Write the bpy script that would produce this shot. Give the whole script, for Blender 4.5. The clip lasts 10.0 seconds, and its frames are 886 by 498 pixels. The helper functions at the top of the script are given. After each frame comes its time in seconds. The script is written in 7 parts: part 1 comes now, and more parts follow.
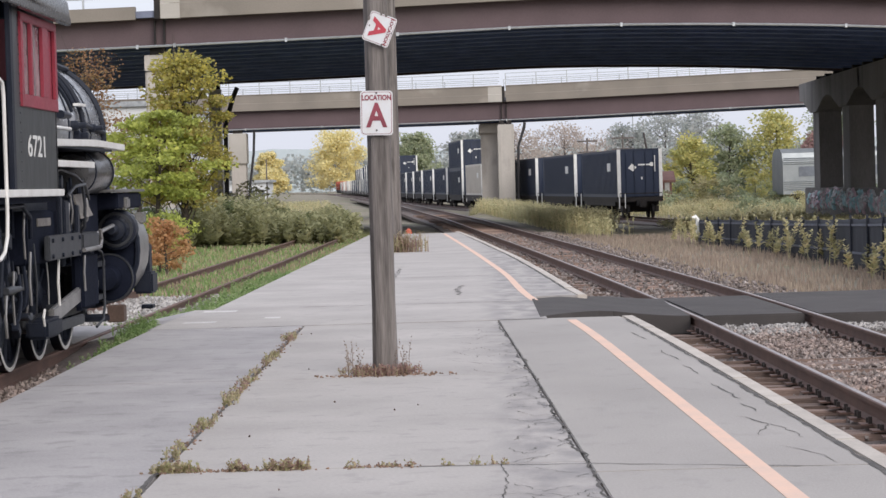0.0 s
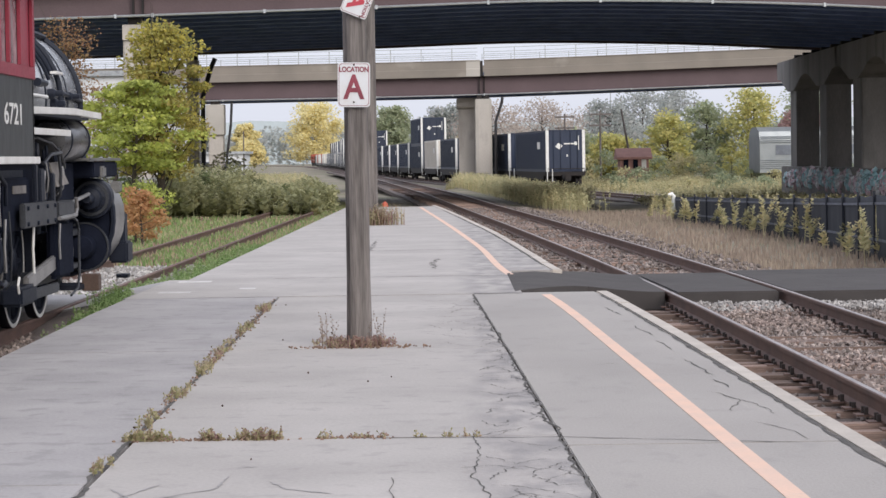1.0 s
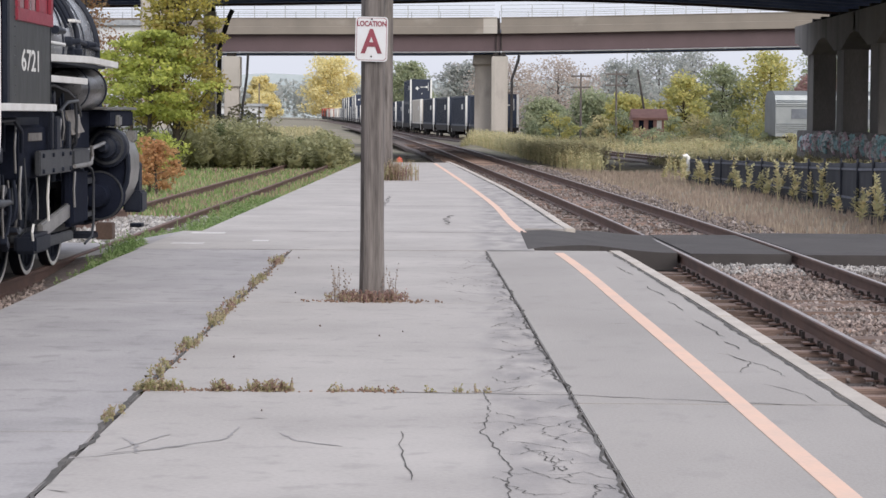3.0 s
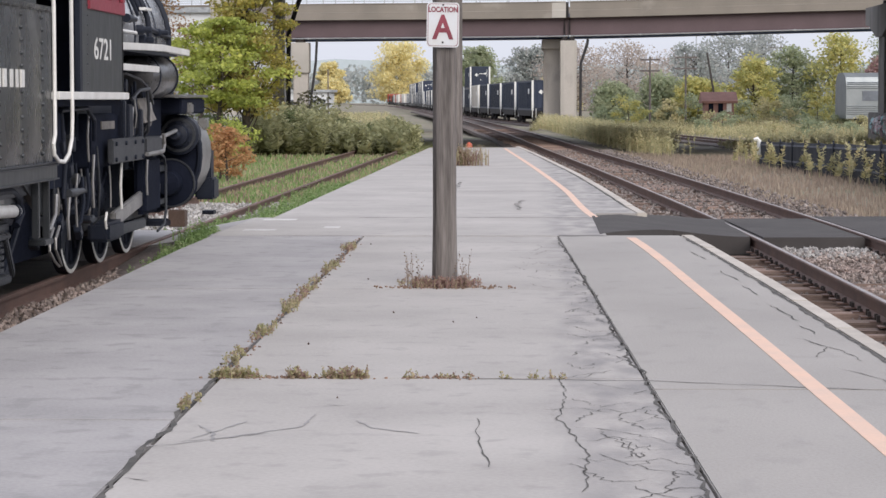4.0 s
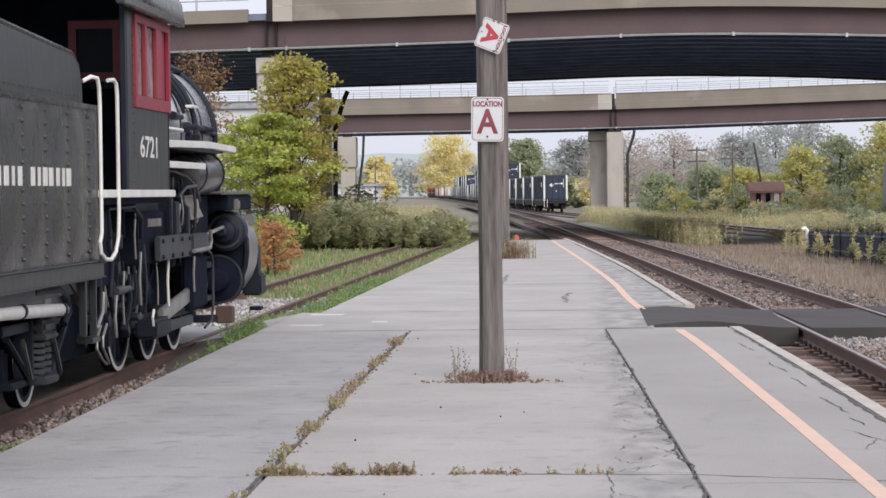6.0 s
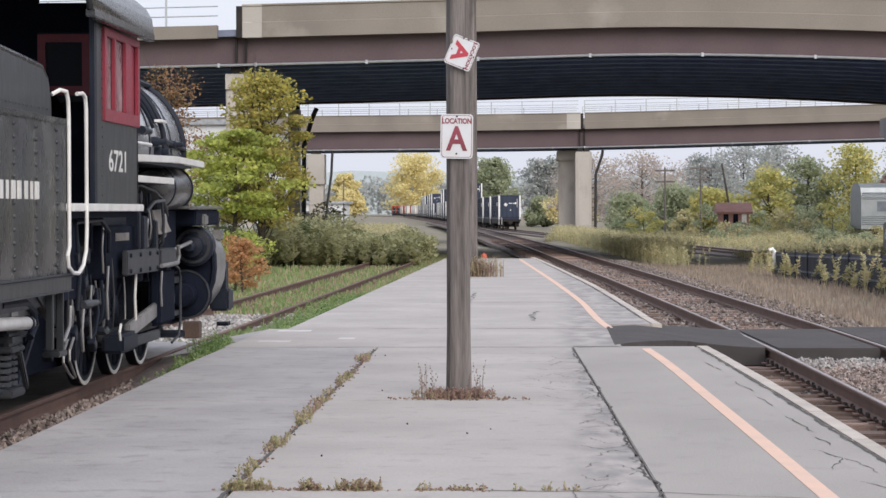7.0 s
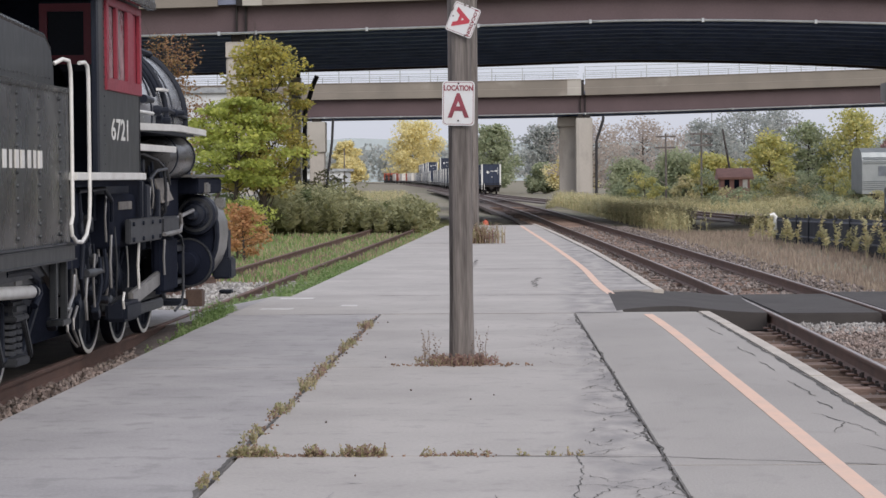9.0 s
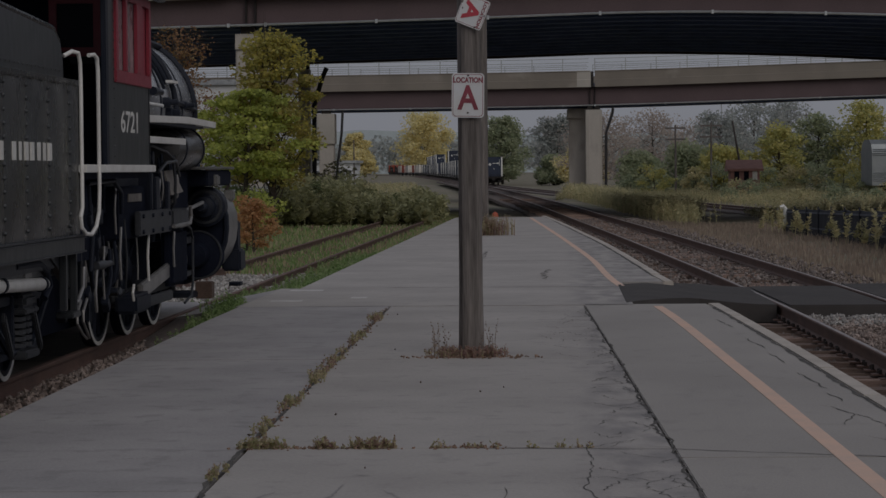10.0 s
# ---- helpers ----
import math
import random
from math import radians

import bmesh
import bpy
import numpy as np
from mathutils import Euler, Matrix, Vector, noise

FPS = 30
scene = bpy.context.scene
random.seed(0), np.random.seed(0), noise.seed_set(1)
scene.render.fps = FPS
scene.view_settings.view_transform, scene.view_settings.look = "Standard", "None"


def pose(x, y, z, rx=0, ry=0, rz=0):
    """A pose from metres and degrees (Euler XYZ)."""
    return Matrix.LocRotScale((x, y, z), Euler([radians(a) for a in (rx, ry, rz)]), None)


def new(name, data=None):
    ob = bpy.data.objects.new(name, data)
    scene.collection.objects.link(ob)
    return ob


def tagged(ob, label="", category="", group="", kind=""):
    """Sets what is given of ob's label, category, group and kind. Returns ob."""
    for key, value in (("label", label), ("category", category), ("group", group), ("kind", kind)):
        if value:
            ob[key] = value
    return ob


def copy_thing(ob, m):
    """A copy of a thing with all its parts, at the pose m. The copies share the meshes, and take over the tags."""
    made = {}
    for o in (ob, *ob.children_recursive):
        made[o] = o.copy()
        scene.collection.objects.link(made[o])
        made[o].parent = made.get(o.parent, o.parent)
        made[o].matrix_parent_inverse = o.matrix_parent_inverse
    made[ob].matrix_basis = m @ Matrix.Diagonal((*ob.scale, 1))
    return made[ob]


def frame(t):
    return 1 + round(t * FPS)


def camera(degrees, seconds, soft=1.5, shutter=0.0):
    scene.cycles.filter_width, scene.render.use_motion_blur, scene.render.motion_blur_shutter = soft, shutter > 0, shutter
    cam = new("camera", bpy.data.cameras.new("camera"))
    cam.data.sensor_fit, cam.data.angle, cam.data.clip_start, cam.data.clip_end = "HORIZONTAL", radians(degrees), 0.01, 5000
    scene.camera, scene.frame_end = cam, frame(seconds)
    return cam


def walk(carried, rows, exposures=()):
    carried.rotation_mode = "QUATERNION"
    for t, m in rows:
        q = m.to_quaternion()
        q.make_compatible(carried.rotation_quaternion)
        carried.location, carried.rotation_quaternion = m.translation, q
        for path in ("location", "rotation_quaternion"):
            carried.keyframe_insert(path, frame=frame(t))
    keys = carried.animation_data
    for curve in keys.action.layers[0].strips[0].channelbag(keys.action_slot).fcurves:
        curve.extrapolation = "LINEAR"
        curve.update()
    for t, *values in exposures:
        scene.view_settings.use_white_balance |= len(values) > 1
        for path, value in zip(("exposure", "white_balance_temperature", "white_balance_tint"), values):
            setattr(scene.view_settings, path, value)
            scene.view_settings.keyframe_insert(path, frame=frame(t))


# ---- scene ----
cam = camera(20.2, 10.0)
PATH = [
    (0.0, -0.005, 0.002, 1.632, 0.770, -1.486, 1.686),
    (0.5, 0.019, -0.009, 1.628, 0.537, -1.759, 1.428),
    (1.0, 0.001, -0.011, 1.621, 0.242, -2.094, 0.922),
    (1.5, 0.004, -0.007, 1.625, 0.057, -2.432, 0.442),
    (2.0, 0.000, -0.006, 1.621, 0.001, -2.692, 0.020),
    (3.5, -0.016, -0.047, 1.618, 1.152, -3.296, -0.327),
    (4.0, -0.035, -0.013, 1.625, 2.170, -3.443, 0.113),
    (4.5, -0.034, -0.021, 1.629, 3.185, -3.342, 0.660),
    (5.0, -0.027, -0.054, 1.636, 3.784, -2.882, 1.003),
    (5.5, -0.013, 0.004, 1.637, 3.772, -2.113, 1.033),
    (6.0, -0.018, 0.009, 1.638, 3.260, -1.300, 0.731),
    (6.2, -0.020, 0.011, 1.632, 3.001, -1.020, 0.661),
    (7.5, -0.024, -0.013, 1.625, 2.408, -0.879, 0.128),
    (8.0, -0.030, -0.036, 1.630, 2.399, -1.133, 0.244),
    (8.5, -0.029, -0.046, 1.628, 2.442, -1.404, 0.379),
    (9.0, -0.031, -0.053, 1.624, 2.543, -1.643, 0.519),
    (9.5, -0.035, -0.043, 1.621, 2.637, -1.781, 0.524),
    (10.0, -0.031, -0.048, 1.626, 2.764, -1.829, 0.550),
]
FADE = [(0.0, 0.0), (8.7, 0.0), (9.0, -0.26), (9.2, -0.52), (9.5, -1.08), (9.8, -1.65), (10.0, -2.1)]
walk(cam, [(t, pose(x, y, z, 90 + pitch, roll, yaw)) for t, x, y, z, yaw, pitch, roll in PATH], FADE)

# ---- overcast daylight ----
world = bpy.data.worlds.new("overcast_sky")
scene.world = world
world.use_nodes = True
wn, wl = world.node_tree.nodes, world.node_tree.links
sky = wn.new("ShaderNodeTexSky")
sky.sky_type, sky.sun_disc = "NISHITA", False
sky.sun_elevation, sky.sun_rotation, sky.dust_density = radians(32), radians(152), 4.0
cloud = wn.new("ShaderNodeMix")
cloud.data_type = "RGBA"
cloud.inputs[0].default_value = 0.8
cloud.inputs[7].default_value = (6.5, 6.72, 7.65, 1)
wl.new(sky.outputs[0], cloud.inputs[6])
geo = wn.new("ShaderNodeTexCoord")
up = wn.new("ShaderNodeSeparateXYZ")
grade = wn.new("ShaderNodeMapRange")
for k, v in zip((1, 2, 3, 4), (0.0, 0.5, 0.86, 1.05)):
    grade.inputs[k].default_value = v
dim = wn.new("ShaderNodeVectorMath")
dim.operation = "SCALE"
wl.new(geo.outputs["Generated"], up.inputs[0]), wl.new(up.outputs[2], grade.inputs[0])
wl.new(cloud.outputs[2], dim.inputs[0]), wl.new(grade.outputs[0], dim.inputs["Scale"])
wl.new(dim.outputs[0], wn["Background"].inputs[0])
wn["Background"].inputs[1].default_value = 0.162
sun = new("sun", bpy.data.lights.new("sun", "SUN"))
sun.data.energy, sun.data.angle, sun.data.color = 2.0, radians(40), (1.0, 0.965, 0.93)
sun.matrix_world = pose(0, 0, 60, 58, 0, 28)
scene.view_settings.exposure = 0.0

# ---- materials ----
def mat(name, base, rough=0.8, other=None, scale=3.0, fine=40.0, mix=0.5, bump=0.2, metal=0.0, stretch=(1, 1, 1), spots=None, island=0.0, obj=0.0, spec=0.5):
    """Two scales of noise between base and other, relief from the fine one; island, obj: brightness varied piece by piece."""
    m = bpy.data.materials.new(name)
    m.use_nodes = True
    n, l = m.node_tree.nodes, m.node_tree.links
    b = n["Principled BSDF"]
    b.inputs["Metallic"].default_value = metal
    b.inputs["Specular IOR Level"].default_value = spec
    tc, mp = n.new("ShaderNodeTexCoord"), n.new("ShaderNodeMapping")
    mp.inputs["Scale"].default_value = stretch
    l.new(tc.outputs["Object"], mp.inputs[0])
    big, small = n.new("ShaderNodeTexNoise"), n.new("ShaderNodeTexNoise")
    big.inputs["Scale"].default_value, small.inputs["Scale"].default_value = scale, fine
    big.inputs["Detail"].default_value, small.inputs["Detail"].default_value = 6.0, 4.0
    l.new(mp.outputs[0], big.inputs[0]), l.new(mp.outputs[0], small.inputs[0])
    add = n.new("ShaderNodeMath")
    add.operation = "MULTIPLY_ADD"
    add.inputs[1].default_value = 0.45
    l.new(small.outputs[0], add.inputs[0]), l.new(big.outputs[0], add.inputs[2])
    rng = n.new("ShaderNodeMapRange")
    for k, v in zip((1, 2, 3, 4), (0.5, 0.95, 0.0, 1.0)):
        rng.inputs[k].default_value = v
    l.new(add.outputs[0], rng.inputs[0])
    mx = n.new("ShaderNodeMix")
    mx.data_type = "RGBA"
    other = other or tuple(c * (1 - mix) for c in base)
    mx.inputs[6].default_value, mx.inputs[7].default_value = (*base, 1), (*other, 1)
    l.new(rng.outputs[0], mx.inputs[0])
    col = mx.outputs[2]
    if spots:
        sp = n.new("ShaderNodeTexNoise")
        sp.inputs["Scale"].default_value, sp.inputs["Detail"].default_value = spots[0], 5.0
        l.new(mp.outputs[0], sp.inputs[0])
        sr = n.new("ShaderNodeMapRange")
        for k, v in zip((1, 2, 3, 4), (spots[1], spots[1] + 0.12, 0.0, spots[3])):
            sr.inputs[k].default_value = v
        l.new(sp.outputs[0], sr.inputs[0])
        m2 = n.new("ShaderNodeMix")
        m2.data_type = "RGBA"
        m2.inputs[7].default_value = (*spots[2], 1)
        l.new(sr.outputs[0], m2.inputs[0]), l.new(col, m2.inputs[6])
        col = m2.outputs[2]
    if island or obj:
        src = n.new("ShaderNodeNewGeometry").outputs["Random Per Island"] if island else n.new("ShaderNodeObjectInfo").outputs["Random"]
        amount = island or obj
        r2 = n.new("ShaderNodeMapRange")
        r2.inputs[3].default_value, r2.inputs[4].default_value = 1 - amount, 1 + amount
        l.new(src, r2.inputs[0])
        hs = n.new("ShaderNodeHueSaturation")
        l.new(r2.outputs[0], hs.inputs["Value"]), l.new(col, hs.inputs["Color"])
        col = hs.outputs[0]
    l.new(col, b.inputs["Base Color"])
    rr = n.new("ShaderNodeMapRange")
    rr.inputs[3].default_value, rr.inputs[4].default_value = max(rough - 0.1, 0.03), min(rough + 0.1, 1)
    l.new(small.outputs[0], rr.inputs[0]), l.new(rr.outputs[0], b.inputs["Roughness"])
    if bump:
        bp = n.new("ShaderNodeBump")
        bp.inputs["Strength"].default_value, bp.inputs["Distance"].default_value = bump, 0.01
        l.new(small.outputs[0], bp.inputs["Height"]), l.new(bp.outputs[0], b.inputs["Normal"])
    return m


def leafy(name, *colours):
    """Foliage: each leaf takes its colour from a ramp by its own random number; a little light passes through."""
    m = bpy.data.materials.new(name)
    m.use_nodes = True
    n, l = m.node_tree.nodes, m.node_tree.links
    b = n["Principled BSDF"]
    ramp = n.new("ShaderNodeValToRGB")
    while len(ramp.color_ramp.elements) < len(colours):
        ramp.color_ramp.elements.new(0.5)
    colours = [(r, g, b_ * 1.22) for r, g, b_ in colours]
    for k, (e, c) in enumerate(zip(ramp.color_ramp.elements, colours)):
        e.position, e.color = k / max(len(colours) - 1, 1), (*c, 1)
    geo = n.new("ShaderNodeNewGeometry")
    big = n.new("ShaderNodeTexNoise")
    big.inputs["Scale"].default_value = 0.9
    tc = n.new("ShaderNodeTexCoord")
    l.new(tc.outputs["Object"], big.inputs[0])
    mx = n.new("ShaderNodeMath")
    mx.operation = "MULTIPLY_ADD"
    mx.inputs[1].default_value = 0.6
    sh = n.new("ShaderNodeMath")
    sh.operation = "MULTIPLY_ADD"
    sh.inputs[1].default_value, sh.inputs[2].default_value = 1.4, -0.5
    l.new(big.outputs[0], sh.inputs[0])
    l.new(geo.outputs["Random Per Island"], mx.inputs[0]), l.new(sh.outputs[0], mx.inputs[2])
    l.new(mx.outputs[0], ramp.inputs[0]), l.new(ramp.outputs[0], b.inputs["Base Color"])
    b.inputs["Roughness"].default_value = 0.7
    tr, ad = n.new("ShaderNodeBsdfTranslucent"), n.new("ShaderNodeMixShader")
    ad.inputs[0].default_value = 0.48
    l.new(ramp.outputs[0], tr.inputs[0]), l.new(b.outputs[0], ad.inputs[1]), l.new(tr.outputs[0], ad.inputs[2])
    l.new(ad.outputs[0], n["Material Output"].inputs[0])
    return m


def glass(name, tint=(0.9, 0.95, 0.95)):
    m = bpy.data.materials.new(name)
    m.use_nodes = True
    b = m.node_tree.nodes["Principled BSDF"]
    b.inputs["Base Color"].default_value = (*tint, 1)
    b.inputs["Roughness"].default_value, b.inputs["Transmission Weight"].default_value, b.inputs["IOR"].default_value = 0.03, 1.0, 1.45
    return m


M_SLAB = mat("worn_concrete", (0.425, 0.395, 0.372), 0.85, (0.328, 0.304, 0.286), 0.9, 45, bump=0.35, stretch=(0.8, 0.8, 1), spots=(6.0, 0.56, (0.27, 0.25, 0.238), 0.45))
M_SLAB_L = mat("weathered_concrete_lane", (0.385, 0.362, 0.356), 0.85, (0.275, 0.26, 0.259), 1.1, 45, bump=0.4, stretch=(0.9, 0.8, 1), spots=(5.0, 0.54, (0.22, 0.212, 0.207), 0.5))
M_SLAB_R = mat("grey_concrete_lane", (0.36, 0.334, 0.312), 0.85, (0.286, 0.265, 0.248), 0.6, 60, bump=0.3, stretch=(1, 0.5, 1), spots=(4.0, 0.57, (0.25, 0.235, 0.225), 0.4))
M_CRACK = mat("crack_dirt", (0.045, 0.042, 0.04), 0.95, (0.12, 0.11, 0.1), 5, 60)
M_CURB = mat("pale_kerb_stone", (0.51, 0.46, 0.41), 0.8, (0.38, 0.34, 0.3), 2, 40, obj=0.06, spots=(3, 0.6, (0.3, 0.28, 0.25), 0.5))
M_STRIPE = mat("faded_orange_paint", (0.72, 0.48, 0.36), 0.75, (0.60, 0.44, 0.36), 2, 30, spots=(6, 0.66, (0.42, 0.37, 0.34), 0.8))
M_FADED = mat("faded_white_paint", (0.60, 0.58, 0.57), 0.85, (0.46, 0.44, 0.43), 4, 40)
# dirt coloured dark to carry the shade beneath engine and tender
M_DIRT = mat("shade_darkened_dirt", (0.055, 0.048, 0.042), 0.95, (0.1, 0.085, 0.07), 3, 40, bump=0.7)
M_ASPHALT = mat("dark_asphalt", (0.068, 0.06, 0.058), 0.97, (0.042, 0.037, 0.036), 1.5, 90, bump=0.5)
M_PATCH = mat("tar_patch", (0.25, 0.24, 0.235), 0.9, (0.36, 0.34, 0.335), 3, 50)
M_BALLAST = mat("brown_ballast", (0.17, 0.135, 0.12), 0.95, (0.07, 0.055, 0.05), 9, 40, bump=0.9, spots=(14, 0.6, (0.3, 0.27, 0.25), 0.6))
M_STONE = mat("ballast_stones", (0.27, 0.235, 0.22), 0.9, (0.13, 0.1, 0.085), 4, 30, island=0.45)
M_STONE_MID = mat("pinkish_ballast_stones", (0.36, 0.30, 0.27), 0.9, (0.17, 0.125, 0.11), 1.2, 30, island=0.45)
M_STONE_G = mat("grey_ballast_stones", (0.4, 0.385, 0.37), 0.9, (0.24, 0.22, 0.21), 4, 30, island=0.4)
M_TIE = mat("creosoted_tie", (0.32, 0.225, 0.185), 0.9, (0.1, 0.07, 0.058), 2, 30, stretch=(0.5, 8, 8), bump=0.6, obj=0.4)
M_RUST = mat("rusty_rail", (0.15, 0.085, 0.065), 0.75, (0.09, 0.055, 0.045), 3, 60, bump=0.3)
M_RAILTOP = mat("worn_rail_head", (0.42, 0.38, 0.36), 0.38, (0.25, 0.2, 0.18), 4, 50, metal=0.7, bump=0.05)
M_SPIKE = mat("dark_spikes", (0.035, 0.025, 0.022), 0.8)
M_GROUND = mat("dry_earth", (0.26, 0.22, 0.175), 0.95, (0.16, 0.145, 0.095), 0.25, 12, bump=0.8, spots=(0.15, 0.52, (0.14, 0.15, 0.07), 0.7))
M_LAWN = mat("short_grass", (0.15, 0.2, 0.05), 0.95, (0.2, 0.17, 0.07), 0.9, 20, bump=0.8)
M_STEEL = mat("plum_brown_girder", (0.112, 0.074, 0.08), 0.65, (0.086, 0.057, 0.062), 0.5, 20, bump=0.05, spots=(0.4, 0.62, (0.11, 0.08, 0.08), 0.5))
M_STEEL_IN = mat("dark_blue_grey_beam", (0.2, 0.27, 0.5), 0.6, (0.13, 0.175, 0.34), 1, 20, bump=0.05)
M_DECK = mat("deck_underside", (0.2, 0.22, 0.3), 0.9, (0.14, 0.155, 0.21), 1, 15)
M_PARAPET = mat("tan_parapet_concrete", (0.25, 0.22, 0.187), 0.85, (0.19, 0.168, 0.144), 0.35, 18, spots=(0.3, 0.6, (0.38, 0.35, 0.31), 0.6))
M_PIER = mat("pier_concrete", (0.50, 0.46, 0.42), 0.85, (0.38, 0.35, 0.315), 0.5, 18, stretch=(1, 1, 0.35), spots=(0.6, 0.6, (0.2, 0.18, 0.165), 0.6))
# old stained concrete, its colour darkened for the shade under the bridge
M_BENT = mat("shade_darkened_concrete", (0.27, 0.255, 0.245), 0.9, (0.17, 0.16, 0.155), 0.5, 18, stretch=(1, 1, 0.3), spots=(0.7, 0.55, (0.11, 0.105, 0.1), 0.6))
M_PIER_PALE = mat("patched_pier_face", (0.45, 0.42, 0.38), 0.85, (0.38, 0.355, 0.32), 0.6, 18)
M_GALV = mat("galvanised_rail", (0.5, 0.52, 0.54), 0.45, (0.4, 0.42, 0.44), 3, 30, metal=0.6)
M_PIPE = mat("black_drain_pipe", (0.03, 0.028, 0.03), 0.6)
M_WOOD = mat("weathered_pole_wood", (0.225, 0.2, 0.187), 0.9, (0.066, 0.057, 0.053), 2.2, 14, stretch=(6, 6, 0.35), bump=0.9)
M_SIGN = mat("white_sign_enamel", (0.6, 0.62, 0.65), 0.45, (0.56, 0.55, 0.545), 6, 60, bump=0.0)
M_RED = mat("red_sign_paint", (0.45, 0.035, 0.06), 0.5, (0.36, 0.04, 0.06), 6, 50, bump=0.0)
M_MAROON = mat("faded_red_letters", (0.28, 0.05, 0.075), 0.6)
M_BOLT = mat("sign_bolt", (0.04, 0.03, 0.03), 0.6)
M_FENCE = mat("black_fence_fabric", (0.012, 0.015, 0.024), 0.8, (0.022, 0.025, 0.036), 1.5, 40, bump=0.15)
M_STRAP = mat("grey_fence_strap", (0.13, 0.145, 0.19), 0.6)
M_WHITE = mat("white_paint", (0.78, 0.78, 0.76), 0.5, (0.66, 0.65, 0.62), 5, 50, bump=0.05)
M_BOX = mat("navy_container_steel", (0.012, 0.022, 0.05), 0.55, (0.02, 0.03, 0.06), 0.8, 20, bump=0.05, obj=0.25)
M_BOX_PALE = mat("cream_container_steel", (0.62, 0.58, 0.52), 0.6, (0.52, 0.48, 0.43), 0.8, 20)
M_BOX_RED = mat("orange_red_steel", (0.5, 0.1, 0.05), 0.6, (0.4, 0.09, 0.05), 1, 20)
M_UNDER = mat("dark_wagon_steel", (0.018, 0.018, 0.02), 0.7, (0.04, 0.033, 0.03), 2, 20, spec=0.2)
M_WELL = mat("grey_wagon_steel", (0.16, 0.18, 0.21), 0.6, (0.1, 0.11, 0.13), 2, 20)


def add_band(m, x0, x1, dark):
    """A weathered, crazed band across a slab material, between two values of x."""
    n, l = m.node_tree.nodes, m.node_tree.links
    b = n["Principled BSDF"]
    old = b.inputs["Base Color"].links[0].from_socket
    tc, sep, ns = n.new("ShaderNodeTexCoord"), n.new("ShaderNodeSeparateXYZ"), n.new("ShaderNodeTexNoise")
    ns.inputs["Scale"].default_value, ns.inputs["Detail"].default_value = 3.5, 8.0
    mp = n.new("ShaderNodeMapping")
    mp.inputs["Scale"].default_value = (1, 0.4, 1)
    l.new(tc.outputs["Object"], sep.inputs[0]), l.new(tc.outputs["Object"], mp.inputs[0]), l.new(mp.outputs[0], ns.inputs[0])
    ramp = n.new("ShaderNodeMapRange")
    ramp.interpolation_type = "SMOOTHSTEP"
    ramp.inputs[1].default_value, ramp.inputs[2].default_value = x0, x1
    l.new(sep.outputs[0], ramp.inputs[0])
    nr = n.new("ShaderNodeMapRange")
    nr.inputs[1].default_value, nr.inputs[2].default_value = 0.38, 0.62
    l.new(ns.outputs[0], nr.inputs[0])
    mul = n.new("ShaderNodeMath")
    mul.operation = "MULTIPLY"
    l.new(ramp.outputs[0], mul.inputs[0]), l.new(nr.outputs[0], mul.inputs[1])
    mx = n.new("ShaderNodeMix")
    mx.data_type = "RGBA"
    mx.inputs[7].default_value = (*dark, 1)
    l.new(mul.outputs[0], mx.inputs[0]), l.new(old, mx.inputs[6]), l.new(mx.outputs[2], b.inputs["Base Color"])


add_band(M_SLAB, -0.12, 0.4, (0.245, 0.23, 0.225))


def soft_stain(name, colour, strength):
    """A stain that fades out towards the edge of its patch."""
    m = bpy.data.materials.new(name)
    m.use_nodes = True
    n, l = m.node_tree.nodes, m.node_tree.links
    b = n["Principled BSDF"]
    b.inputs["Base Color"].default_value, b.inputs["Roughness"].default_value = (*colour, 1), 0.9
    tc, ns = n.new("ShaderNodeTexCoord"), n.new("ShaderNodeTexNoise")
    ns.inputs["Scale"].default_value, ns.inputs["Detail"].default_value = 3.0, 6.0
    mp = n.new("ShaderNodeMapping")
    mp.inputs["Location"].default_value = (-0.5, -0.5, 0)
    ln = n.new("ShaderNodeVectorMath")
    ln.operation = "LENGTH"
    l.new(tc.outputs["Generated"], mp.inputs[0]), l.new(tc.outputs["Object"], ns.inputs[0])
    l.new(mp.outputs[0], ln.inputs[0])
    r = n.new("ShaderNodeMapRange")
    r.interpolation_type = "SMOOTHSTEP"
    for k, v in zip((1, 2, 3, 4), (0.1, 0.46, strength, 0.0)):
        r.inputs[k].default_value = v
    l.new(ln.outputs["Value"], r.inputs[0])
    nr = n.new("ShaderNodeMapRange")
    nr.inputs[1].default_value, nr.inputs[2].default_value = 0.3, 0.6
    l.new(ns.outputs[0], nr.inputs[0])
    mul = n.new("ShaderNodeMath")
    mul.operation = "MULTIPLY"
    l.new(r.outputs[0], mul.inputs[0]), l.new(nr.outputs[0], mul.inputs[1]), l.new(mul.outputs[0], b.inputs["Alpha"])
    return m


M_SOFT = soft_stain("soft_dark_stain", (0.13, 0.125, 0.125), 0.75)
M_SOFT_SAND = soft_stain("soft_sandy_stain", (0.60, 0.51, 0.40), 0.9)


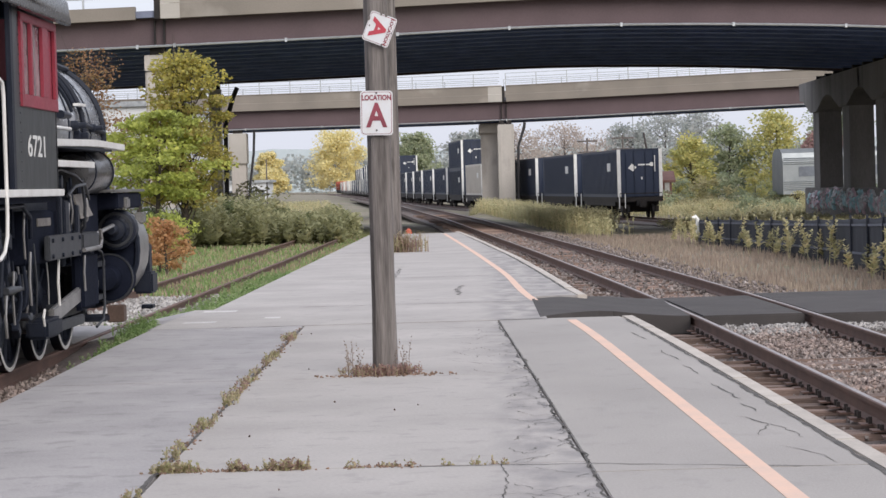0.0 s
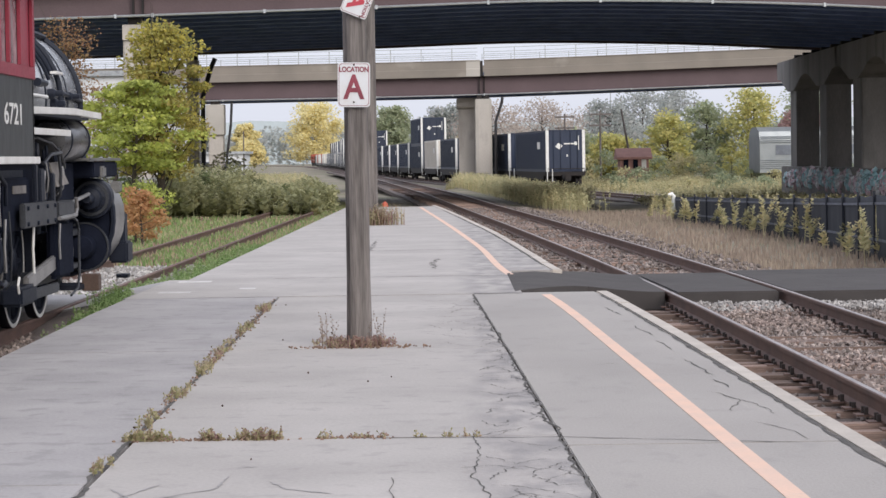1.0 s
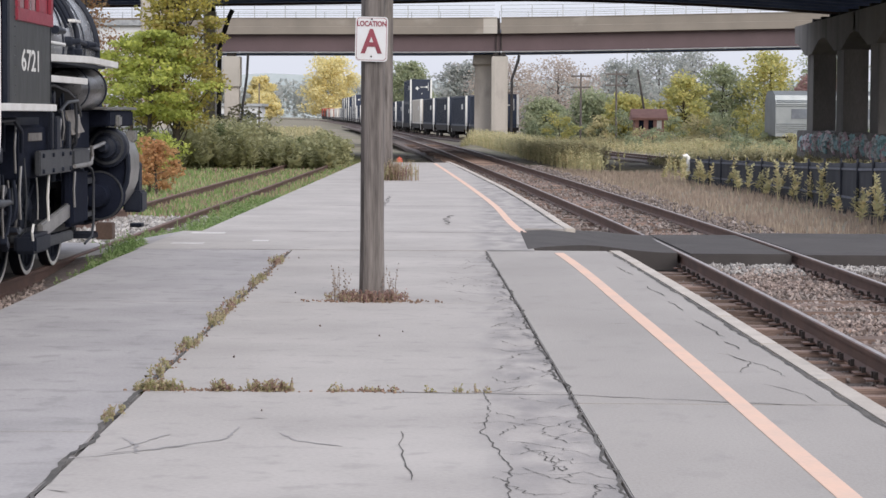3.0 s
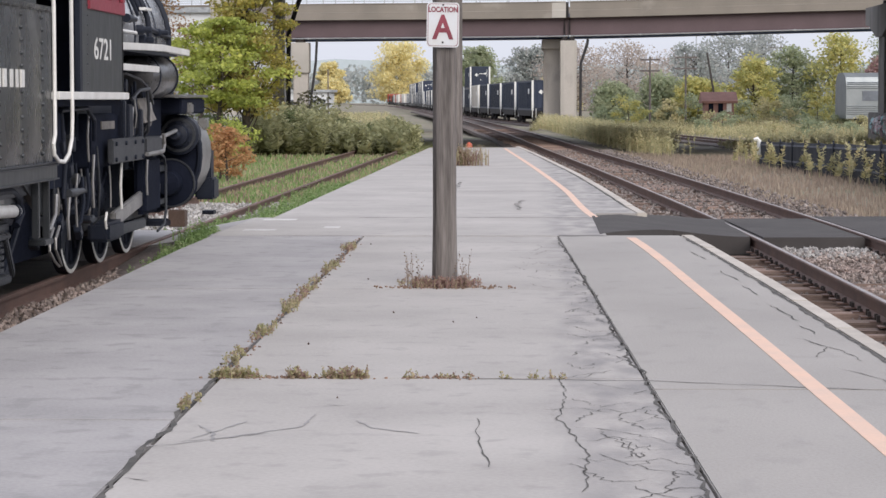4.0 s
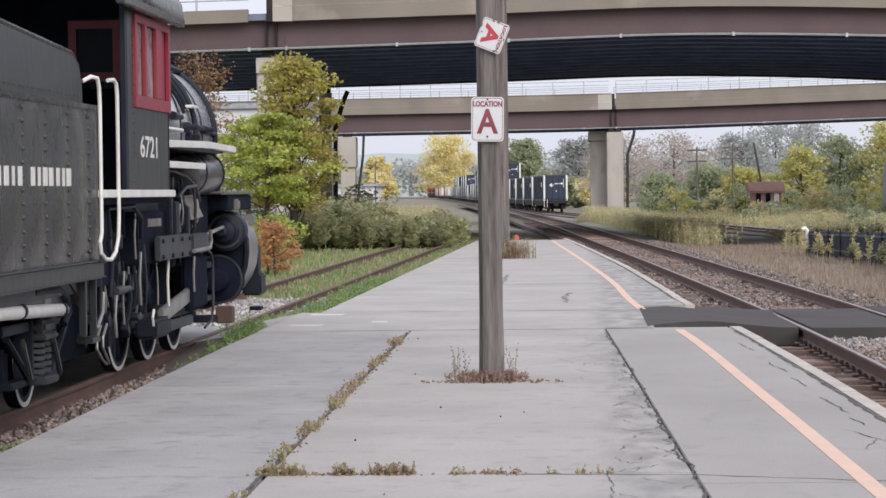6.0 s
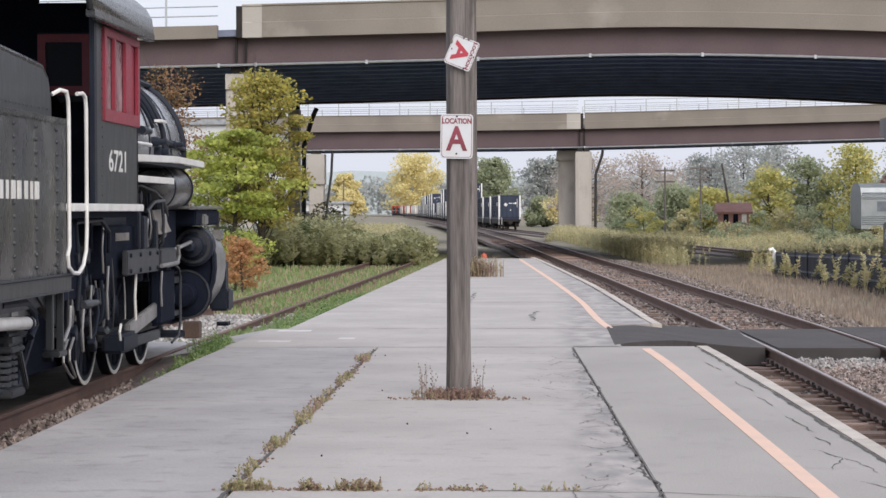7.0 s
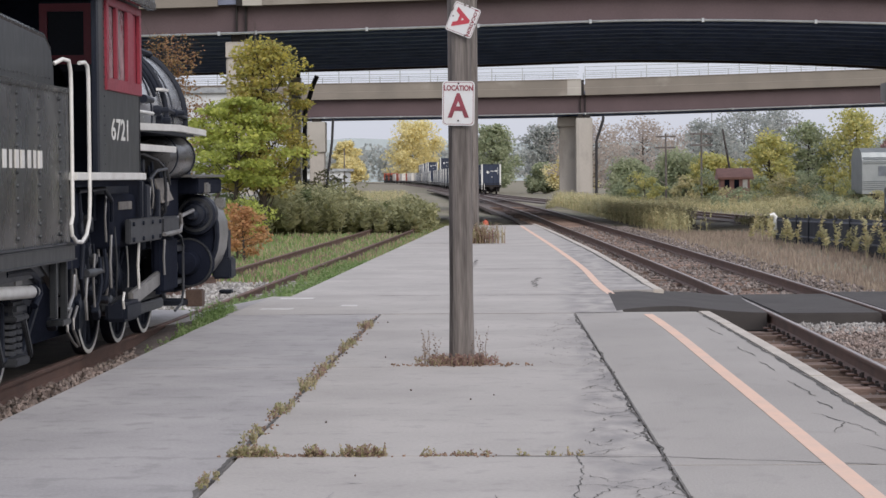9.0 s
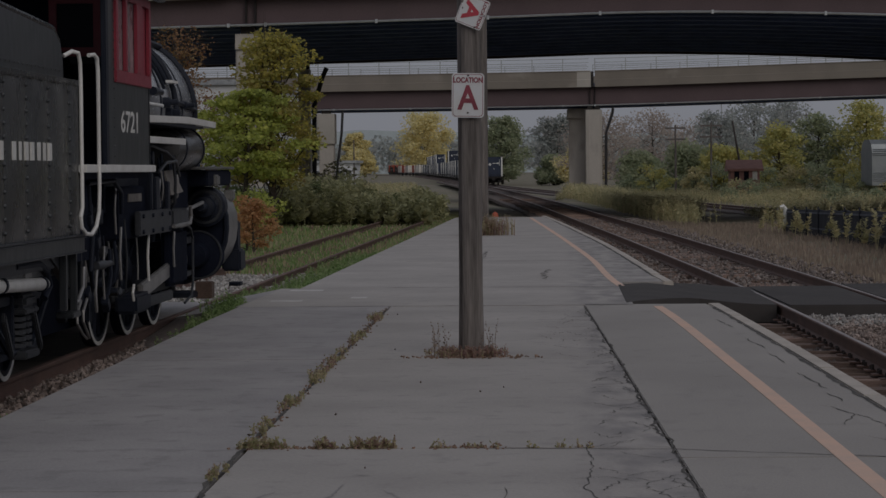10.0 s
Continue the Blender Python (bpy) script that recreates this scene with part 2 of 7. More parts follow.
# ---- mesh helpers ----
class Soup:
    """Collects plain faces; smooth only where asked."""

    def __init__(self):
        self.v, self.f = [], []

    def add(self, verts, faces):
        k = len(self.v)
        self.v += [tuple(p) for p in verts]
        self.f += [tuple(i + k for i in q) for q in faces]
        return self

    def box(self, x0, x1, y0, y1, z0, z1, m=None):
        pts = [Vector((x, y, z)) for x in (x0, x1) for y in (y0, y1) for z in (z0, z1)]
        if m is not None:
            pts = [m @ p for p in pts]
        return self.add(pts, [(0, 1, 3, 2), (4, 6, 7, 5), (0, 4, 5, 1), (2, 3, 7, 6), (0, 2, 6, 4), (1, 5, 7, 3)])

    def prism(self, outline, path):
        """An outline (u across, w up) carried along a path of (x, y, z) points, upright, its ends closed."""
        rings = []
        for k, p in enumerate(path):
            a, b = Vector(path[max(k - 1, 0)]), Vector(path[min(k + 1, len(path) - 1)])
            d = b - a
            side = Vector((d.y, -d.x, 0)).normalized()
            rings.append([Vector(p) + side * u + Vector((0, 0, w)) for u, w in outline])
        n, m = len(outline), len(path)
        faces = [(k * n + i, k * n + (i + 1) % n, (k + 1) * n + (i + 1) % n, (k + 1) * n + i) for k in range(m - 1) for i in range(n)]
        faces += [tuple(range(n - 1, -1, -1)), tuple((m - 1) * n + i for i in range(n))]
        return self.add([p for r in rings for p in r], faces)

    def tube(self, path, radius, sides=8, caps=True):
        """A round bar along a path; radius: one, or one a point."""
        rad = radius if isinstance(radius, (list, tuple)) else [radius] * len(path)
        pts = [Vector(p) for p in path]
        verts, up = [], None
        for k, p in enumerate(pts):
            d = (pts[min(k + 1, len(pts) - 1)] - pts[max(k - 1, 0)]).normalized()
            if up is None:
                up = d.orthogonal().normalized()
            up = (up - d * up.dot(d)).normalized()
            w = d.cross(up)
            verts += [p + (up * math.cos(a) + w * math.sin(a)) * rad[k] for a in (math.tau * i / sides for i in range(sides))]
        faces = [(k * sides + i, k * sides + (i + 1) % sides, (k + 1) * sides + (i + 1) % sides, (k + 1) * sides + i) for k in range(len(pts) - 1) for i in range(sides)]
        if caps:
            faces += [tuple(range(sides - 1, -1, -1)), tuple((len(pts) - 1) * sides + i for i in range(sides))]
        return self.add(verts, faces)

    def lathe(self, profile, centre, axis="y", sides=32, a0=0.0, a1=math.tau):
        """A profile of (along, radius) turned round an axis through centre."""
        full = abs(a1 - a0 - math.tau) < 1e-6
        cnt = sides if full else sides + 1
        cx, cy, cz = centre
        verts = []
        for s, r in profile:
            for i in range(cnt):
                a = a0 + (a1 - a0) * i / sides
                u, w = r * math.cos(a), r * math.sin(a)
                verts.append((cx + u, cy + s, cz + w) if axis == "y" else (cx + s, cy + u, cz + w) if axis == "x" else (cx + u, cy + w, cz + s))
        faces = []
        for k in range(len(profile) - 1):
            for i in range(sides):
                j = (i + 1) % cnt
                faces.append((k * cnt + i, k * cnt + j, (k + 1) * cnt + j, (k + 1) * cnt + i))
        return self.add(verts, faces)

    def mesh(self, name, material, smooth=False, bevel=0.0):
        me = bpy.data.meshes.new(name)
        me.from_pydata(self.v, [], self.f)
        me.materials.append(material)
        bm = bmesh.new()
        bm.from_mesh(me)
        bmesh.ops.recalc_face_normals(bm, faces=bm.faces) if len(bm.faces) < 20000 else None
        if bevel:
            sharp = [e for e in bm.edges if len(e.link_faces) == 2 and e.calc_face_angle(0) > 0.6]
            bmesh.ops.bevel(bm, geom=sharp, offset=bevel, segments=2, affect="EDGES", clamp_overlap=True)
        bm.to_mesh(me)
        bm.free()
        if smooth:
            for p in me.polygons:
                p.use_smooth = True
            me.set_sharp_from_angle(angle=radians(40))
        return me


def part(name, soup, material, parent=None, label="", smooth=False, bevel=0.0):
    """ONE mesh object out of a soup, under a thing or a part."""
    ob = new(name, soup.mesh(name, material, smooth, bevel))
    ob.parent = parent
    return tagged(ob, label)


def thing(name, label, category, group="", kind="", at=(0, 0, 0)):
    ob = tagged(new(name), label, category, group, kind)
    ob.location = at
    return ob


def curve_x(nodes):
    """x as a smooth function of y through a few nodes."""
    ys, xs = [n[0] for n in nodes], [n[1] for n in nodes]
    g = np.gradient(xs, ys)

    def at(y):
        k = min(max(int(np.searchsorted(ys, y)) - 1, 0), len(ys) - 2)
        h = ys[k + 1] - ys[k]
        s = (y - ys[k]) / h
        if s < 0:
            return xs[0] + g[0] * (y - ys[0])
        if s > 1:
            return xs[-1] + g[-1] * (y - ys[-1])
        return (xs[k] * (1 + 2 * s) * (1 - s) ** 2 + g[k] * h * s * (1 - s) ** 2 + xs[k + 1] * s * s * (3 - 2 * s) + g[k + 1] * h * s * s * (s - 1))

    return at


RIGHT_RAIL = curve_x([(-30, 4.0), (0, 3.5), (17.7, 3.14), (32.3, 2.8), (60, 1.68), (90, 0.25), (123, -1.3), (152, -2.9), (220, -6.8), (300, -12.0), (420, -20.5), (700, -42)])
KERB = curve_x([(-30, 3.5), (0, 2.75), (13.1, 2.35), (29.7, 1.82), (36.2, 1.5), (42.5, 1.3), (51.4, 1.0), (66.7, 0.32), (81, -0.38), (84, -0.54)])


def SEAM_L(y):
    """The joint on the siding's side of the middle slabs."""
    return -1.70 - 0.0138 * y


STRIPE = curve_x([(-30, 2.7), (0, 1.92), (11, 1.61), (20, 1.37), (29, 1.075), (34.5, 0.74), (44.3, 0.47), (53, 0.14), (81.2, -1.06), (84, -1.18)])
TRAIN = curve_x([(60, 17.0), (152, 9.9), (174, 7.75), (196, 5.3), (240, 0.75), (273, -2.35), (308, -5.5), (346, -8.5), (420, -14.1), (500, -20.2), (620, -28), (700, -34), (800, -41), (900, -49), (1000, -59), (1080, -70), (1200, -90)])
LEFT_RAIL, GAUGE = -4.93, 1.51
TOP = -0.17


def ground_z(x, y):
    lower = min(max((y - 70) / 70, 0), 1) * min(max((x - 1.0) / 5, 0), 1) if x > 0 else min(max((y - 130) / 60, 0), 1)
    return -0.44 - 0.5 * lower


# ---- ground ----
def build_ground():
    ys = [-60, -20, 0] + [5 + 2.5 * k for k in range(60)] + [160, 175, 195, 220, 260, 320, 420, 600, 900, 1500, 2600, 4500]
    xs = [-3000, -1200, -500, -220, -120, -70, -45, -30] + [-22 + 1.5 * k for k in range(32)] + [30, 40, 55, 80, 130, 240, 500, 1200, 3000]
    s = Soup()
    for y in ys:
        for x in xs:
            calm = abs(x) < 5 and y < 100
            bumpy = 0 if calm else 0.09 * noise.noise((x * 0.25, y * 0.25, 0)) + 0.04 * noise.noise((x, y, 3))
            s.v.append((x, y, ground_z(x, y) - 0.06 + bumpy))
    n = len(xs)
    s.f = [(j * n + i, j * n + i + 1, (j + 1) * n + i + 1, (j + 1) * n + i) for j in range(len(ys) - 1) for i in range(n - 1)]
    ob = part("ground", s, M_GROUND, None, smooth=True)
    tagged(ob, "dry brown earth and rough grass between the tracks", "ground", kind="structure")


def strip(left, right, y0, y1, z0, z1, step=2.5):
    """A slab between two curves of y, with a top at z1."""
    n = max(2, int((y1 - y0) / step) + 1)
    s = Soup()
    for k in range(n):
        y = y0 + (y1 - y0) * k / (n - 1)
        s.v += [(left(y), y, z0), (right(y), y, z0), (right(y), y, z1), (left(y), y, z1)]
    for k in range(n - 1):
        for i in range(4):
            j = (i + 1) % 4
            s.f.append((k * 4 + i, k * 4 + j, k * 4 + 4 + j, k * 4 + 4 + i))
    s.f += [(3, 2, 1, 0), tuple((n - 1) * 4 + i for i in range(4))]
    return s


def fixed(v):
    return lambda y: v


def build_platform():
    plat = thing("platform", "long worn concrete station platform with cracked slabs", "platform", kind="structure")
    a, b = SEAM_L, lambda y: 0.957 - 0.0255 * y
    edge_l = lambda y: float(np.interp(y, [14, 20, 27], [-3.78, -3.85, -3.95]))
    inner = lambda y: KERB(y) - 0.15

    def lane(name, l, r, m, joints, gap=0.012):
        for y0, y1 in zip(joints, joints[1:]):
            part(name, strip(lambda y: l(y) + gap, lambda y: r(y) - gap, y0 + gap, y1 - gap, -0.3, 0.0), m, plat, bevel=0.006)

    lane("slab", edge_l, a, M_SLAB_L, [-4, 4, 12.5, 21.3, 29.6])
    lane("slab", lambda y: a(y) + 0.008, b, M_SLAB, [-4, 6, 14.42, 21.25, 29.5], 0.004)
    lane("slab", b, inner, M_SLAB_R, [-4, 5, 13.9, 29.7])
    lane("slab", fixed(-3.95), fixed(0.80), M_SLAB, [29.6, 34.2], 0.004)
    lane("slab", fixed(-3.68), fixed(0.8), M_SLAB, [34.2, 35.5], 0.002)
    lane("slab", fixed(-3.68), lambda y: KERB(y) - 0.15, M_SLAB, [35.5, 44, 61, 84.0], 0.002)
    # dark filler under the joints
    part("joint_filler", strip(fixed(-3.7), lambda y: KERB(y) - 0.2, -4, 29.6, -0.32, -0.03), M_CRACK, plat)
    part("joint_filler", strip(fixed(-3.6), lambda y: min(0.7, KERB(y) - 0.3), 29.6, 84, -0.32, -0.03), M_CRACK, plat)
    # kerb stones
    y = -4.0
    while y < 84:
        if y < 29.6:
            y1 = min(y + 2.4, 29.7)
        elif y < 35.4:
            y = 35.5
            continue
        else:
            y1 = y + 2.4
        part("kerb_stone", strip(lambda q: KERB(q) - 0.15, KERB, y + 0.006, y1 - 0.006, -0.34, 0.006 + random.uniform(-0.004, 0.004), 1.2), M_CURB, plat, "pale stone kerb" if y < -3 else "", bevel=0.015)
        y = y1
    # painted safety stripe
    for y0, y1 in ((-4, 29.2), (34.3, 82.5)):
        part("safety_stripe", strip(lambda q: STRIPE(q) - 0.055, lambda q: STRIPE(q) + 0.055, y0, y1, -0.003, 0.003, 1.5), M_STRIPE, plat, "faded orange painted safety line")
    # stains
    for cx, cy, rx, ry, m, z in ((-2.45, 38.2, 1.15, 3.4, M_SOFT_SAND, 0.0016), (-2.75, 51.5, 0.8, 3.6, M_SOFT, 0.0016), (-3.1, 58.5, 0.5, 1.2, M_SOFT, 0.0018), (-0.62, 11.4, 0.6, 0.75, M_SOFT, 0.0016), (-0.3, 12.75, 0.4, 0.28, M_SOFT, 0.0018), (-2.9, 19.0, 0.7, 2.2, M_SOFT, 0.0016), (-3.2, 25.5, 0.6, 2.5, M_SOFT, 0.0016), (-2.6, 13.0, 0.6, 1.4, M_SOFT, 0.0016), (1.2, 19.5, 0.4, 2.4, M_SOFT, 0.0016), (-1.2, 30.4, 2.2, 0.7, M_SOFT, 0.0016), (-0.5, 34.0, 2.0, 0.8, M_SOFT, 0.0016), (-0.87, 21.3, 0.55, 0.6, M_SOFT, 0.0016), (0.72, 17.5, 0.2, 5.5, M_SOFT, 0.0017), (0.66, 21.5, 0.22, 3.6, M_SOFT, 0.0019), (0.5, 12.2, 0.5, 1.7, M_SOFT, 0.0018)):
        part("stain", Soup().add([(cx - rx, cy - ry, z), (cx + rx, cy - ry, z), (cx + rx, cy + ry, z), (cx - rx, cy + ry, z)], [(0, 1, 2, 3)]), m, plat)
    return plat


def crack(plat, pts, width, seed, jitter=0.05, step=0.12, m=None):
    """A broken dark line of uneven width along a few turning points."""
    rnd = random.Random(seed)
    line = []
    for (x0, y0), (x1, y1) in zip(pts, pts[1:]):
        d = math.hypot(x1 - x0, y1 - y0)
        for k in range(max(1, int(d / step))):
            u = k / max(1, int(d / step))
            line.append((x0 + (x1 - x0) * u, y0 + (y1 - y0) * u))
    line.append(pts[-1])
    s = Soup()
    for k, (x, y) in enumerate(line):
        a, b = line[max(k - 1, 0)], line[min(k + 1, len(line) - 1)]
        d = Vector((b[0] - a[0], b[1] - a[1])).normalized()
        off = rnd.uniform(-jitter, jitter)
        w = width * rnd.uniform(0.25, 1.0) * (0.3 if k in (0, len(line) - 1) else 1)
        cx, cy = x - d.y * off, y + d.x * off
        s.v += [(cx - d.y * w / 2, cy + d.x * w / 2, 0.0028), (cx + d.y * w / 2, cy - d.x * w / 2, 0.0028)]
    s.f = [(2 * k, 2 * k + 1, 2 * k + 3, 2 * k + 2) for k in range(len(line) - 1)]
    part("crack" if m is None else "scuff", s, m or M_CRACK, plat)


def build_cracks(plat):
    seam = lambda y: 0.957 - 0.0255 * y
    wander = random.Random(31)
    crack(plat, [(seam(y) + wander.uniform(-0.035, 0.02), y) for y in np.arange(8, 29.5, 0.45)], 0.026, 1, 0.014, 0.08)
    for k in range(26):
        y = wander.uniform(15.5, 28.5)
        crack(plat, [(seam(y) - 0.03, y), (seam(y) - 0.03 - wander.uniform(0.02, 0.07), y + wander.uniform(0.2, 0.5))], 0.022, 400 + k, 0.03, 0.06, M_PATCH)
    crack(plat, [(SEAM_L(y) + wander.uniform(-0.025, 0.025), y) for y in np.arange(8, 29.2, 0.6)], 0.04, 3, 0.014)
    crack(plat, [(-3.3, 29.55), (0.8, 29.5)], 0.05, 4, 0.04)
    crack(plat, [(-2.5, 34.2), (0.7, 34.1)], 0.05, 5, 0.05)
    crack(plat, [(-0.7, 14.42), (0.6, 14.3), (1.9, 13.85)], 0.022, 6, 0.015)
    crack(plat, [(0.1, 14.6), (0.12, 13.5), (0.07, 12.6), (0.2, 11.4), (0.16, 10.2)], 0.010, 7, 0.014, 0.07)
    for k in range(95):
        y = 9.5 + 19 * random.random() ** 1.35
        x = seam(y) - 0.02 - (random.uniform(0, 0.35) if k % 2 else 0)
        w = random.uniform(0.08, 0.36)
        crack(plat, [(x, y), (x - w * 0.5, y + random.uniform(-0.25, 0.25)), (x - w, y + random.uniform(-0.5, 0.5))], 0.009, 20 + k, 0.025, 0.05)
    for k, (a, b) in enumerate(((26.5, 25.2), (23.6, 22.3), (21.6, 20.6), (19.6, 18.2), (17.8, 17.2))):
        crack(plat, [(KERB(a) - 0.36, a), (KERB(b) - 0.33, b)], 0.02, 90 + k * 3, 0.02, 0.14)
    crack(plat, [(1.72, 16.9), (1.9, 16.2), (1.98, 15.4)], 0.014, 89, 0.02, 0.1)
    crack(plat, [(1.86, 16.35), (1.78, 15.9), (1.72, 15.6)], 0.010, 88, 0.02, 0.1)
    crack(plat, [(1.78, 15.0), (1.95, 14.4), (1.98, 14.0)], 0.010, 91, 0.02, 0.15)
    for k, (x0, y0, x1, y1, x2, y2) in enumerate(((-1.18, 12.75, -1.2, 12.25, -1.6, 11.75), (-1.6, 11.75, -1.75, 11.6, -1.95, 11.5), (-1.5, 12.45, -1.6, 12.1, -1.7, 11.8), (-1.72, 12.3, -1.62, 12.0, -1.58, 11.7), (-1.16, 13.15, -1.1, 13.1, -1.06, 13.12), (-1.35, 12.0, -1.5, 11.85, -1.75, 11.7), (-0.95, 12.5, -0.85, 12.2, -0.6, 12.0))):
        crack(plat, [(x0, y0), (x1, y1), (x2, y2)], 0.022, 180 + k, 0.008, 0.05, M_PATCH)
    crack(plat, [(-0.35, 12.6), (-0.3, 11.6), (-0.24, 10.9)], 0.011, 95, 0.015)
    crack(plat, [(-0.3, 36.5), (-0.35, 38.5), (-0.25, 40)], 0.045, 96, 0.05)
    crack(plat, [(-1.5, 44), (-1.55, 49)], 0.04, 97, 0.05)
    crack(plat, [(0.55, 43.9), (-0.3, 44.05), (-3.6, 43.9)], 0.035, 98, 0.05)
    crack(plat, [(-3.6, 60.9), (-1.2, 61.1)], 0.06, 99, 0.08)
    crack(plat, [(-1.5, 28.3), (0.1, 28.1)], 0.012, 100, 0.05)
    crack(plat, [(-0.4, 26.2), (0.15, 26.4)], 0.014, 101, 0.04)
    crack(plat, [(KERB(y) - 0.165, y) for y in range(9, 30, 2)], 0.045, 140, 0.012, 0.2)
    crack(plat, [(KERB(y) - 0.16, y) for y in range(37, 80, 4)], 0.05, 141, 0.015, 0.4)
    for k in range(14):
        x, y = random.uniform(-3.6, 1.4), random.uniform(10, 29)
        crack(plat, [(x, y), (x + random.uniform(0.05, 0.2), y + random.uniform(-0.1, 0.1))], 0.012, 130 + k, 0.01, 0.05)


RAIL = [(-0.07, -0.17), (0.07, -0.17), (0.07, -0.155), (0.012, -0.135), (0.012, -0.045), (0.036, -0.035), (0.036, -0.006), (0.028, 0), (-0.028, 0), (-0.036, -0.006), (-0.036, -0.035), (-0.012, -0.045), (-0.012, -0.135), (-0.07, -0.155)]


def track(name, label, rail_x, ys, z, tie_from, shiny=True, cols=None):
    """Two rails with a worn head, on ties."""
    t = thing(name, label, "railway track", kind="structure")
    for off in (0, GAUGE):
        path = [(rail_x(y) + off, y, z) for y in ys]
        part("rail", Soup().prism(RAIL, path), M_RUST, t)
        if shiny:
            part("rail_head", Soup().prism([(-0.022, 0), (0.022, 0), (0.018, 0.003), (-0.018, 0.003)], path), M_RAILTOP, t, "worn bright rail head")
    base = Soup().box(-1.3, 1.3, -0.115, 0.115, -0.18, 0).mesh("tie", M_TIE, bevel=0.012)
    count = 0
    for y in tie_from:
        o = new("tie", base)
        slope = (rail_x(y + 1) - rail_x(y - 1)) / 2
        o.matrix_world = pose(rail_x(y) + GAUGE / 2 + random.uniform(-0.1, 0.1), y + random.uniform(-0.05, 0.05), z - 0.172 + random.choice([-0.075, -0.045, -0.02, 0.0, 0.004]) + random.uniform(-0.01, 0.0), random.uniform(-5, 5), 0, -math.degrees(math.atan(slope)) + random.uniform(-3.5, 3.5)) @ Matrix.Diagonal((random.uniform(0.92, 1.06), random.uniform(0.5, 0.95), 1, 1))
        o.parent = t
        count += 1
    return t


def stones(name, label, where, count, size, m, seed):
    """Loose broken stones; where(rnd) gives x, y, z."""
    rnd = random.Random(seed)
    s = Soup()
    base = [(1, 0, 0), (-1, 0, 0), (0, 1, 0), (0, -1, 0), (0, 0, 1), (0, 0, -1)]
    fac = [(0, 2, 4), (2, 1, 4), (1, 3, 4), (3, 0, 4), (2, 0, 5), (1, 2, 5), (3, 1, 5), (0, 3, 5)]
    for _ in range(count):
        x, y, z = where(rnd)
        r = size * rnd.uniform(0.5, 1.3)
        m3 = Matrix.Translation((x, y, z)) @ Euler((rnd.uniform(0, 6), rnd.uniform(0, 6), rnd.uniform(0, 6))).to_matrix().to_4x4()
        s.add([m3 @ Vector((a * r * rnd.uniform(0.6, 1.2), b * r * rnd.uniform(0.6, 1.2), c * r * rnd.uniform(0.5, 1))) for a, b, c in base], fac)
    return tagged(part(name, s, m), label, "stones", kind="stuff")


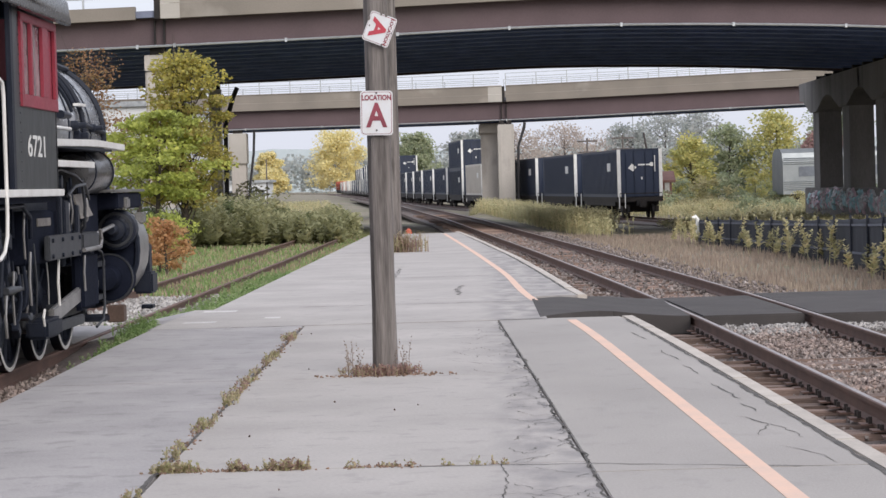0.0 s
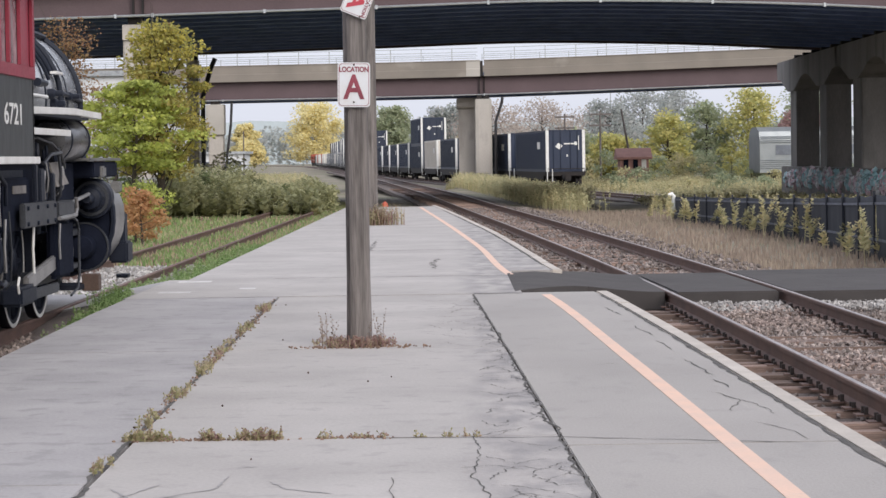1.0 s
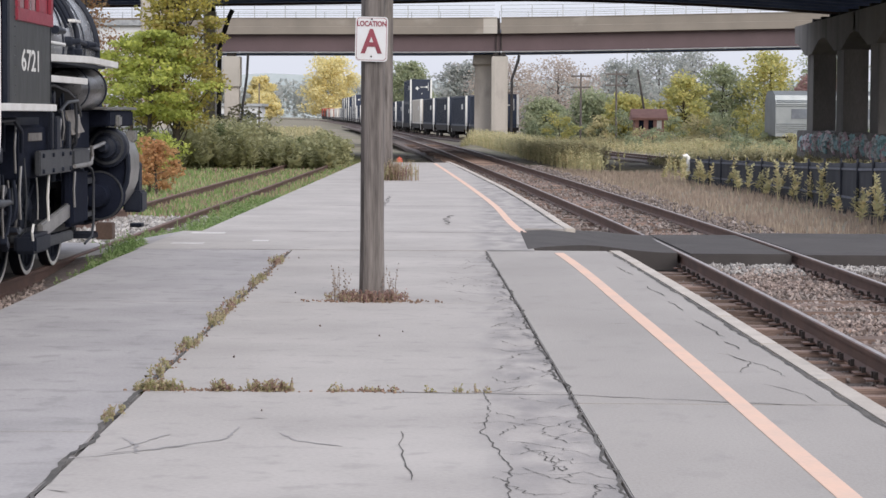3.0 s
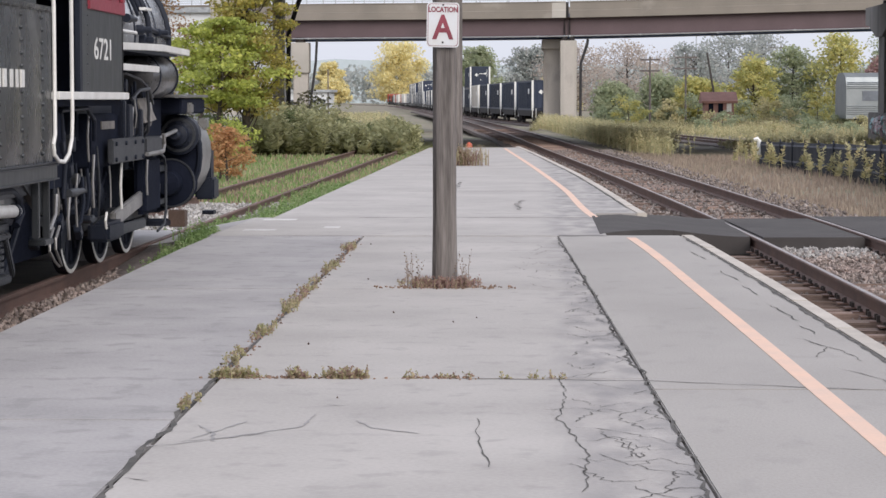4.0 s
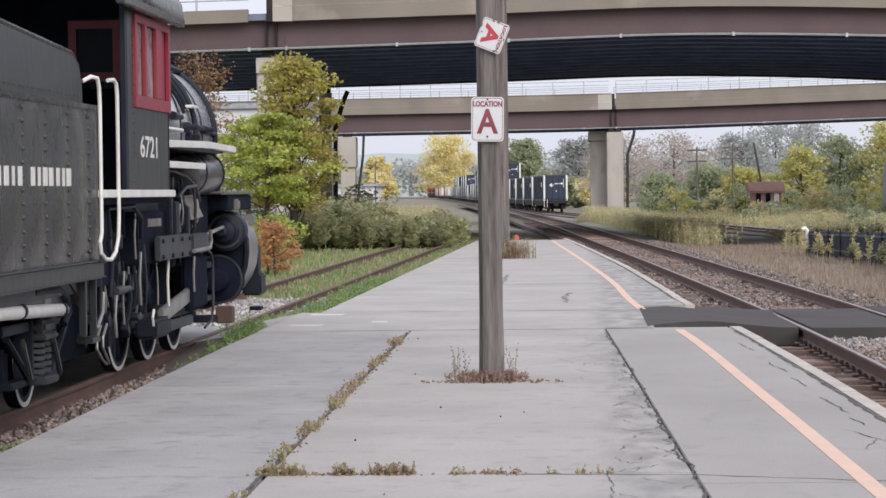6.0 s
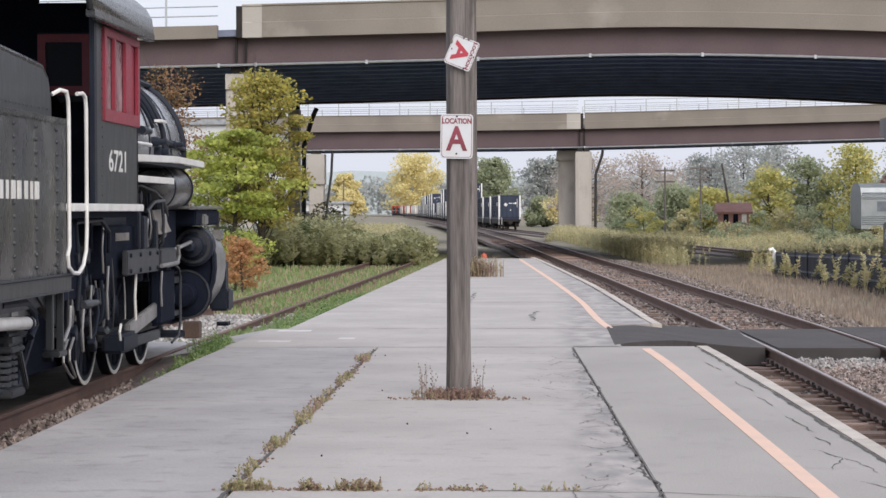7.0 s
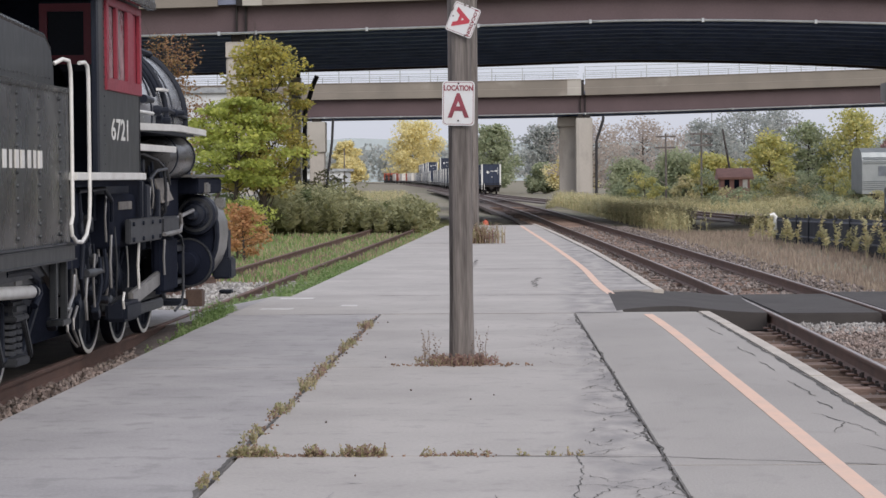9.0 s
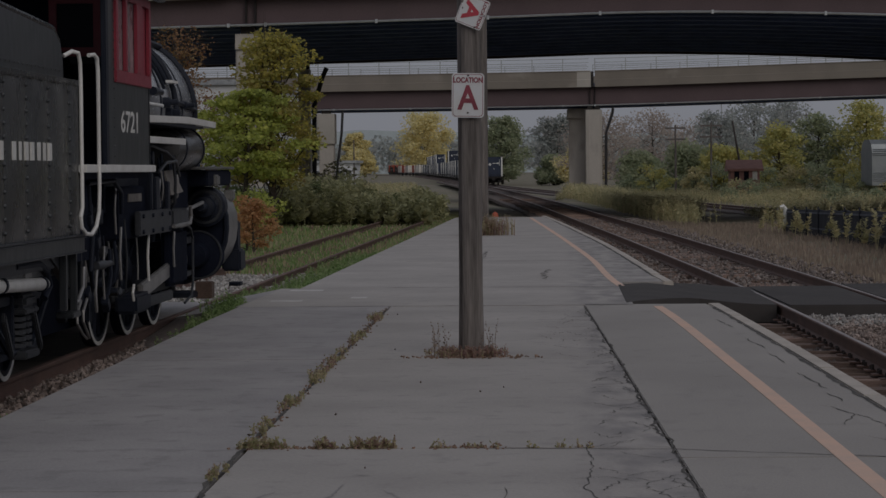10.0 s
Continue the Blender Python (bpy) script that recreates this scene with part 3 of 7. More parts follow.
def build_tracks():
    ys = [-10 + 3 * k for k in range(60)] + [175, 190, 210, 240, 280, 340, 420, 560, 700]
    near = [9.5 + 0.5 * k for k in range(46)]
    far = [38.4 + 0.52 * k for k in range(245)]
    track("main_track", "rusty railway track on brown wooden ties curving past the platform", RIGHT_RAIL, ys, TOP, near + far)
    bed = strip(lambda y: RIGHT_RAIL(y) - 0.95, lambda y: RIGHT_RAIL(y) + 2.75, -10, 420, -0.6, -0.415, 3)
    tagged(part("ballast_bed", bed, M_BALLAST), "brown stone ballast under the track", "ballast", kind="structure")
    # spikes and clips beside the near rails
    s, plates = Soup(), Soup()
    for y in near:
        for off in (0, GAUGE):
            for side in (-0.085, 0.085):
                x = RIGHT_RAIL(y) + off + side
                for dy in (-0.06, 0.06):
                    k = random.uniform(-0.012, 0.012)
                    s.box(x - 0.015, x + 0.015, y + dy + k - 0.015, y + dy + k + 0.015, TOP - 0.18, TOP - random.uniform(0.105, 0.14))
            x = RIGHT_RAIL(y) + off
            plates.box(x - 0.16, x + 0.16, y - 0.085, y + 0.085, TOP - 0.178, TOP - 0.165)
    tagged(part("rail_spikes", s, M_SPIKE), "dark iron spikes and plates holding the rails", "spikes", kind="stuff")
    tagged(part("tie_plates", plates, M_RUST), "rusty plates between rails and ties", "plates", kind="stuff")

    def near_bed(r):
        y = r.uniform(9, 31.5)
        x = RIGHT_RAIL(y) + r.uniform(-0.9, 2.7)
        return x, y, TOP - 0.2 + r.uniform(-0.02, 0.012) - (r.uniform(0.02, 0.1) if x < RIGHT_RAIL(y) else 0)

    stones("ballast_stones", "loose brown and grey ballast stones between the ties", near_bed, 11000, 0.03, M_STONE, 5)

    def mid_bed(r):
        y = r.uniform(14, 32.2)
        return RIGHT_RAIL(y) + r.uniform(0.15, 1.38), y, TOP - 0.2 + r.uniform(-0.03, 0.02) + 0.035 * math.sin(y * 1.7) * math.sin(y * 0.61) + (0.03 if y > 30 else 0)

    stones("ballast_stones", "pinkish grey ballast stones between the rails", mid_bed, 5200, 0.03, M_STONE_MID, 6)

    def cross_bed(r):
        y = 32.3 - 1.6 * r.random() ** 2
        return RIGHT_RAIL(y) + r.choice([r.uniform(0.15, 1.38), r.uniform(1.7, 2.9)]), y, TOP - 0.15 + r.uniform(-0.03, 0.012)

    stones("ballast_stones", "pale stones heaped against the crossing", cross_bed, 900, 0.034, M_STONE_G, 16)

    def far_bed(r):
        y = 37 + 60 * r.random() ** 1.5
        return RIGHT_RAIL(y) + r.uniform(-0.8, 2.9), y, TOP - 0.18 + r.uniform(-0.03, 0.02)

    stones("ballast_stones", "brown ballast stones beyond the crossing", far_bed, 6000, 0.045, M_STONE, 7)
    # side track with the locomotive
    track("siding_track", "rusty siding track half sunk in grass and ballast", fixed(LEFT_RAIL - GAUGE), [-6, 10, 20, 30, 40, 50, 60, 70, 80, 92], TOP, [6 + 0.55 * k for k in range(150)], shiny=False)
    bed = strip(fixed(-8.2), lambda y: float(np.interp(y, [14, 20, 27], [-3.79, -3.86, -3.96])), -10, 30.2, -0.6, -0.338, 4)
    tagged(part("siding_bed", bed, M_DIRT), "dirt and ballast under the siding, darkened for shade", "ballast", kind="structure")

    def side_bed(r):
        y = r.uniform(12, 30.3)
        return r.uniform(-4.85, -3.87), y, -0.335 + r.uniform(-0.02, 0.035)

    stones("ballast_stones", "grey ballast stones beside the siding rail", side_bed, 5200, 0.032, M_STONE_MID, 8)

    def front_bed(r):
        y = r.uniform(34.4, 46)
        return r.uniform(-7.2, -3.75), y, -0.33 + r.uniform(-0.03, 0.04)

    stones("ballast_stones", "grey stones on the siding ahead of the locomotive", front_bed, 4500, 0.05, M_STONE_G, 9)
    # freight track
    ys = [95 + 12 * k for k in range(30)] + [460, 520, 600, 700, 900, 1200]
    track("freight_track", "distant freight track on a low bed", lambda y: TRAIN(y) - GAUGE / 2, ys, -0.75, [])
    bed = strip(lambda y: TRAIN(y) - 2.0, lambda y: TRAIN(y) + 2.0, 95, 900, -1.2, -0.88, 8)
    tagged(part("freight_bed", bed, M_BALLAST), "ballast bed of the freight track", "ballast", kind="structure")


def build_crossing():
    s = Soup()
    # ramp from the platform down to the rail
    n = 10
    for k in range(n + 1):
        u = k / n
        x = 0.72 + (RIGHT_RAIL(33) - 0.05 - 0.72) * u
        z = 0.004 - 0.172 * (u * u * (3 - 2 * u))
        y0, y1 = 30.0 + 2.4 * min(u * 2.2, 1), 34.6 + 2.6 * min(u * 1.6, 1)
        s.v += [(x, y0, z), (x, y1, z), (x, y1, -0.4), (x, y0, -0.4)]
    for k in range(n):
        for i in range(4):
            j = (i + 1) % 4
            s.f.append((4 * k + i, 4 * k + j, 4 * k + 4 + j, 4 * k + 4 + i))
    s.f += [(0, 1, 2, 3), tuple(4 * n + i for i in (3, 2, 1, 0))]
    cr = thing("track_crossing", "dark asphalt crossing laid flush with the rails", "crossing", kind="structure")
    part("ramp", s, M_ASPHALT, cr)
    x = RIGHT_RAIL(34)
    part("panel", strip(lambda y: RIGHT_RAIL(y) + 0.09, lambda y: RIGHT_RAIL(y) + GAUGE - 0.09, 32.4, 37.6, -0.4, TOP - 0.006), M_ASPHALT, cr, bevel=0.02)
    part("panel", strip(lambda y: RIGHT_RAIL(y) + GAUGE + 0.05, fixed(16), 32.2, 38.2, -0.5, TOP - 0.004), M_ASPHALT, cr, bevel=0.02)
    wedge = Soup().add([(-4.86, 26.5, -0.36), (-3.96, 26.5, -0.36), (-3.96, 30.5, -0.03), (-4.86, 30.9, -0.19), (-4.86, 30.9, -0.5), (-3.96, 30.5, -0.5)], [(0, 1, 2, 3), (0, 4, 5, 1), (2, 5, 4, 3), (0, 3, 4), (1, 5, 2)])
    tagged(part("dirt_bank", wedge, M_BALLAST), "dirt and gravel sloping up to the siding crossing", "dirt", kind="structure")
    # siding crossing in grey concrete
    side = thing("siding_crossing", "grey paved crossing over the siding with faded white lines", "crossing", kind="structure")
    part("panel", Soup().add([(-4.86, 30.6, TOP - 0.01), (-3.95, 29.8, -0.005), (-3.95, 34.2, -0.005), (-4.86, 34.2, TOP - 0.01), (-4.86, 30.6, -0.4), (-3.95, 29.8, -0.4), (-3.95, 34.2, -0.4), (-4.86, 35.4, -0.4)], [(0, 1, 2, 3), (4, 5, 6, 7), (0, 1, 5, 4), (1, 2, 6, 5), (2, 3, 7, 6), (3, 0, 4, 7)]), M_SLAB_L, side)
    part("panel", strip(fixed(LEFT_RAIL - GAUGE + 0.08), fixed(-5.0), 30.4, 34.3, -0.4, TOP - 0.01), M_SLAB_L, side)
    part("panel", strip(fixed(-11), fixed(LEFT_RAIL - GAUGE - 0.06), 30.4, 34.3, -0.4, TOP - 0.01), M_SLAB_L, side)
    for x0, x1, y in ((-3.7, -3.3, 30.9), (-3.75, -3.3, 33.6), (-2.75, -2.55, 31.6)):
        part("white_line", Soup().box(x0, x1, y - 0.16, y + 0.16, -0.11, 0.003), M_FADED, side)


# ---- bridges ----
def bridge(name, label, y0, y1, bottom, xs, girder, parapet, beams, cut, rail_left, rail_right):
    """Steel girders under a concrete deck with parapets, spanning along x."""
    br = thing(name, label, "bridge", kind="structure")
    path = lambda y, dz, a=None, b=None: [(x, y, bottom(x) + dz) for x in xs if (a is None or x >= a) and (b is None or x <= b)]

    def beam(y, m, h=girder):
        return Soup().prism([(-0.2, 0), (0.2, 0), (0.2, 0.04), (0.02, 0.05), (0.02, h - 0.05), (0.2, h - 0.04), (0.2, h), (-0.2, h), (-0.2, h - 0.04), (-0.02, h - 0.05), (-0.02, 0.05), (-0.2, 0.04)], path(y, 0))

    part("fascia_girder", beam(y0 + 0.45, M_STEEL), M_STEEL, br, "plum-brown painted steel girder")
    part("fascia_girder", beam(y1 - 0.45, M_STEEL), M_STEEL, br)
    for k in range(beams):
        part("girder", beam(y0 + 0.45 + (y1 - y0 - 0.9) * (k + 1) / (beams + 1), M_STEEL_IN), M_STEEL_IN, br)
    mid = (y0 + y1) / 2
    half = (y1 - y0) / 2
    part("deck", Soup().prism([(-half, girder + 0.01), (half, girder + 0.01), (half, girder + 0.28), (-half, girder + 0.28)], path(mid, 0)), M_DECK, br)
    for y, s in ((y0, 1), (y1, -1)):
        # stepped parapet, split at the joint
        prof = [(-0.22, girder - 0.06), (0.16, girder - 0.06), (0.16, girder + parapet * 0.42), (0.12, girder + parapet * 0.44), (0.12, girder + parapet * 0.93), (0.17, girder + parapet * 0.95), (0.17, girder + parapet), (-0.22, girder + parapet)]
        prof = [(u * s, w) for u, w in prof]
        lower = [(u, w if w < girder + parapet * 0.3 else girder + min(w - girder, parapet * 0.36)) for u, w in prof]
        if rail_left:
            part("parapet", Soup().prism(lower, path(y, 0, None, cut - 0.15)), M_PARAPET, br)
        else:
            part("parapet", Soup().prism(prof, path(y, 0, None, cut - 0.15)), M_PARAPET, br)
        part("parapet", Soup().prism(prof, path(y, 0, cut + 0.1, None)), M_PARAPET, br)
        part("parapet_end", Soup().prism([(u * 1.06, w) for u, w in prof], [(cut - (1.2 if not rail_left else -0.12), y, bottom(cut) + 0.004), (cut - (0.12 if not rail_left else -0.9), y, bottom(cut) + 0.004)]), M_PIER_PALE, br, "paler cast end block at the joint")
    # expansion joint: dark filler in the parapet gap, stiffeners on the girder
    for y, d in ((y0, 1), (y1, -1)):
        part("joint_filler", Soup().box(cut - 0.148, cut + (0.098 if not rail_left else 0.118), y - 0.1 * d, y + 0.1 * d, bottom(cut) + girder - 0.05, bottom(cut) + girder + parapet * 0.95), M_UNDER, br)
        for dx in (-0.22, 0.16):
            part("stiffener", Soup().box(cut + dx, cut + dx + 0.07, y + 0.22 * d, y + 0.43 * d, bottom(cut) + 0.05, bottom(cut) + girder - 0.06), M_UNDER, br, "dark stiffener plate")
    # conduit along the lower flange
    part("conduit", Soup().tube([(x, y0 + 0.2, z - 0.02) for x, y, z in path(y0, 0)], 0.05, 6), M_GALV, br, "thin pale conduit with clamps")
    s = Soup()
    for x in xs[::3]:
        s.box(x - 0.05, x + 0.05, y0 + 0.12, y0 + 0.3, bottom(x) - 0.1, bottom(x) + 0.06)
    part("clamps", s, M_GALV, br)
    # hand rails on the deck
    for y in (y0 + 0.02, y1 - 0.02):
        h0 = girder + parapet * (0.36 if rail_left else 1.0)
        for a, b, base, height in ((None, cut - 0.2, h0, rail_left or rail_right), (cut + 0.2, None, girder + parapet, rail_right)):
            if not height:
                continue
            for q in ((0.35, 0.68, 1.0) if height > 0.8 else (0.5, 1.0)):
                part("hand_rail", Soup().tube(path(y, base + height * q, a, b), 0.028, 5), M_GALV, br)
            pts = path(y, base, a, b)
            step = 2.4
            x = pts[0][0]
            while x < pts[-1][0]:
                z = bottom(x) + base
                part("rail_post", Soup().box(x - 0.04, x + 0.04, y - 0.04, y + 0.04, z - 0.02, z + height + 0.02), M_GALV, br)
                x += step
    return br


def pier_row(name, label, x, ys, top, width, depth, z0, crash=None, cap=True, m=None):
    """A bent: columns in a row under the bridge, with a haunched cap and, where given, a wall at the foot."""
    m = m or M_PIER
    p = thing(name, label, "bridge pier", kind="structure")
    for y in ys:
        s = Soup().box(x - width / 2, x + width / 2, y - depth / 2, y + depth / 2, z0, top - 0.6)
        part("column", s, m, p, bevel=0.06)
    y0, y1 = ys[0] - depth, ys[-1] + depth
    s = Soup()
    for k, y in enumerate(ys):
        span = (ys[1] - ys[0]) / 2 if len(ys) > 1 else depth
        a, b = y - span, y + span
        prof = [(a, top - 0.95), (a + (span - depth / 2) * 0.35, top - 1.05), (y - depth / 2, top - 1.75), (y + depth / 2, top - 1.75), (b - (span - depth / 2) * 0.35, top - 1.05), (b, top - 0.95), (b, top), (a, top)]
        n = len(prof)
        s.add([(x - width * 0.62, yy, zz) for yy, zz in prof] + [(x + width * 0.62, yy, zz) for yy, zz in prof], [tuple(range(n)), tuple(range(2 * n - 1, n - 1, -1))] + [(i, (i + 1) % n, n + (i + 1) % n, n + i) for i in range(n)])
    if cap:
        part("cap", s, m, p)
    else:
        part("cap", Soup().box(x - width * 0.5, x + width * 0.5, y0 + 0.5, y1 - 0.5, top - 0.62, top), m, p)
    s = Soup()
    y = y0 + 0.8
    while y < y1 - 0.4:
        s.box(x - 0.3, x + 0.3, y - 0.22, y + 0.22, top, top + 0.3)
        y += 3.3
    part("bearings", s, M_UNDER, p, "dark steel bearings")
    if crash:
        part("crash_wall", Soup().box(x - width * 0.8, x + width * 0.8, y0, y1, z0, z0 + crash), m, p, "low concrete wall with painted scrawl", bevel=0.05)
    return p


def build_bridges():
    nb = curve_x([(-90, 6.3), (-60, 6.8), (-13, 7.55), (-4, 7.72), (4, 7.88), (10, 7.76), (14, 7.6), (19, 7.3), (40, 6.1), (90, 3.5)])
    xs = sorted({-90 + 1.5 * k for k in range(121)} | {-12.7, -12.5})
    bridge("near_bridge", "wide steel girder road bridge with a tan concrete parapet", 100, 138, nb, xs, 1.12, 1.28, 11, -12.6, 1.15, 0)
    fb = curve_x([(-120, 5.6), (-80, 5.95), (-18, 6.42), (1.4, 6.55), (23.5, 7.05), (80, 8.3), (140, 9.0)])
    xs = sorted({-120 + 2.0 * k for k in range(131)} | {2.1, 2.5})
    bridge("far_bridge", "second steel girder road bridge behind the first", 195, 207, fb, xs, 1.46, 1.22, 3, 2.3, 0, 0.95)
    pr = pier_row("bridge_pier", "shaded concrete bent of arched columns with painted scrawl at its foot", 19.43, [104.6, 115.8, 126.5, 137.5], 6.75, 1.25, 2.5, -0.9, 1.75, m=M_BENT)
    scrawl(pr)
    pier_row("bridge_pier", "pale concrete column under the road bridge behind the autumn tree", -12.75, [101.2], 7.2, 1.05, 1.2, -0.7, None, False)
    pier_row("bridge_pier", "shaded rear column of the road bridge beside a drain pipe", -14.2, [136.5], 7.2, 0.62, 1.0, -0.7, None, False)
    # dark wall between the rear columns
    far = thing("bridge_pier", "weathered concrete pier with a patched pale face beside the tracks", "bridge pier", kind="structure")
    part("column", Soup().box(1.75, 3.05, 195.1, 196.9, -1.3, 6.2), M_PIER_PALE, far, bevel=0.05)
    part("patch", Soup().box(2.0, 2.85, 195.06, 195.2, 0.4, 5.8), M_PIER, far)
    part("shaft", Soup().box(0.45, 1.85, 197.5, 206.5, -1.3, 5.7), M_PIER, far, bevel=0.05)
    part("cap", Soup().box(0.3, 3.0, 196.95, 207, 5.6, 6.35), M_PIER, far, bevel=0.08)
    part("footing", Soup().box(0.0, 3.5, 194.6, 207, -1.5, -0.9), M_PIER, far, bevel=0.1)
    part("bearings", Soup().box(1.9, 2.3, 195.2, 196, 6.2, 6.6).box(2.45, 2.85, 195.2, 196, 6.2, 6.6), M_UNDER, far)
    p2 = thing("bridge_pier", "slender concrete pier with a stepped head at the far bridge", "bridge pier", kind="structure")
    part("column", Soup().box(-19.2, -18.05, 195.2, 196.6, -1.2, 4.3), M_PIER, p2, bevel=0.05)
    part("head", Soup().box(-19.35, -17.95, 195.0, 196.8, 3.7, 6.1), M_PIER_PALE, p2, bevel=0.05)
    part("bearings", Soup().box(-19.0, -18.3, 195.3, 196, 6.1, 6.5), M_UNDER, p2)
    # drain pipes
    for pts, r in (([(-12.9, 135.7, 7.25), (-13.15, 135.7, 6.7), (-13.6, 135.7, 5.2), (-13.65, 135.7, -0.5)], 0.13), ([(3.9, 195.0, 6.3), (3.85, 195, 5.9), (3.35, 194.9, 4.4), (3.3, 194.9, -1.0)], 0.11), ([(-17.3, 195.0, 6.3), (-17.4, 195, 4.5), (-17.75, 195, 2.0), (-17.75, 195, -1.1)], 0.1)):
        tagged(part("drain_pipe", Soup().tube(pts, r, 8), M_PIPE, smooth=True), "black drain pipe bent down beside a bridge pier", "pipe")


def scrawl(parent):
    """Painted loops on the foot wall: unreadable strokes."""
    rnd = random.Random(3)
    mats = [mat("spray_blue", (0.55, 0.85, 0.9), 0.6), mat("spray_white", (0.9, 0.9, 0.92), 0.6), mat("spray_pink", (0.85, 0.62, 0.7), 0.6)]
    x = 19.43 - 1.01
    for k in range(150):
        y = rnd.uniform(103, 138)
        z = rnd.uniform(0.0, 0.5)
        s = Soup()
        h = rnd.uniform(0.35, 0.75)
        w = rnd.uniform(0.3, 1.3)
        pts = [(x, y + w * math.sin(u * rnd.uniform(0.5, 1.5)) * 0.6, z - h / 2 + h * i / 7) for i, u in enumerate(np.linspace(0, 6, 8))]
        s.tube(pts, rnd.uniform(0.07, 0.16), 4)
        part("scrawl", s, mats[k % 3], parent)


# ---- poles, signs ----
def letters(text, size, m, parent, at, name, sx=1.0, bold=0.0):
    cu = bpy.data.curves.new(name, "FONT")
    cu.body, cu.size, cu.extrude, cu.align_x, cu.align_y, cu.offset = text, size, 0.0008, "CENTER", "CENTER", bold
    tmp = bpy.data.objects.new(name, cu)
    scene.collection.objects.link(tmp)
    bpy.context.view_layer.update()
    me = bpy.data.meshes.new_from_object(tmp.evaluated_get(bpy.context.evaluated_depsgraph_get()))
    bpy.data.objects.remove(tmp)
    me.materials.clear()
    me.materials.append(m)
    ob = new(name, me)
    ob.parent = parent
    ob.matrix_basis = at @ Matrix.Diagonal((sx, 1, 1, 1))
    return ob


def wooden_pole(label, x, y, r0, r1, height, lean, seed):
    s = Soup()
    rnd = random.Random(seed)
    pts, sides = [], 28
    n = 24
    rows = []
    for k in range(n + 1):
        u = k / n
        r = r0 + (r1 - r0) * u + (0.015 * (1 - u * 8) if u < 0.125 else 0)
        rows.append((x + lean * height * u, y, -0.4 + (height + 0.4) * u, r))
    groove = [1 + rnd.uniform(-0.05, 0.03) - (0.09 if rnd.random() < 0.14 else 0) for _ in range(sides)]
    for cx, cy, z, r in rows:
        for i in range(sides):
            a = math.tau * i / sides
            rr = r * groove[i] * (1 + 0.02 * noise.noise((i * 0.7, z * 0.8, seed)))
            s.v.append((cx + rr * math.cos(a), cy + rr * math.sin(a), z))
    s.f = [(k * sides + i, k * sides + (i + 1) % sides, (k + 1) * sides + (i + 1) % sides, (k + 1) * sides + i) for k in range(n) for i in range(sides)]
    s.f.append(tuple(n * sides + i for i in range(sides)))
    return tagged(part("utility_pole", s, M_WOOD, smooth=True), label, "pole")


def location_sign(label, m, torn=False):
    """A rounded enamel plate with a red border, a word and a letter."""
    g = thing("location_sign", label, "sign")
    g.matrix_world = m
    w, h, r = 0.14, 0.192, 0.03

    def plate(k, y0, y1):
        out = []
        for cx, cz, a in ((w - r, h - r, 0), (-w + r, h - r, 90), (-w + r, -h + r, 180), (w - r, -h + r, 270)):
            for i in range(6):
                t = radians(a + 18 * i)
                out.append(((cx + r * math.cos(t)) * k, (cz + r * math.sin(t)) * (1 - (1 - k) * w / h)))
        n = len(out)
        return Soup().add([(px, y0, pz) for px, pz in out] + [(px, y1, pz) for px, pz in out], [tuple(range(n)), tuple(range(2 * n - 1, n - 1, -1))] + [(i, (i + 1) % n, n + (i + 1) % n, n + i) for i in range(n)])

    part("plate", plate(1.0, 0.0, 0.003), M_SIGN, g)
    part("border", plate(0.93, -0.0012, 0.002), M_MAROON, g, "thin red border")
    part("face", plate(0.90, -0.0024, 0.001), M_SIGN, g)
    up = pose(0, -0.0045, 0, 90, 0, 0)
    letters("LOCATION", 0.062, M_MAROON, g, Matrix.Translation((0, 0, 0.13)) @ up, "word", 0.80, 0.0022)
    letters("A", 0.29, M_RED if torn else M_MAROON, g, Matrix.Translation((0.0, 0, -0.03)) @ up, "letter", 0.86, 0.010 if torn else 0.007)
    for z in (0.172, -0.15):
        part("bolt", Soup().lathe([(-0.008, 0.0), (-0.008, 0.008), (-0.002, 0.009)], (0, 0, z), "y", 8), M_BOLT, g)
    if torn:
        for cx, cz, k in ((-0.14, 0.02, 0.022), (-0.135, -0.05, 0.018), (-0.06, -0.19, 0.02), (0.13, 0.1, 0.012)):
            s = Soup()
            s.add([(cx + k * math.cos(i * 1.05) * (1 + 0.3 * math.sin(i * 2.3)), -0.0042, cz + k * math.sin(i * 1.05)) for i in range(6)], [tuple(range(6))])
            part("chip", s, M_WOOD, g)
    return g


def build_poles():
    wooden_pole("weathered grey-brown wooden utility pole standing in the platform", -0.842, 21.6, 0.106, 0.096, 7.5, 0.0, 1)
    wooden_pole("second weathered wooden pole standing further along the platform", -2.02, 61.4, 0.14, 0.125, 9.5, 0.0, 2)
    location_sign("white sign with red border reading location A", pose(-0.848, 21.465, 2.265, 0, 1.0, 0))
    location_sign("tilted chipped location sign turned on its side", pose(-0.80, 21.45, 2.985, 0, 112, 0) @ Matrix.Diagonal((0.94, 1, 0.62, 1)), True)


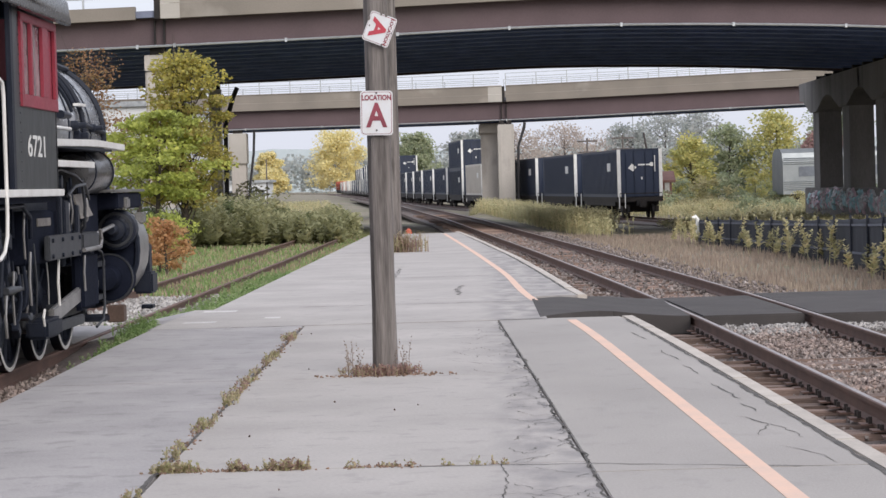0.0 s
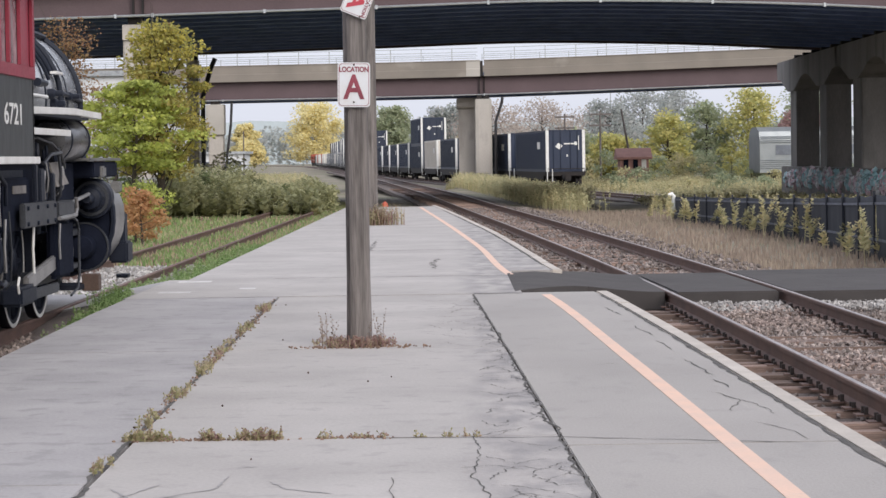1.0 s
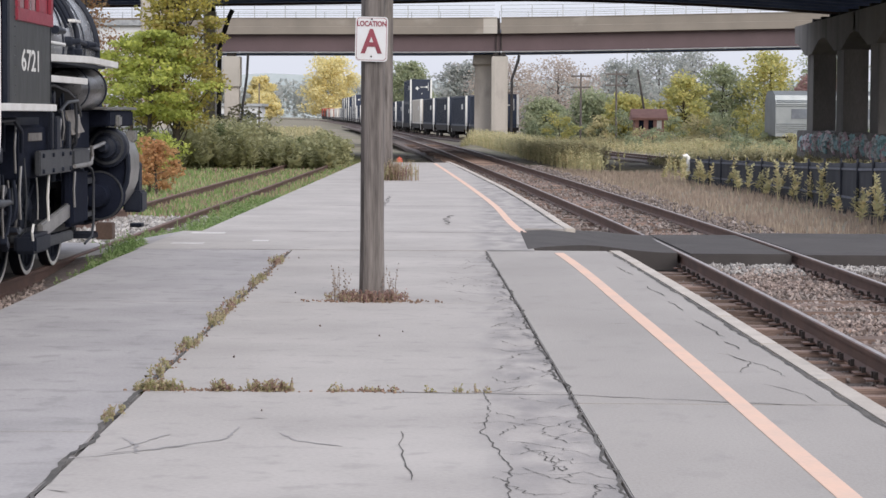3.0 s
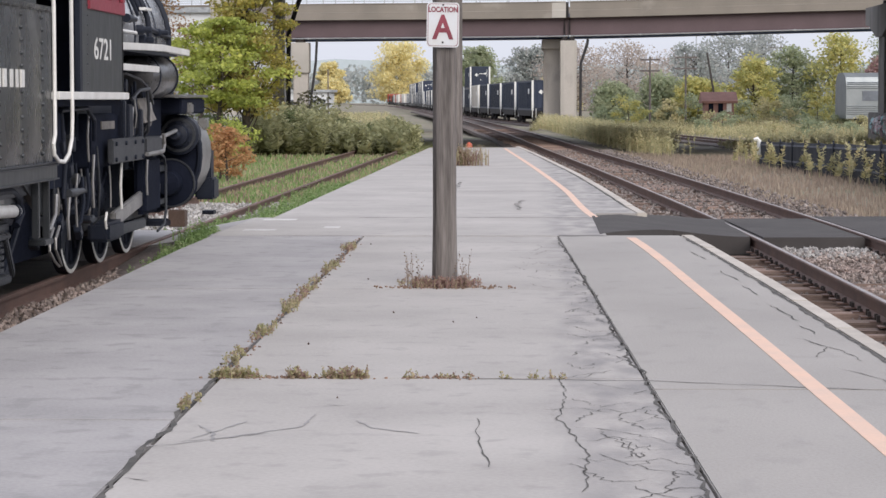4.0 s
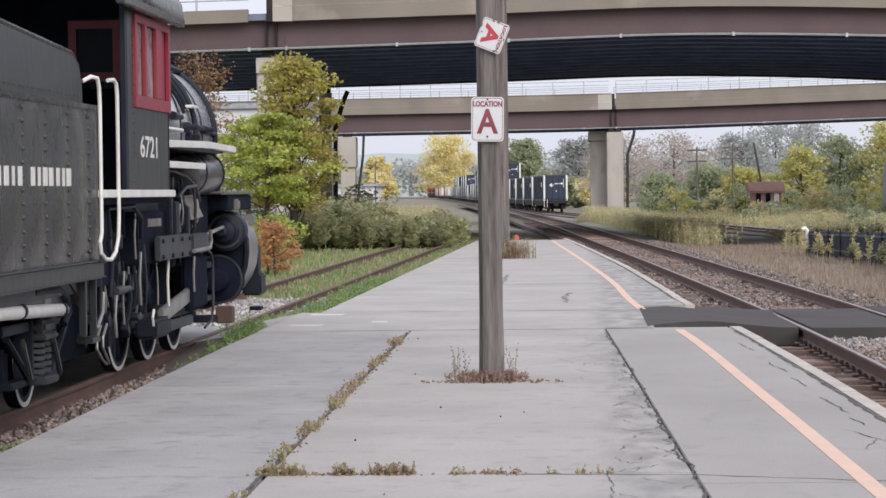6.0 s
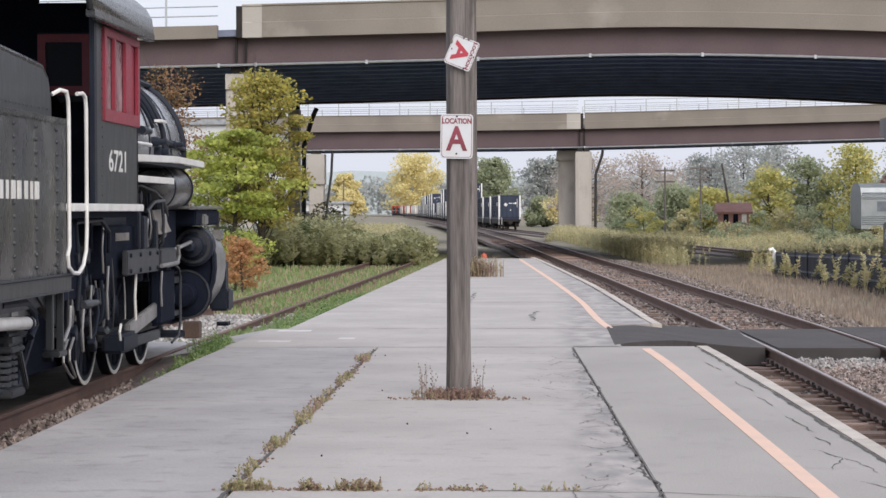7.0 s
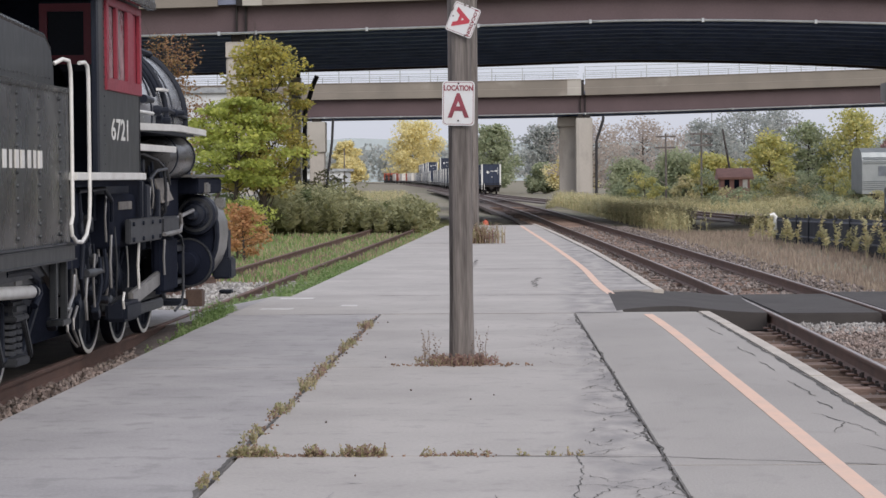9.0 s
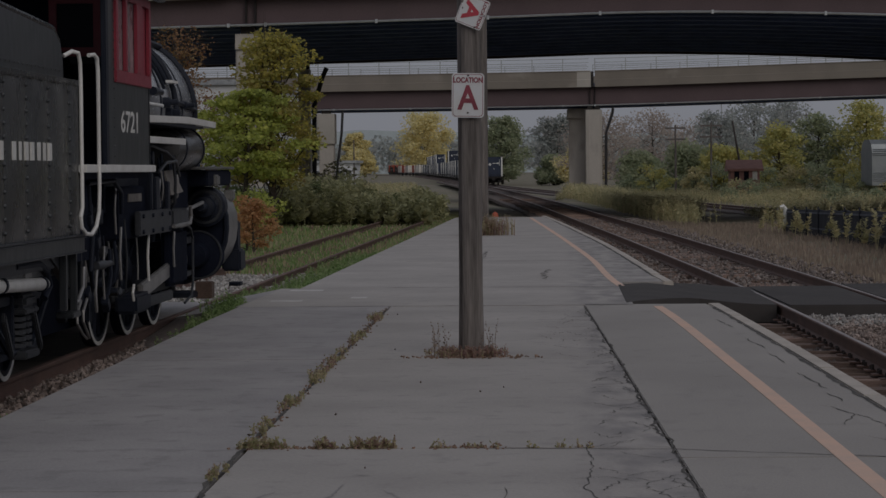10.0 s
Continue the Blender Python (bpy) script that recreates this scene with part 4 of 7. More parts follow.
# ---- freight train ----
def container(m, label):
    """A 53-foot steel box: ribbed sides, door end with bars, pale corner posts. Length along y, rear at -8.08."""
    c = thing("freight_container", label, "container", "containers on the train")
    L, W, H = 8.08, 1.28, 2.9
    part("body", Soup().box(-W, W, -L, L, 0.0, H), m, c)
    for sx in (-1, 1):
        s = Soup()
        for k in range(30):
            y = -L + 0.5 + (2 * L - 1.0) * k / 29
            s.box(sx * (W + 0.015) - 0.015, sx * (W + 0.015) + 0.015, y - 0.09, y + 0.09, 0.18, H - 0.14)
        tagged(part("side_ribs", s, m, c), kind="stuff")
    for sx in (-1, 1):
        part("corner_post", Soup().box(sx * W - 0.1, sx * W + 0.1, -L - 0.03, -L + 0.12, 0, H), M_WHITE, c, "white corner post")
        for x in (0.35, 0.85):
            part("lock_bar", Soup().tube([(sx * x, -L - 0.04, 0.15), (sx * x, -L - 0.04, H - 0.15)], 0.025, 6), m, c)
    part("top_rail", Soup().box(-W, W, -L - 0.025, -L + 0.06, H - 0.09, H + 0.02), M_WHITE if m is M_BOX_PALE else m, c)
    mark = M_WHITE
    part("emblem", Soup().add([(-0.72, -L - 0.03, 1.75), (-0.42, -L - 0.03, 1.55), (-0.2, -L - 0.03, 1.8), (-0.5, -L - 0.03, 2.02)], [(0, 1, 2, 3)]), mark, c)
    part("emblem", Soup().box(-0.1, 0.62, -L - 0.034, -L - 0.028, 1.9, 1.99), mark, c)
    part("emblem", Soup().lathe([(-L - 0.034, 0.0), (-L - 0.034, 0.13)], (0.72, 0, 1.96), "y", 12), mark, c)
    part("writing_bar", Soup().box(0.9, 0.95, -L - 0.034, -L - 0.028, 1.5, 2.5), mark, c)
    part("writing_bar", Soup().box(0.06, 0.16, -L - 0.034, -L - 0.028, 1.05, 1.2), mark, c)
    for sx in (-1, 1):
        part("writing_bar", Soup().box(sx * W - 0.04, sx * W + 0.04, -L + 3.4, -L + 4.6, 1.6, 2.1), mark, c)
    return c


def wagon():
    """A low container wagon: sills, end platforms, two bogies."""
    w = thing("container_wagon", "low dark container wagon of the freight train", "wagon", "wagons of the train")
    L = 8.3
    for sx in (-1, 1):
        part("side_sill", Soup().box(sx * 1.3 - 0.06, sx * 1.3 + 0.06, -L + 1.6, L - 1.6, 0.75, 1.28).box(sx * 1.3 - 0.09, sx * 1.3 + 0.09, -L + 0.6, L - 0.6, 1.15, 1.29), M_UNDER, w)
    part("end_platform", Soup().box(-1.35, 1.35, -L, -L + 1.7, 1.0, 1.27).box(-1.35, 1.35, L - 1.7, L, 1.0, 1.27).box(-0.3, 0.3, -L - 0.3, L + 0.3, 0.75, 1.1), M_UNDER, w)
    for y in (-L + 1.3, L - 1.3):
        bg = part("bogie", Soup().box(-1.12, -0.92, y - 1.1, y + 1.1, 0.38, 0.72).box(0.92, 1.12, y - 1.1, y + 1.1, 0.38, 0.72).box(-1.2, 1.2, y - 0.2, y + 0.2, 0.35, 0.95), M_UNDER, w)
        for dy in (-0.85, 0.85):
            for sx in (-1, 1):
                part("wheel", Soup().lathe([(-0.06, 0.0), (-0.06, 0.42), (0.03, 0.42), (0.05, 0.46), (0.07, 0.46), (0.07, 0)], (sx * 0.76, y + dy, 0.42), "x", 16), M_UNDER, bg)
    part("ladder", Soup().box(-1.36, -1.3, -L - 0.04, -L, 0.6, 1.9).box(-1.0, -0.95, -L - 0.04, -L, 0.6, 1.5), M_WHITE, w, "white end ladder")
    part("coupler", Soup().box(-0.12, 0.12, -L - 0.65, -L, 0.7, 0.98).box(-0.18, 0.18, -L - 0.8, -L - 0.55, 0.66, 1.02), M_UNDER, w)
    part("end_rail", Soup().tube([(-1.3, -L - 0.02, 1.27), (-1.3, -L - 0.02, 1.5), (1.3, -L - 0.02, 1.5), (1.3, -L - 0.02, 1.27)], 0.03, 5), M_UNDER, w)
    return w


def diesel_engine():
    """A road diesel: hood, cab, walkway, tank and two bogies, ahead along y."""
    d = thing("diesel_locomotive", "orange-red and black diesel engine at the head of the train", "locomotive", "engines of the train")
    part("frame", Soup().box(-1.5, 1.5, -10.5, 10.5, 1.15, 1.5), M_UNDER, d)
    part("hood", Soup().box(-1.0, 1.0, -9.6, 5.6, 1.5, 4.3), M_UNDER, d, "black long hood", bevel=0.08)
    part("radiator", Soup().box(-1.45, 1.45, -9.0, -5.0, 3.6, 4.5), M_BOX_RED, d, bevel=0.05)
    part("hood_end", Soup().box(-1.02, 1.02, -9.7, -9.55, 1.5, 4.2), M_BOX_RED, d, "orange-red hood end")
    part("cab", Soup().box(-1.48, 1.48, 5.6, 8.2, 1.5, 4.5), M_BOX_RED, d, "orange-red cab", bevel=0.1)
    for sx in (-1, 1):
        part("window", Soup().box(sx * 1.48 - 0.03, sx * 1.48 + 0.03, 6.2, 7.6, 3.2, 4.0), M_UNDER, d)
        part("hand_rail", Soup().tube([(sx * 1.42, -9.5, 2.45), (sx * 1.42, 5.4, 2.45)], 0.04, 5), M_WHITE, d)
    part("nose", Soup().box(-0.95, 0.95, 8.2, 10.0, 1.5, 3.4), M_BOX_RED, d, bevel=0.15)
    part("fuel_tank", Soup().box(-1.3, 1.3, -3.2, 3.2, 0.35, 1.15), M_UNDER, d, bevel=0.15)
    for y in (-6.8, 6.8):
        part("bogie", Soup().box(-1.25, 1.25, y - 2.4, y + 2.4, 0.3, 1.1), M_UNDER, d, bevel=0.08)
    return d


SPEED, PITCH, REAR = 22.0, 19.5, 151.5
MOVING = []


def train_pose(k, t, z):
    """The middle of the k-th unit from the rear, t seconds in."""
    y = REAR + SPEED * t + 8.1 + k * PITCH
    slope = (TRAIN(y + 8) - TRAIN(y - 8)) / 16
    y -= k * PITCH * 0.005
    return pose(TRAIN(y), y, z, 0, 0, -math.degrees(math.atan(slope)))


def build_train():
    rnd = random.Random(12)
    blue = container(M_BOX, "navy blue container with white posts and plain emblem")
    pale = container(M_BOX_PALE, "cream container low on the train")
    red = container(M_BOX_RED, "orange-red container towards the head of the train")
    car = wagon()
    used = set()

    def put(kind, k, z):
        ob = kind if kind not in used else copy_thing(kind, pose(0, 0, 0))
        used.add(kind)
        MOVING.append((ob, k, z))

    high_units = {5, 11, 18, 19, 20, 22, 23, 24, 25}
    for k in range(37):
        put(car, k, -0.75)
        if k in (16, 29, 33):
            continue
        low = pale if k == 4 or k in (23, 28, 30, 31, 34, 36) else red if k in (32, 35) else blue
        z = 0.2 if k in high_units else 0.54
        put(low, k, z)
        if k in high_units:
            put(blue, k, z + 2.93)
    MOVING.append((diesel_engine(), 37.1, -0.75))
    MOVING.append((copy_thing(MOVING[-1][0], pose(0, 0, 0)), 38.2, -0.75))


# ---- steam locomotive and tender (local: x from the track's middle, y ahead, z over the rail) ----
M_BLACK = mat("black_engine_paint", (0.009, 0.012, 0.022), 0.5, (0.02, 0.023, 0.033), 2, 30, bump=0.05, spec=0.16)
M_GREASE = mat("greasy_grey_iron", (0.05, 0.053, 0.06), 0.5, (0.025, 0.027, 0.033), 4, 40, metal=0.2, bump=0.1, spec=0.4)
M_TANK = mat("dull_black_reservoir", (0.14, 0.138, 0.14), 0.3, (0.08, 0.078, 0.08), 2, 25, metal=0.7, bump=0.03)
M_TAN = mat("dusty_tan_plate", (0.22, 0.2, 0.18), 0.7, (0.12, 0.105, 0.095), 5, 40)
M_CAB = mat("dull_black_sheet", (0.013, 0.016, 0.02), 0.4, (0.024, 0.026, 0.029), 1.2, 9, bump=0.01, stretch=(1, 1.2, 0.5), spec=0.6)
M_PLATE = mat("tender_plate_paint", (0.013, 0.016, 0.02), 0.28, (0.03, 0.029, 0.029), 0.9, 6, bump=0.01, stretch=(1, 1.2, 0.6), spec=0.65)
# light grey, half metallic base, much paler than the engine's other paint
M_GLOSS = mat("gloss_grey_boiler", (0.34, 0.345, 0.36), 0.24, (0.44, 0.445, 0.46), 1.5, 20, metal=0.45, bump=0.03)
M_JACKET = mat("bare_steel_jacket", (0.27, 0.265, 0.26), 0.38, (0.17, 0.165, 0.16), 2, 25, metal=0.55, bump=0.04)
M_ROD = mat("oiled_steel_rod", (0.36, 0.35, 0.345), 0.4, (0.2, 0.19, 0.185), 3, 30, metal=0.6)
M_ROOF = mat("gloss_black_roof", (0.018, 0.02, 0.023), 0.25, (0.03, 0.032, 0.034), 1.5, 20, bump=0.02)
M_CABRED = mat("crimson_window_frame", (0.27, 0.022, 0.045), 0.5, (0.2, 0.02, 0.035), 3, 30, bump=0.03)
M_TRIM = mat("white_trim_paint", (0.72, 0.71, 0.69), 0.45, (0.58, 0.56, 0.53), 4, 40, bump=0.04)
M_INSIDE = mat("cab_inside", (0.014, 0.017, 0.03), 0.8, spec=0.05)
# the pinkish-grey reflection on the glass is put into its base colour
M_PANE = mat("reflection_tinted_pane", (0.42, 0.36, 0.37), 0.12, (0.14, 0.1, 0.11), 2.2, 12, bump=0.0)
M_DARKPANE = mat("dark_pane", (0.008, 0.012, 0.026), 0.7, bump=0.0)
M_BLOCK = mat("brown_wood_block", (0.11, 0.07, 0.055), 0.9)


def wheel_parts(parent, x, y, r, side, spokes):
    """A spoked wheel on the x side given, its white-painted tyre outside."""
    c = (x, y, r)
    w = part("wheel", Soup().lathe([(-0.06 * side, r - 0.09), (-0.06 * side, r), (0.05 * side, r), (0.05 * side, r - 0.09), (-0.06 * side, r - 0.09)], c, "x", 40), M_BLACK, parent, smooth=True)
    part("tyre", Soup().lathe([(0.052 * side, r - 0.045), (0.058 * side, r - 0.042), (0.058 * side, r - 0.006), (0.052 * side, r - 0.001)], c, "x", 40), M_TRIM, w, "white-painted tyre")
    part("hub", Soup().lathe([(-0.08 * side, 0.0), (-0.08 * side, 0.15), (0.07 * side, 0.15), (0.09 * side, 0.1), (0.09 * side, 0.0)], c, "x", 20), M_BLACK, w)
    for k in range(spokes):
        a = math.tau * k / spokes
        part("spoke", Soup().tube([(x, y + 0.1 * math.cos(a), r + 0.1 * math.sin(a)), (x, y + (r - 0.07) * math.cos(a), r + (r - 0.07) * math.sin(a))], [0.05, 0.032], 6), M_BLACK, w)
    if spokes > 10:
        part("counterweight", Soup().lathe([(-0.05 * side, r * 0.5), (-0.05 * side, r - 0.08), (0.045 * side, r - 0.08), (0.045 * side, r * 0.5)], c, "x", 10, 2.2, 4.1), M_BLACK, w)


def build_engine():
    e = thing("steam_locomotive", "black steam locomotive with red window frames and white trim", "locomotive", at=(-5.69, 0, TOP))
    W = 1.49
    # cab: sides with a window opening, front wall, arched roof, open back
    for sx in (-1, 1):
        body = Soup()
        x0, x1 = sorted((sx * (W - 0.03), sx * W))
        body.box(x0, x1, 22.6, 24.95, 1.85, 2.70).box(x0, x1, 22.6, 23.02, 2.7, 3.62).box(x0, x1, 24.9, 24.95, 2.7, 3.62).box(x0, x1, 23.02, 24.9, 3.5, 3.62)
        part("cab_side", body, M_CAB, e)
        fr = Soup()
        f0, f1 = sorted((sx * (W - 0.01), sx * (W + 0.025)))
        for a, b, c, d in ((22.98, 24.94, 2.64, 2.76), (22.98, 24.94, 3.44, 3.52), (22.98, 23.1, 2.76, 3.44), (23.5, 23.6, 2.76, 3.44), (24.12, 24.42, 2.76, 3.44), (24.82, 24.94, 2.76, 3.44)):
            fr.box(f0, f1, a, b, c, d)
        part("window_frame", fr, M_CABRED, e, "crimson wooden window frame", bevel=0.006)
        for a, b in ((23.1, 23.5), (23.6, 24.12), (24.42, 24.82)):
            part("window_pane", Soup().box(sx * (W - 0.016) - 0.003, sx * (W - 0.016) + 0.003, a, b, 2.76, 3.44), M_PANE if b < 24.2 else M_CABRED, e)
        part("bottom_trim", Soup().box(sx * W - 0.03, sx * W + 0.045, 21.35, 25.02, 1.80, 1.87), M_TRIM, e, "white edge strip", bevel=0.006)
        riv = Soup()
        for z in np.arange(1.95, 3.6, 0.09):
            for y in (22.66, 22.95):
                riv.lathe([(0, 0.013), (sx * 0.007, 0.009), (sx * 0.009, 0)], (sx * W, y, z), "x", 6)
        tagged(part("rivets", riv, M_CAB, e), kind="stuff")
        part("corner_post", Soup().box(sx * W - 0.035, sx * W + 0.012, 22.5, 22.64, 1.85, 3.62), M_BLACK, e, bevel=0.01)
    for a, b, c, d in ((-W, -1.08, 1.85, 4.1), (-0.5, 0.5, 1.85, 4.15), (1.08, W, 1.85, 3.75), (-1.08, -0.5, 1.85, 2.95), (0.5, 1.08, 1.85, 2.95), (-1.08, -0.5, 3.58, 4.05), (0.5, 1.08, 3.58, 3.9)):
        part("cab_front_sheet", Soup().box(a, b, 24.88, 24.93, c, d), M_INSIDE, e)
    for sx in (-1, 1):
        s = Soup()
        a, b = sorted((sx * 0.5, sx * 1.03))
        part("front_pane", Soup().box(a, b, 24.85, 24.87, 2.9, 3.6), M_DARKPANE, e, "dark glossy pane")
        s.box(a, b, 24.82, 24.88, 2.97, 3.06).box(a, b, 24.82, 24.88, 3.5, 3.58).box(a, a + 0.08, 24.82, 24.88, 3.06, 3.5).box(b - 0.08, b, 24.82, 24.88, 3.06, 3.5)
        part("front_window_frame", s, M_CABRED, e, "crimson frame seen through the open cab")
    part("backhead", Soup().lathe([(24.0, 0.0), (24.05, 0.75), (24.9, 0.8)], (0, 0, 2.55), "y", 24), M_INSIDE, e)
    part("cab_floor", Soup().box(-W + 0.03, W - 0.03, 21.5, 24.9, 1.74, 1.8), M_INSIDE, e)
    roof = Soup()
    n = 20
    for y in (21.8, 21.86, 25.2):
        for k in range(n + 1):
            a = math.pi * k / n
            lift = 0.03 if y == 21.8 else 0
            roof.v.append((-1.62 * math.cos(a), y, 3.58 + lift * 0.3 + 0.62 * math.sin(a) ** 0.7))
    m = n + 1
    roof.f = [(j * m + i, j * m + i + 1, (j + 1) * m + i + 1, (j + 1) * m + i) for j in range(2) for i in range(n)]
    ob = part("cab_roof", roof, M_ROOF, e, "glossy black arched roof", smooth=True)
    sol = ob.modifiers.new("thickness", "SOLIDIFY")
    sol.thickness = 0.05
    part("roof_gutter", Soup().box(1.55, 1.63, 21.85, 25.18, 3.52, 3.6), M_ROOF, e, bevel=0.01)
    # road number
    letters("6721", 0.285, M_TRIM, e, pose(W + 0.002, 23.8, 2.27, 90, 0, 90), "road_number", 1.82, 0.004)
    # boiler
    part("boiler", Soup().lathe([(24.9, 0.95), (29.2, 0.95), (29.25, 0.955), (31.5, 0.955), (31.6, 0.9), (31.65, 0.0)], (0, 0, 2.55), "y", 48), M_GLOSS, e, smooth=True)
    for y in (25.9, 26.9, 27.9, 29.0, 30.6):
        part("boiler_band", Soup().lathe([(y - 0.03, 0.95), (y - 0.03, 0.964), (y + 0.03, 0.964), (y + 0.03, 0.95)], (0, 0, 2.55), "y", 48), M_BLACK, e)
    arc = lambda y0, y1, r, a0, a1: [(r * math.cos(radians(a0 + (a1 - a0) * k / 14)), y0 + (y1 - y0) * k / 14, 2.55 + r * math.sin(radians(a0 + (a1 - a0) * k / 14))) for k in range(15)]
    for pts, r, m_ in ((arc(29.85, 29.75, 0.995, -14, 112), 0.034, M_BLACK), (arc(29.5, 29.2, 0.985, 18, 105), 0.028, M_BLACK), (arc(29.2, 28.7, 0.985, 14, 60), 0.022, M_BLACK), (arc(31.5, 31.5, 0.97, -24, 118), 0.045, M_BLACK), (arc(29.9, 31.5, 1.0, 66, 58), 0.04, M_BLACK), (arc(29.6, 31.5, 1.0, 88, 80), 0.03, M_BLACK), (arc(29.85, 31.5, 0.99, 6, 2), 0.028, M_BLACK)):
        part("boiler_pipe", Soup().tube(pts, r, 8), m_, e, smooth=True)
    part("hand_rail", Soup().tube([(1.06, 25.0, 2.56), (1.06, 28.4, 2.56)], 0.022, 8), M_TRIM, e, "pale hand rail along the boiler")
    part("valve_cap", Soup().box(0.95, 1.03, 29.35, 29.8, 2.86, 2.89), M_TRIM, e, "pale small shelf")
    for y, z, r in ((29.2, 2.62, 0.06), (29.35, 2.5, 0.07), (30.5, 2.62, 0.05)):
        part("boiler_fitting", Soup().lathe([(-0.1, 0.0), (-0.1, r), (0.04, r), (0.06, r * 0.6), (0.14, r * 0.6), (0.15, 0)], (0.98, y, z), "x", 12), M_BLACK, e, smooth=True)
    part("check_valve", Soup().lathe([(28.0, 0.0), (28.0, 0.05), (28.25, 0.05), (28.3, 0.035), (28.6, 0.035), (28.6, 0)], (1.02, 0, 2.72), "y", 12), M_BLACK, e)
    # running boards with white edges
    for sx in (-1, 1):
        a, b = sorted((sx * 0.85, sx * 1.40))
        part("running_board", Soup().box(a, b, 24.95, 29.3, 2.30, 2.34).box(a, b, 24.95, 27.75, 2.1, 2.14), M_BLACK, e)
        part("board_edge", Soup().prism([(-0.02, -0.04), (0.02, -0.04), (0.02, 0.035), (-0.02, 0.035)], [(sx * 1.41, 24.95, 2.345), (sx * 1.41, 28.0, 2.385), (sx * 1.42, 30.1, 2.365)]), M_TRIM, e, "white running board edge", bevel=0.005)
        part("board_edge", Soup().box(sx * 1.41 - 0.02, sx * 1.41 + 0.02, 24.95, 27.75, 2.1, 2.17), M_TRIM, e, "white running board edge", bevel=0.005)
        part("running_board", Soup().add([(sx * 0.9, 28.7, 2.33), (sx * 1.40, 28.7, 2.33), (sx * 1.41, 30.1, 2.33), (sx * 0.9, 30.7, 2.33), (sx * 0.9, 28.7, 2.36), (sx * 1.40, 28.7, 2.36), (sx * 1.41, 30.1, 2.36), (sx * 0.9, 30.7, 2.36)], [(0, 1, 2, 3), (4, 5, 6, 7), (0, 1, 5, 4), (1, 2, 6, 5), (2, 3, 7, 6), (3, 0, 4, 7)]), M_TRIM, e)
        part("air_tank", Soup().lathe([(28.3, 0.0), (28.33, 0.2), (28.42, 0.255), (29.9, 0.255), (30.02, 0.2), (30.07, 0.0)], (sx * 1.07, 0, 2.07), "y", 28), M_TANK, e, "dull black air reservoir", smooth=True)
        for y in (28.5, 29.85):
            part("tank_strap", Soup().lathe([(y - 0.03, 0.256), (y - 0.03, 0.268), (y + 0.03, 0.268), (y + 0.03, 0.256)], (sx * 1.07, 0, 2.07), "y", 28), M_BLACK, e)
        # cylinder block: a tall D in section, bare steel outside, black back head
        out = [(sx * u, w) for u, w in ((0.55, 1.6), (0.85, 1.62), (1.1, 1.6), (1.26, 1.52), (1.37, 1.4), (1.425, 1.25), (1.43, 1.08), (1.41, 0.92), (1.35, 0.76), (1.25, 0.62), (1.1, 0.49), (0.9, 0.42), (0.55, 0.42))]
        k = len(out)
        part("cylinder_jacket", Soup().add([(x, 31.0, z) for x, z in out] + [(x, 32.1, z) for x, z in out], [(i, (i + 1) % k, k + (i + 1) % k, k + i) for i in range(k)] + [tuple(range(k, 2 * k))]), M_JACKET, e, "bare steel cylinder jacket", smooth=True)
        part("cylinder_back", Soup().add([(sx * 0.55 + (x - sx * 0.55) * 0.985, 31.02, 1.0 + (z - 1.0) * 0.985) for x, z in out], [tuple(range(k))]), M_INSIDE, e)
        part("jacket_rim", Soup().tube([(x * 1.002, 31.0, z) for x, z in out], 0.035, 6), M_BLACK, e)
        part("cylinder_head", Soup().lathe([(31.1, 0.31), (30.9, 0.31), (30.88, 0.28), (30.86, 0.16), (30.6, 0.14), (30.58, 0.0)], (sx * 1.08, 0, 0.76), "y", 28), M_INSIDE, e, smooth=True)
        part("head_rim", Soup().lathe([(30.885, 0.285), (30.87, 0.29), (30.87, 0.305), (30.885, 0.31)], (sx * 1.08, 0, 0.76), "y", 28), M_GREASE, e)
        part("valve_head", Soup().lathe([(31.1, 0.25), (30.85, 0.25), (30.83, 0.21), (30.8, 0.14), (30.66, 0.13), (30.64, 0.07), (30.4, 0.05), (30.4, 0)], (sx * 1.19, 0, 1.36), "y", 28), M_BLACK, e, smooth=True)
        part("valve_ring", Soup().lathe([(30.835, 0.175), (30.815, 0.18), (30.815, 0.215), (30.835, 0.22)], (sx * 1.19, 0, 1.36), "y", 24), M_GREASE, e)
        part("valve_boss", Soup().lathe([(30.62, 0.0), (30.62, 0.06), (30.66, 0.075), (30.7, 0.1)], (sx * 1.19, 0, 1.36), "y", 16), M_ROD, e)
        for q in range(10):
            a = math.tau * q / 10
            part("head_bolt", Soup().lathe([(30.87, 0.0), (30.8, 0.018), (30.87, 0.02)], (sx * 1.19 + 0.155 * math.cos(a), 0, 1.36 + 0.155 * math.sin(a)), "y", 6), M_GREASE, e)
        part("valve_stem", Soup().tube([(sx * 1.24, 28.6, 1.33), (sx * 1.22, 30.4, 1.42)], 0.024, 8), M_ROD, e, "bright valve stem", smooth=True)
        part("steam_pipe", Soup().tube([(sx * 0.72, 31.0, 2.3), (sx * 0.9, 31.0, 1.95), (sx * 0.95, 31.1, 1.55)], 0.2, 14), M_BLACK, e, smooth=True)
        part("smokebox_saddle", Soup().box(sx * 0.3, sx * 0.95, 30.5, 32.0, 1.2, 1.8), M_BLACK, e)
        part("steam_chest", Soup().box(sx * 0.5, sx * 1.32, 30.2, 32.3, 1.62, 1.82), M_INSIDE, e, bevel=0.02)
        part("cover_plate", Soup().box(sx * 0.5, sx * 1.36, 29.7, 32.4, 1.825, 1.86), M_JACKET, e, "grey cover plate", bevel=0.01)
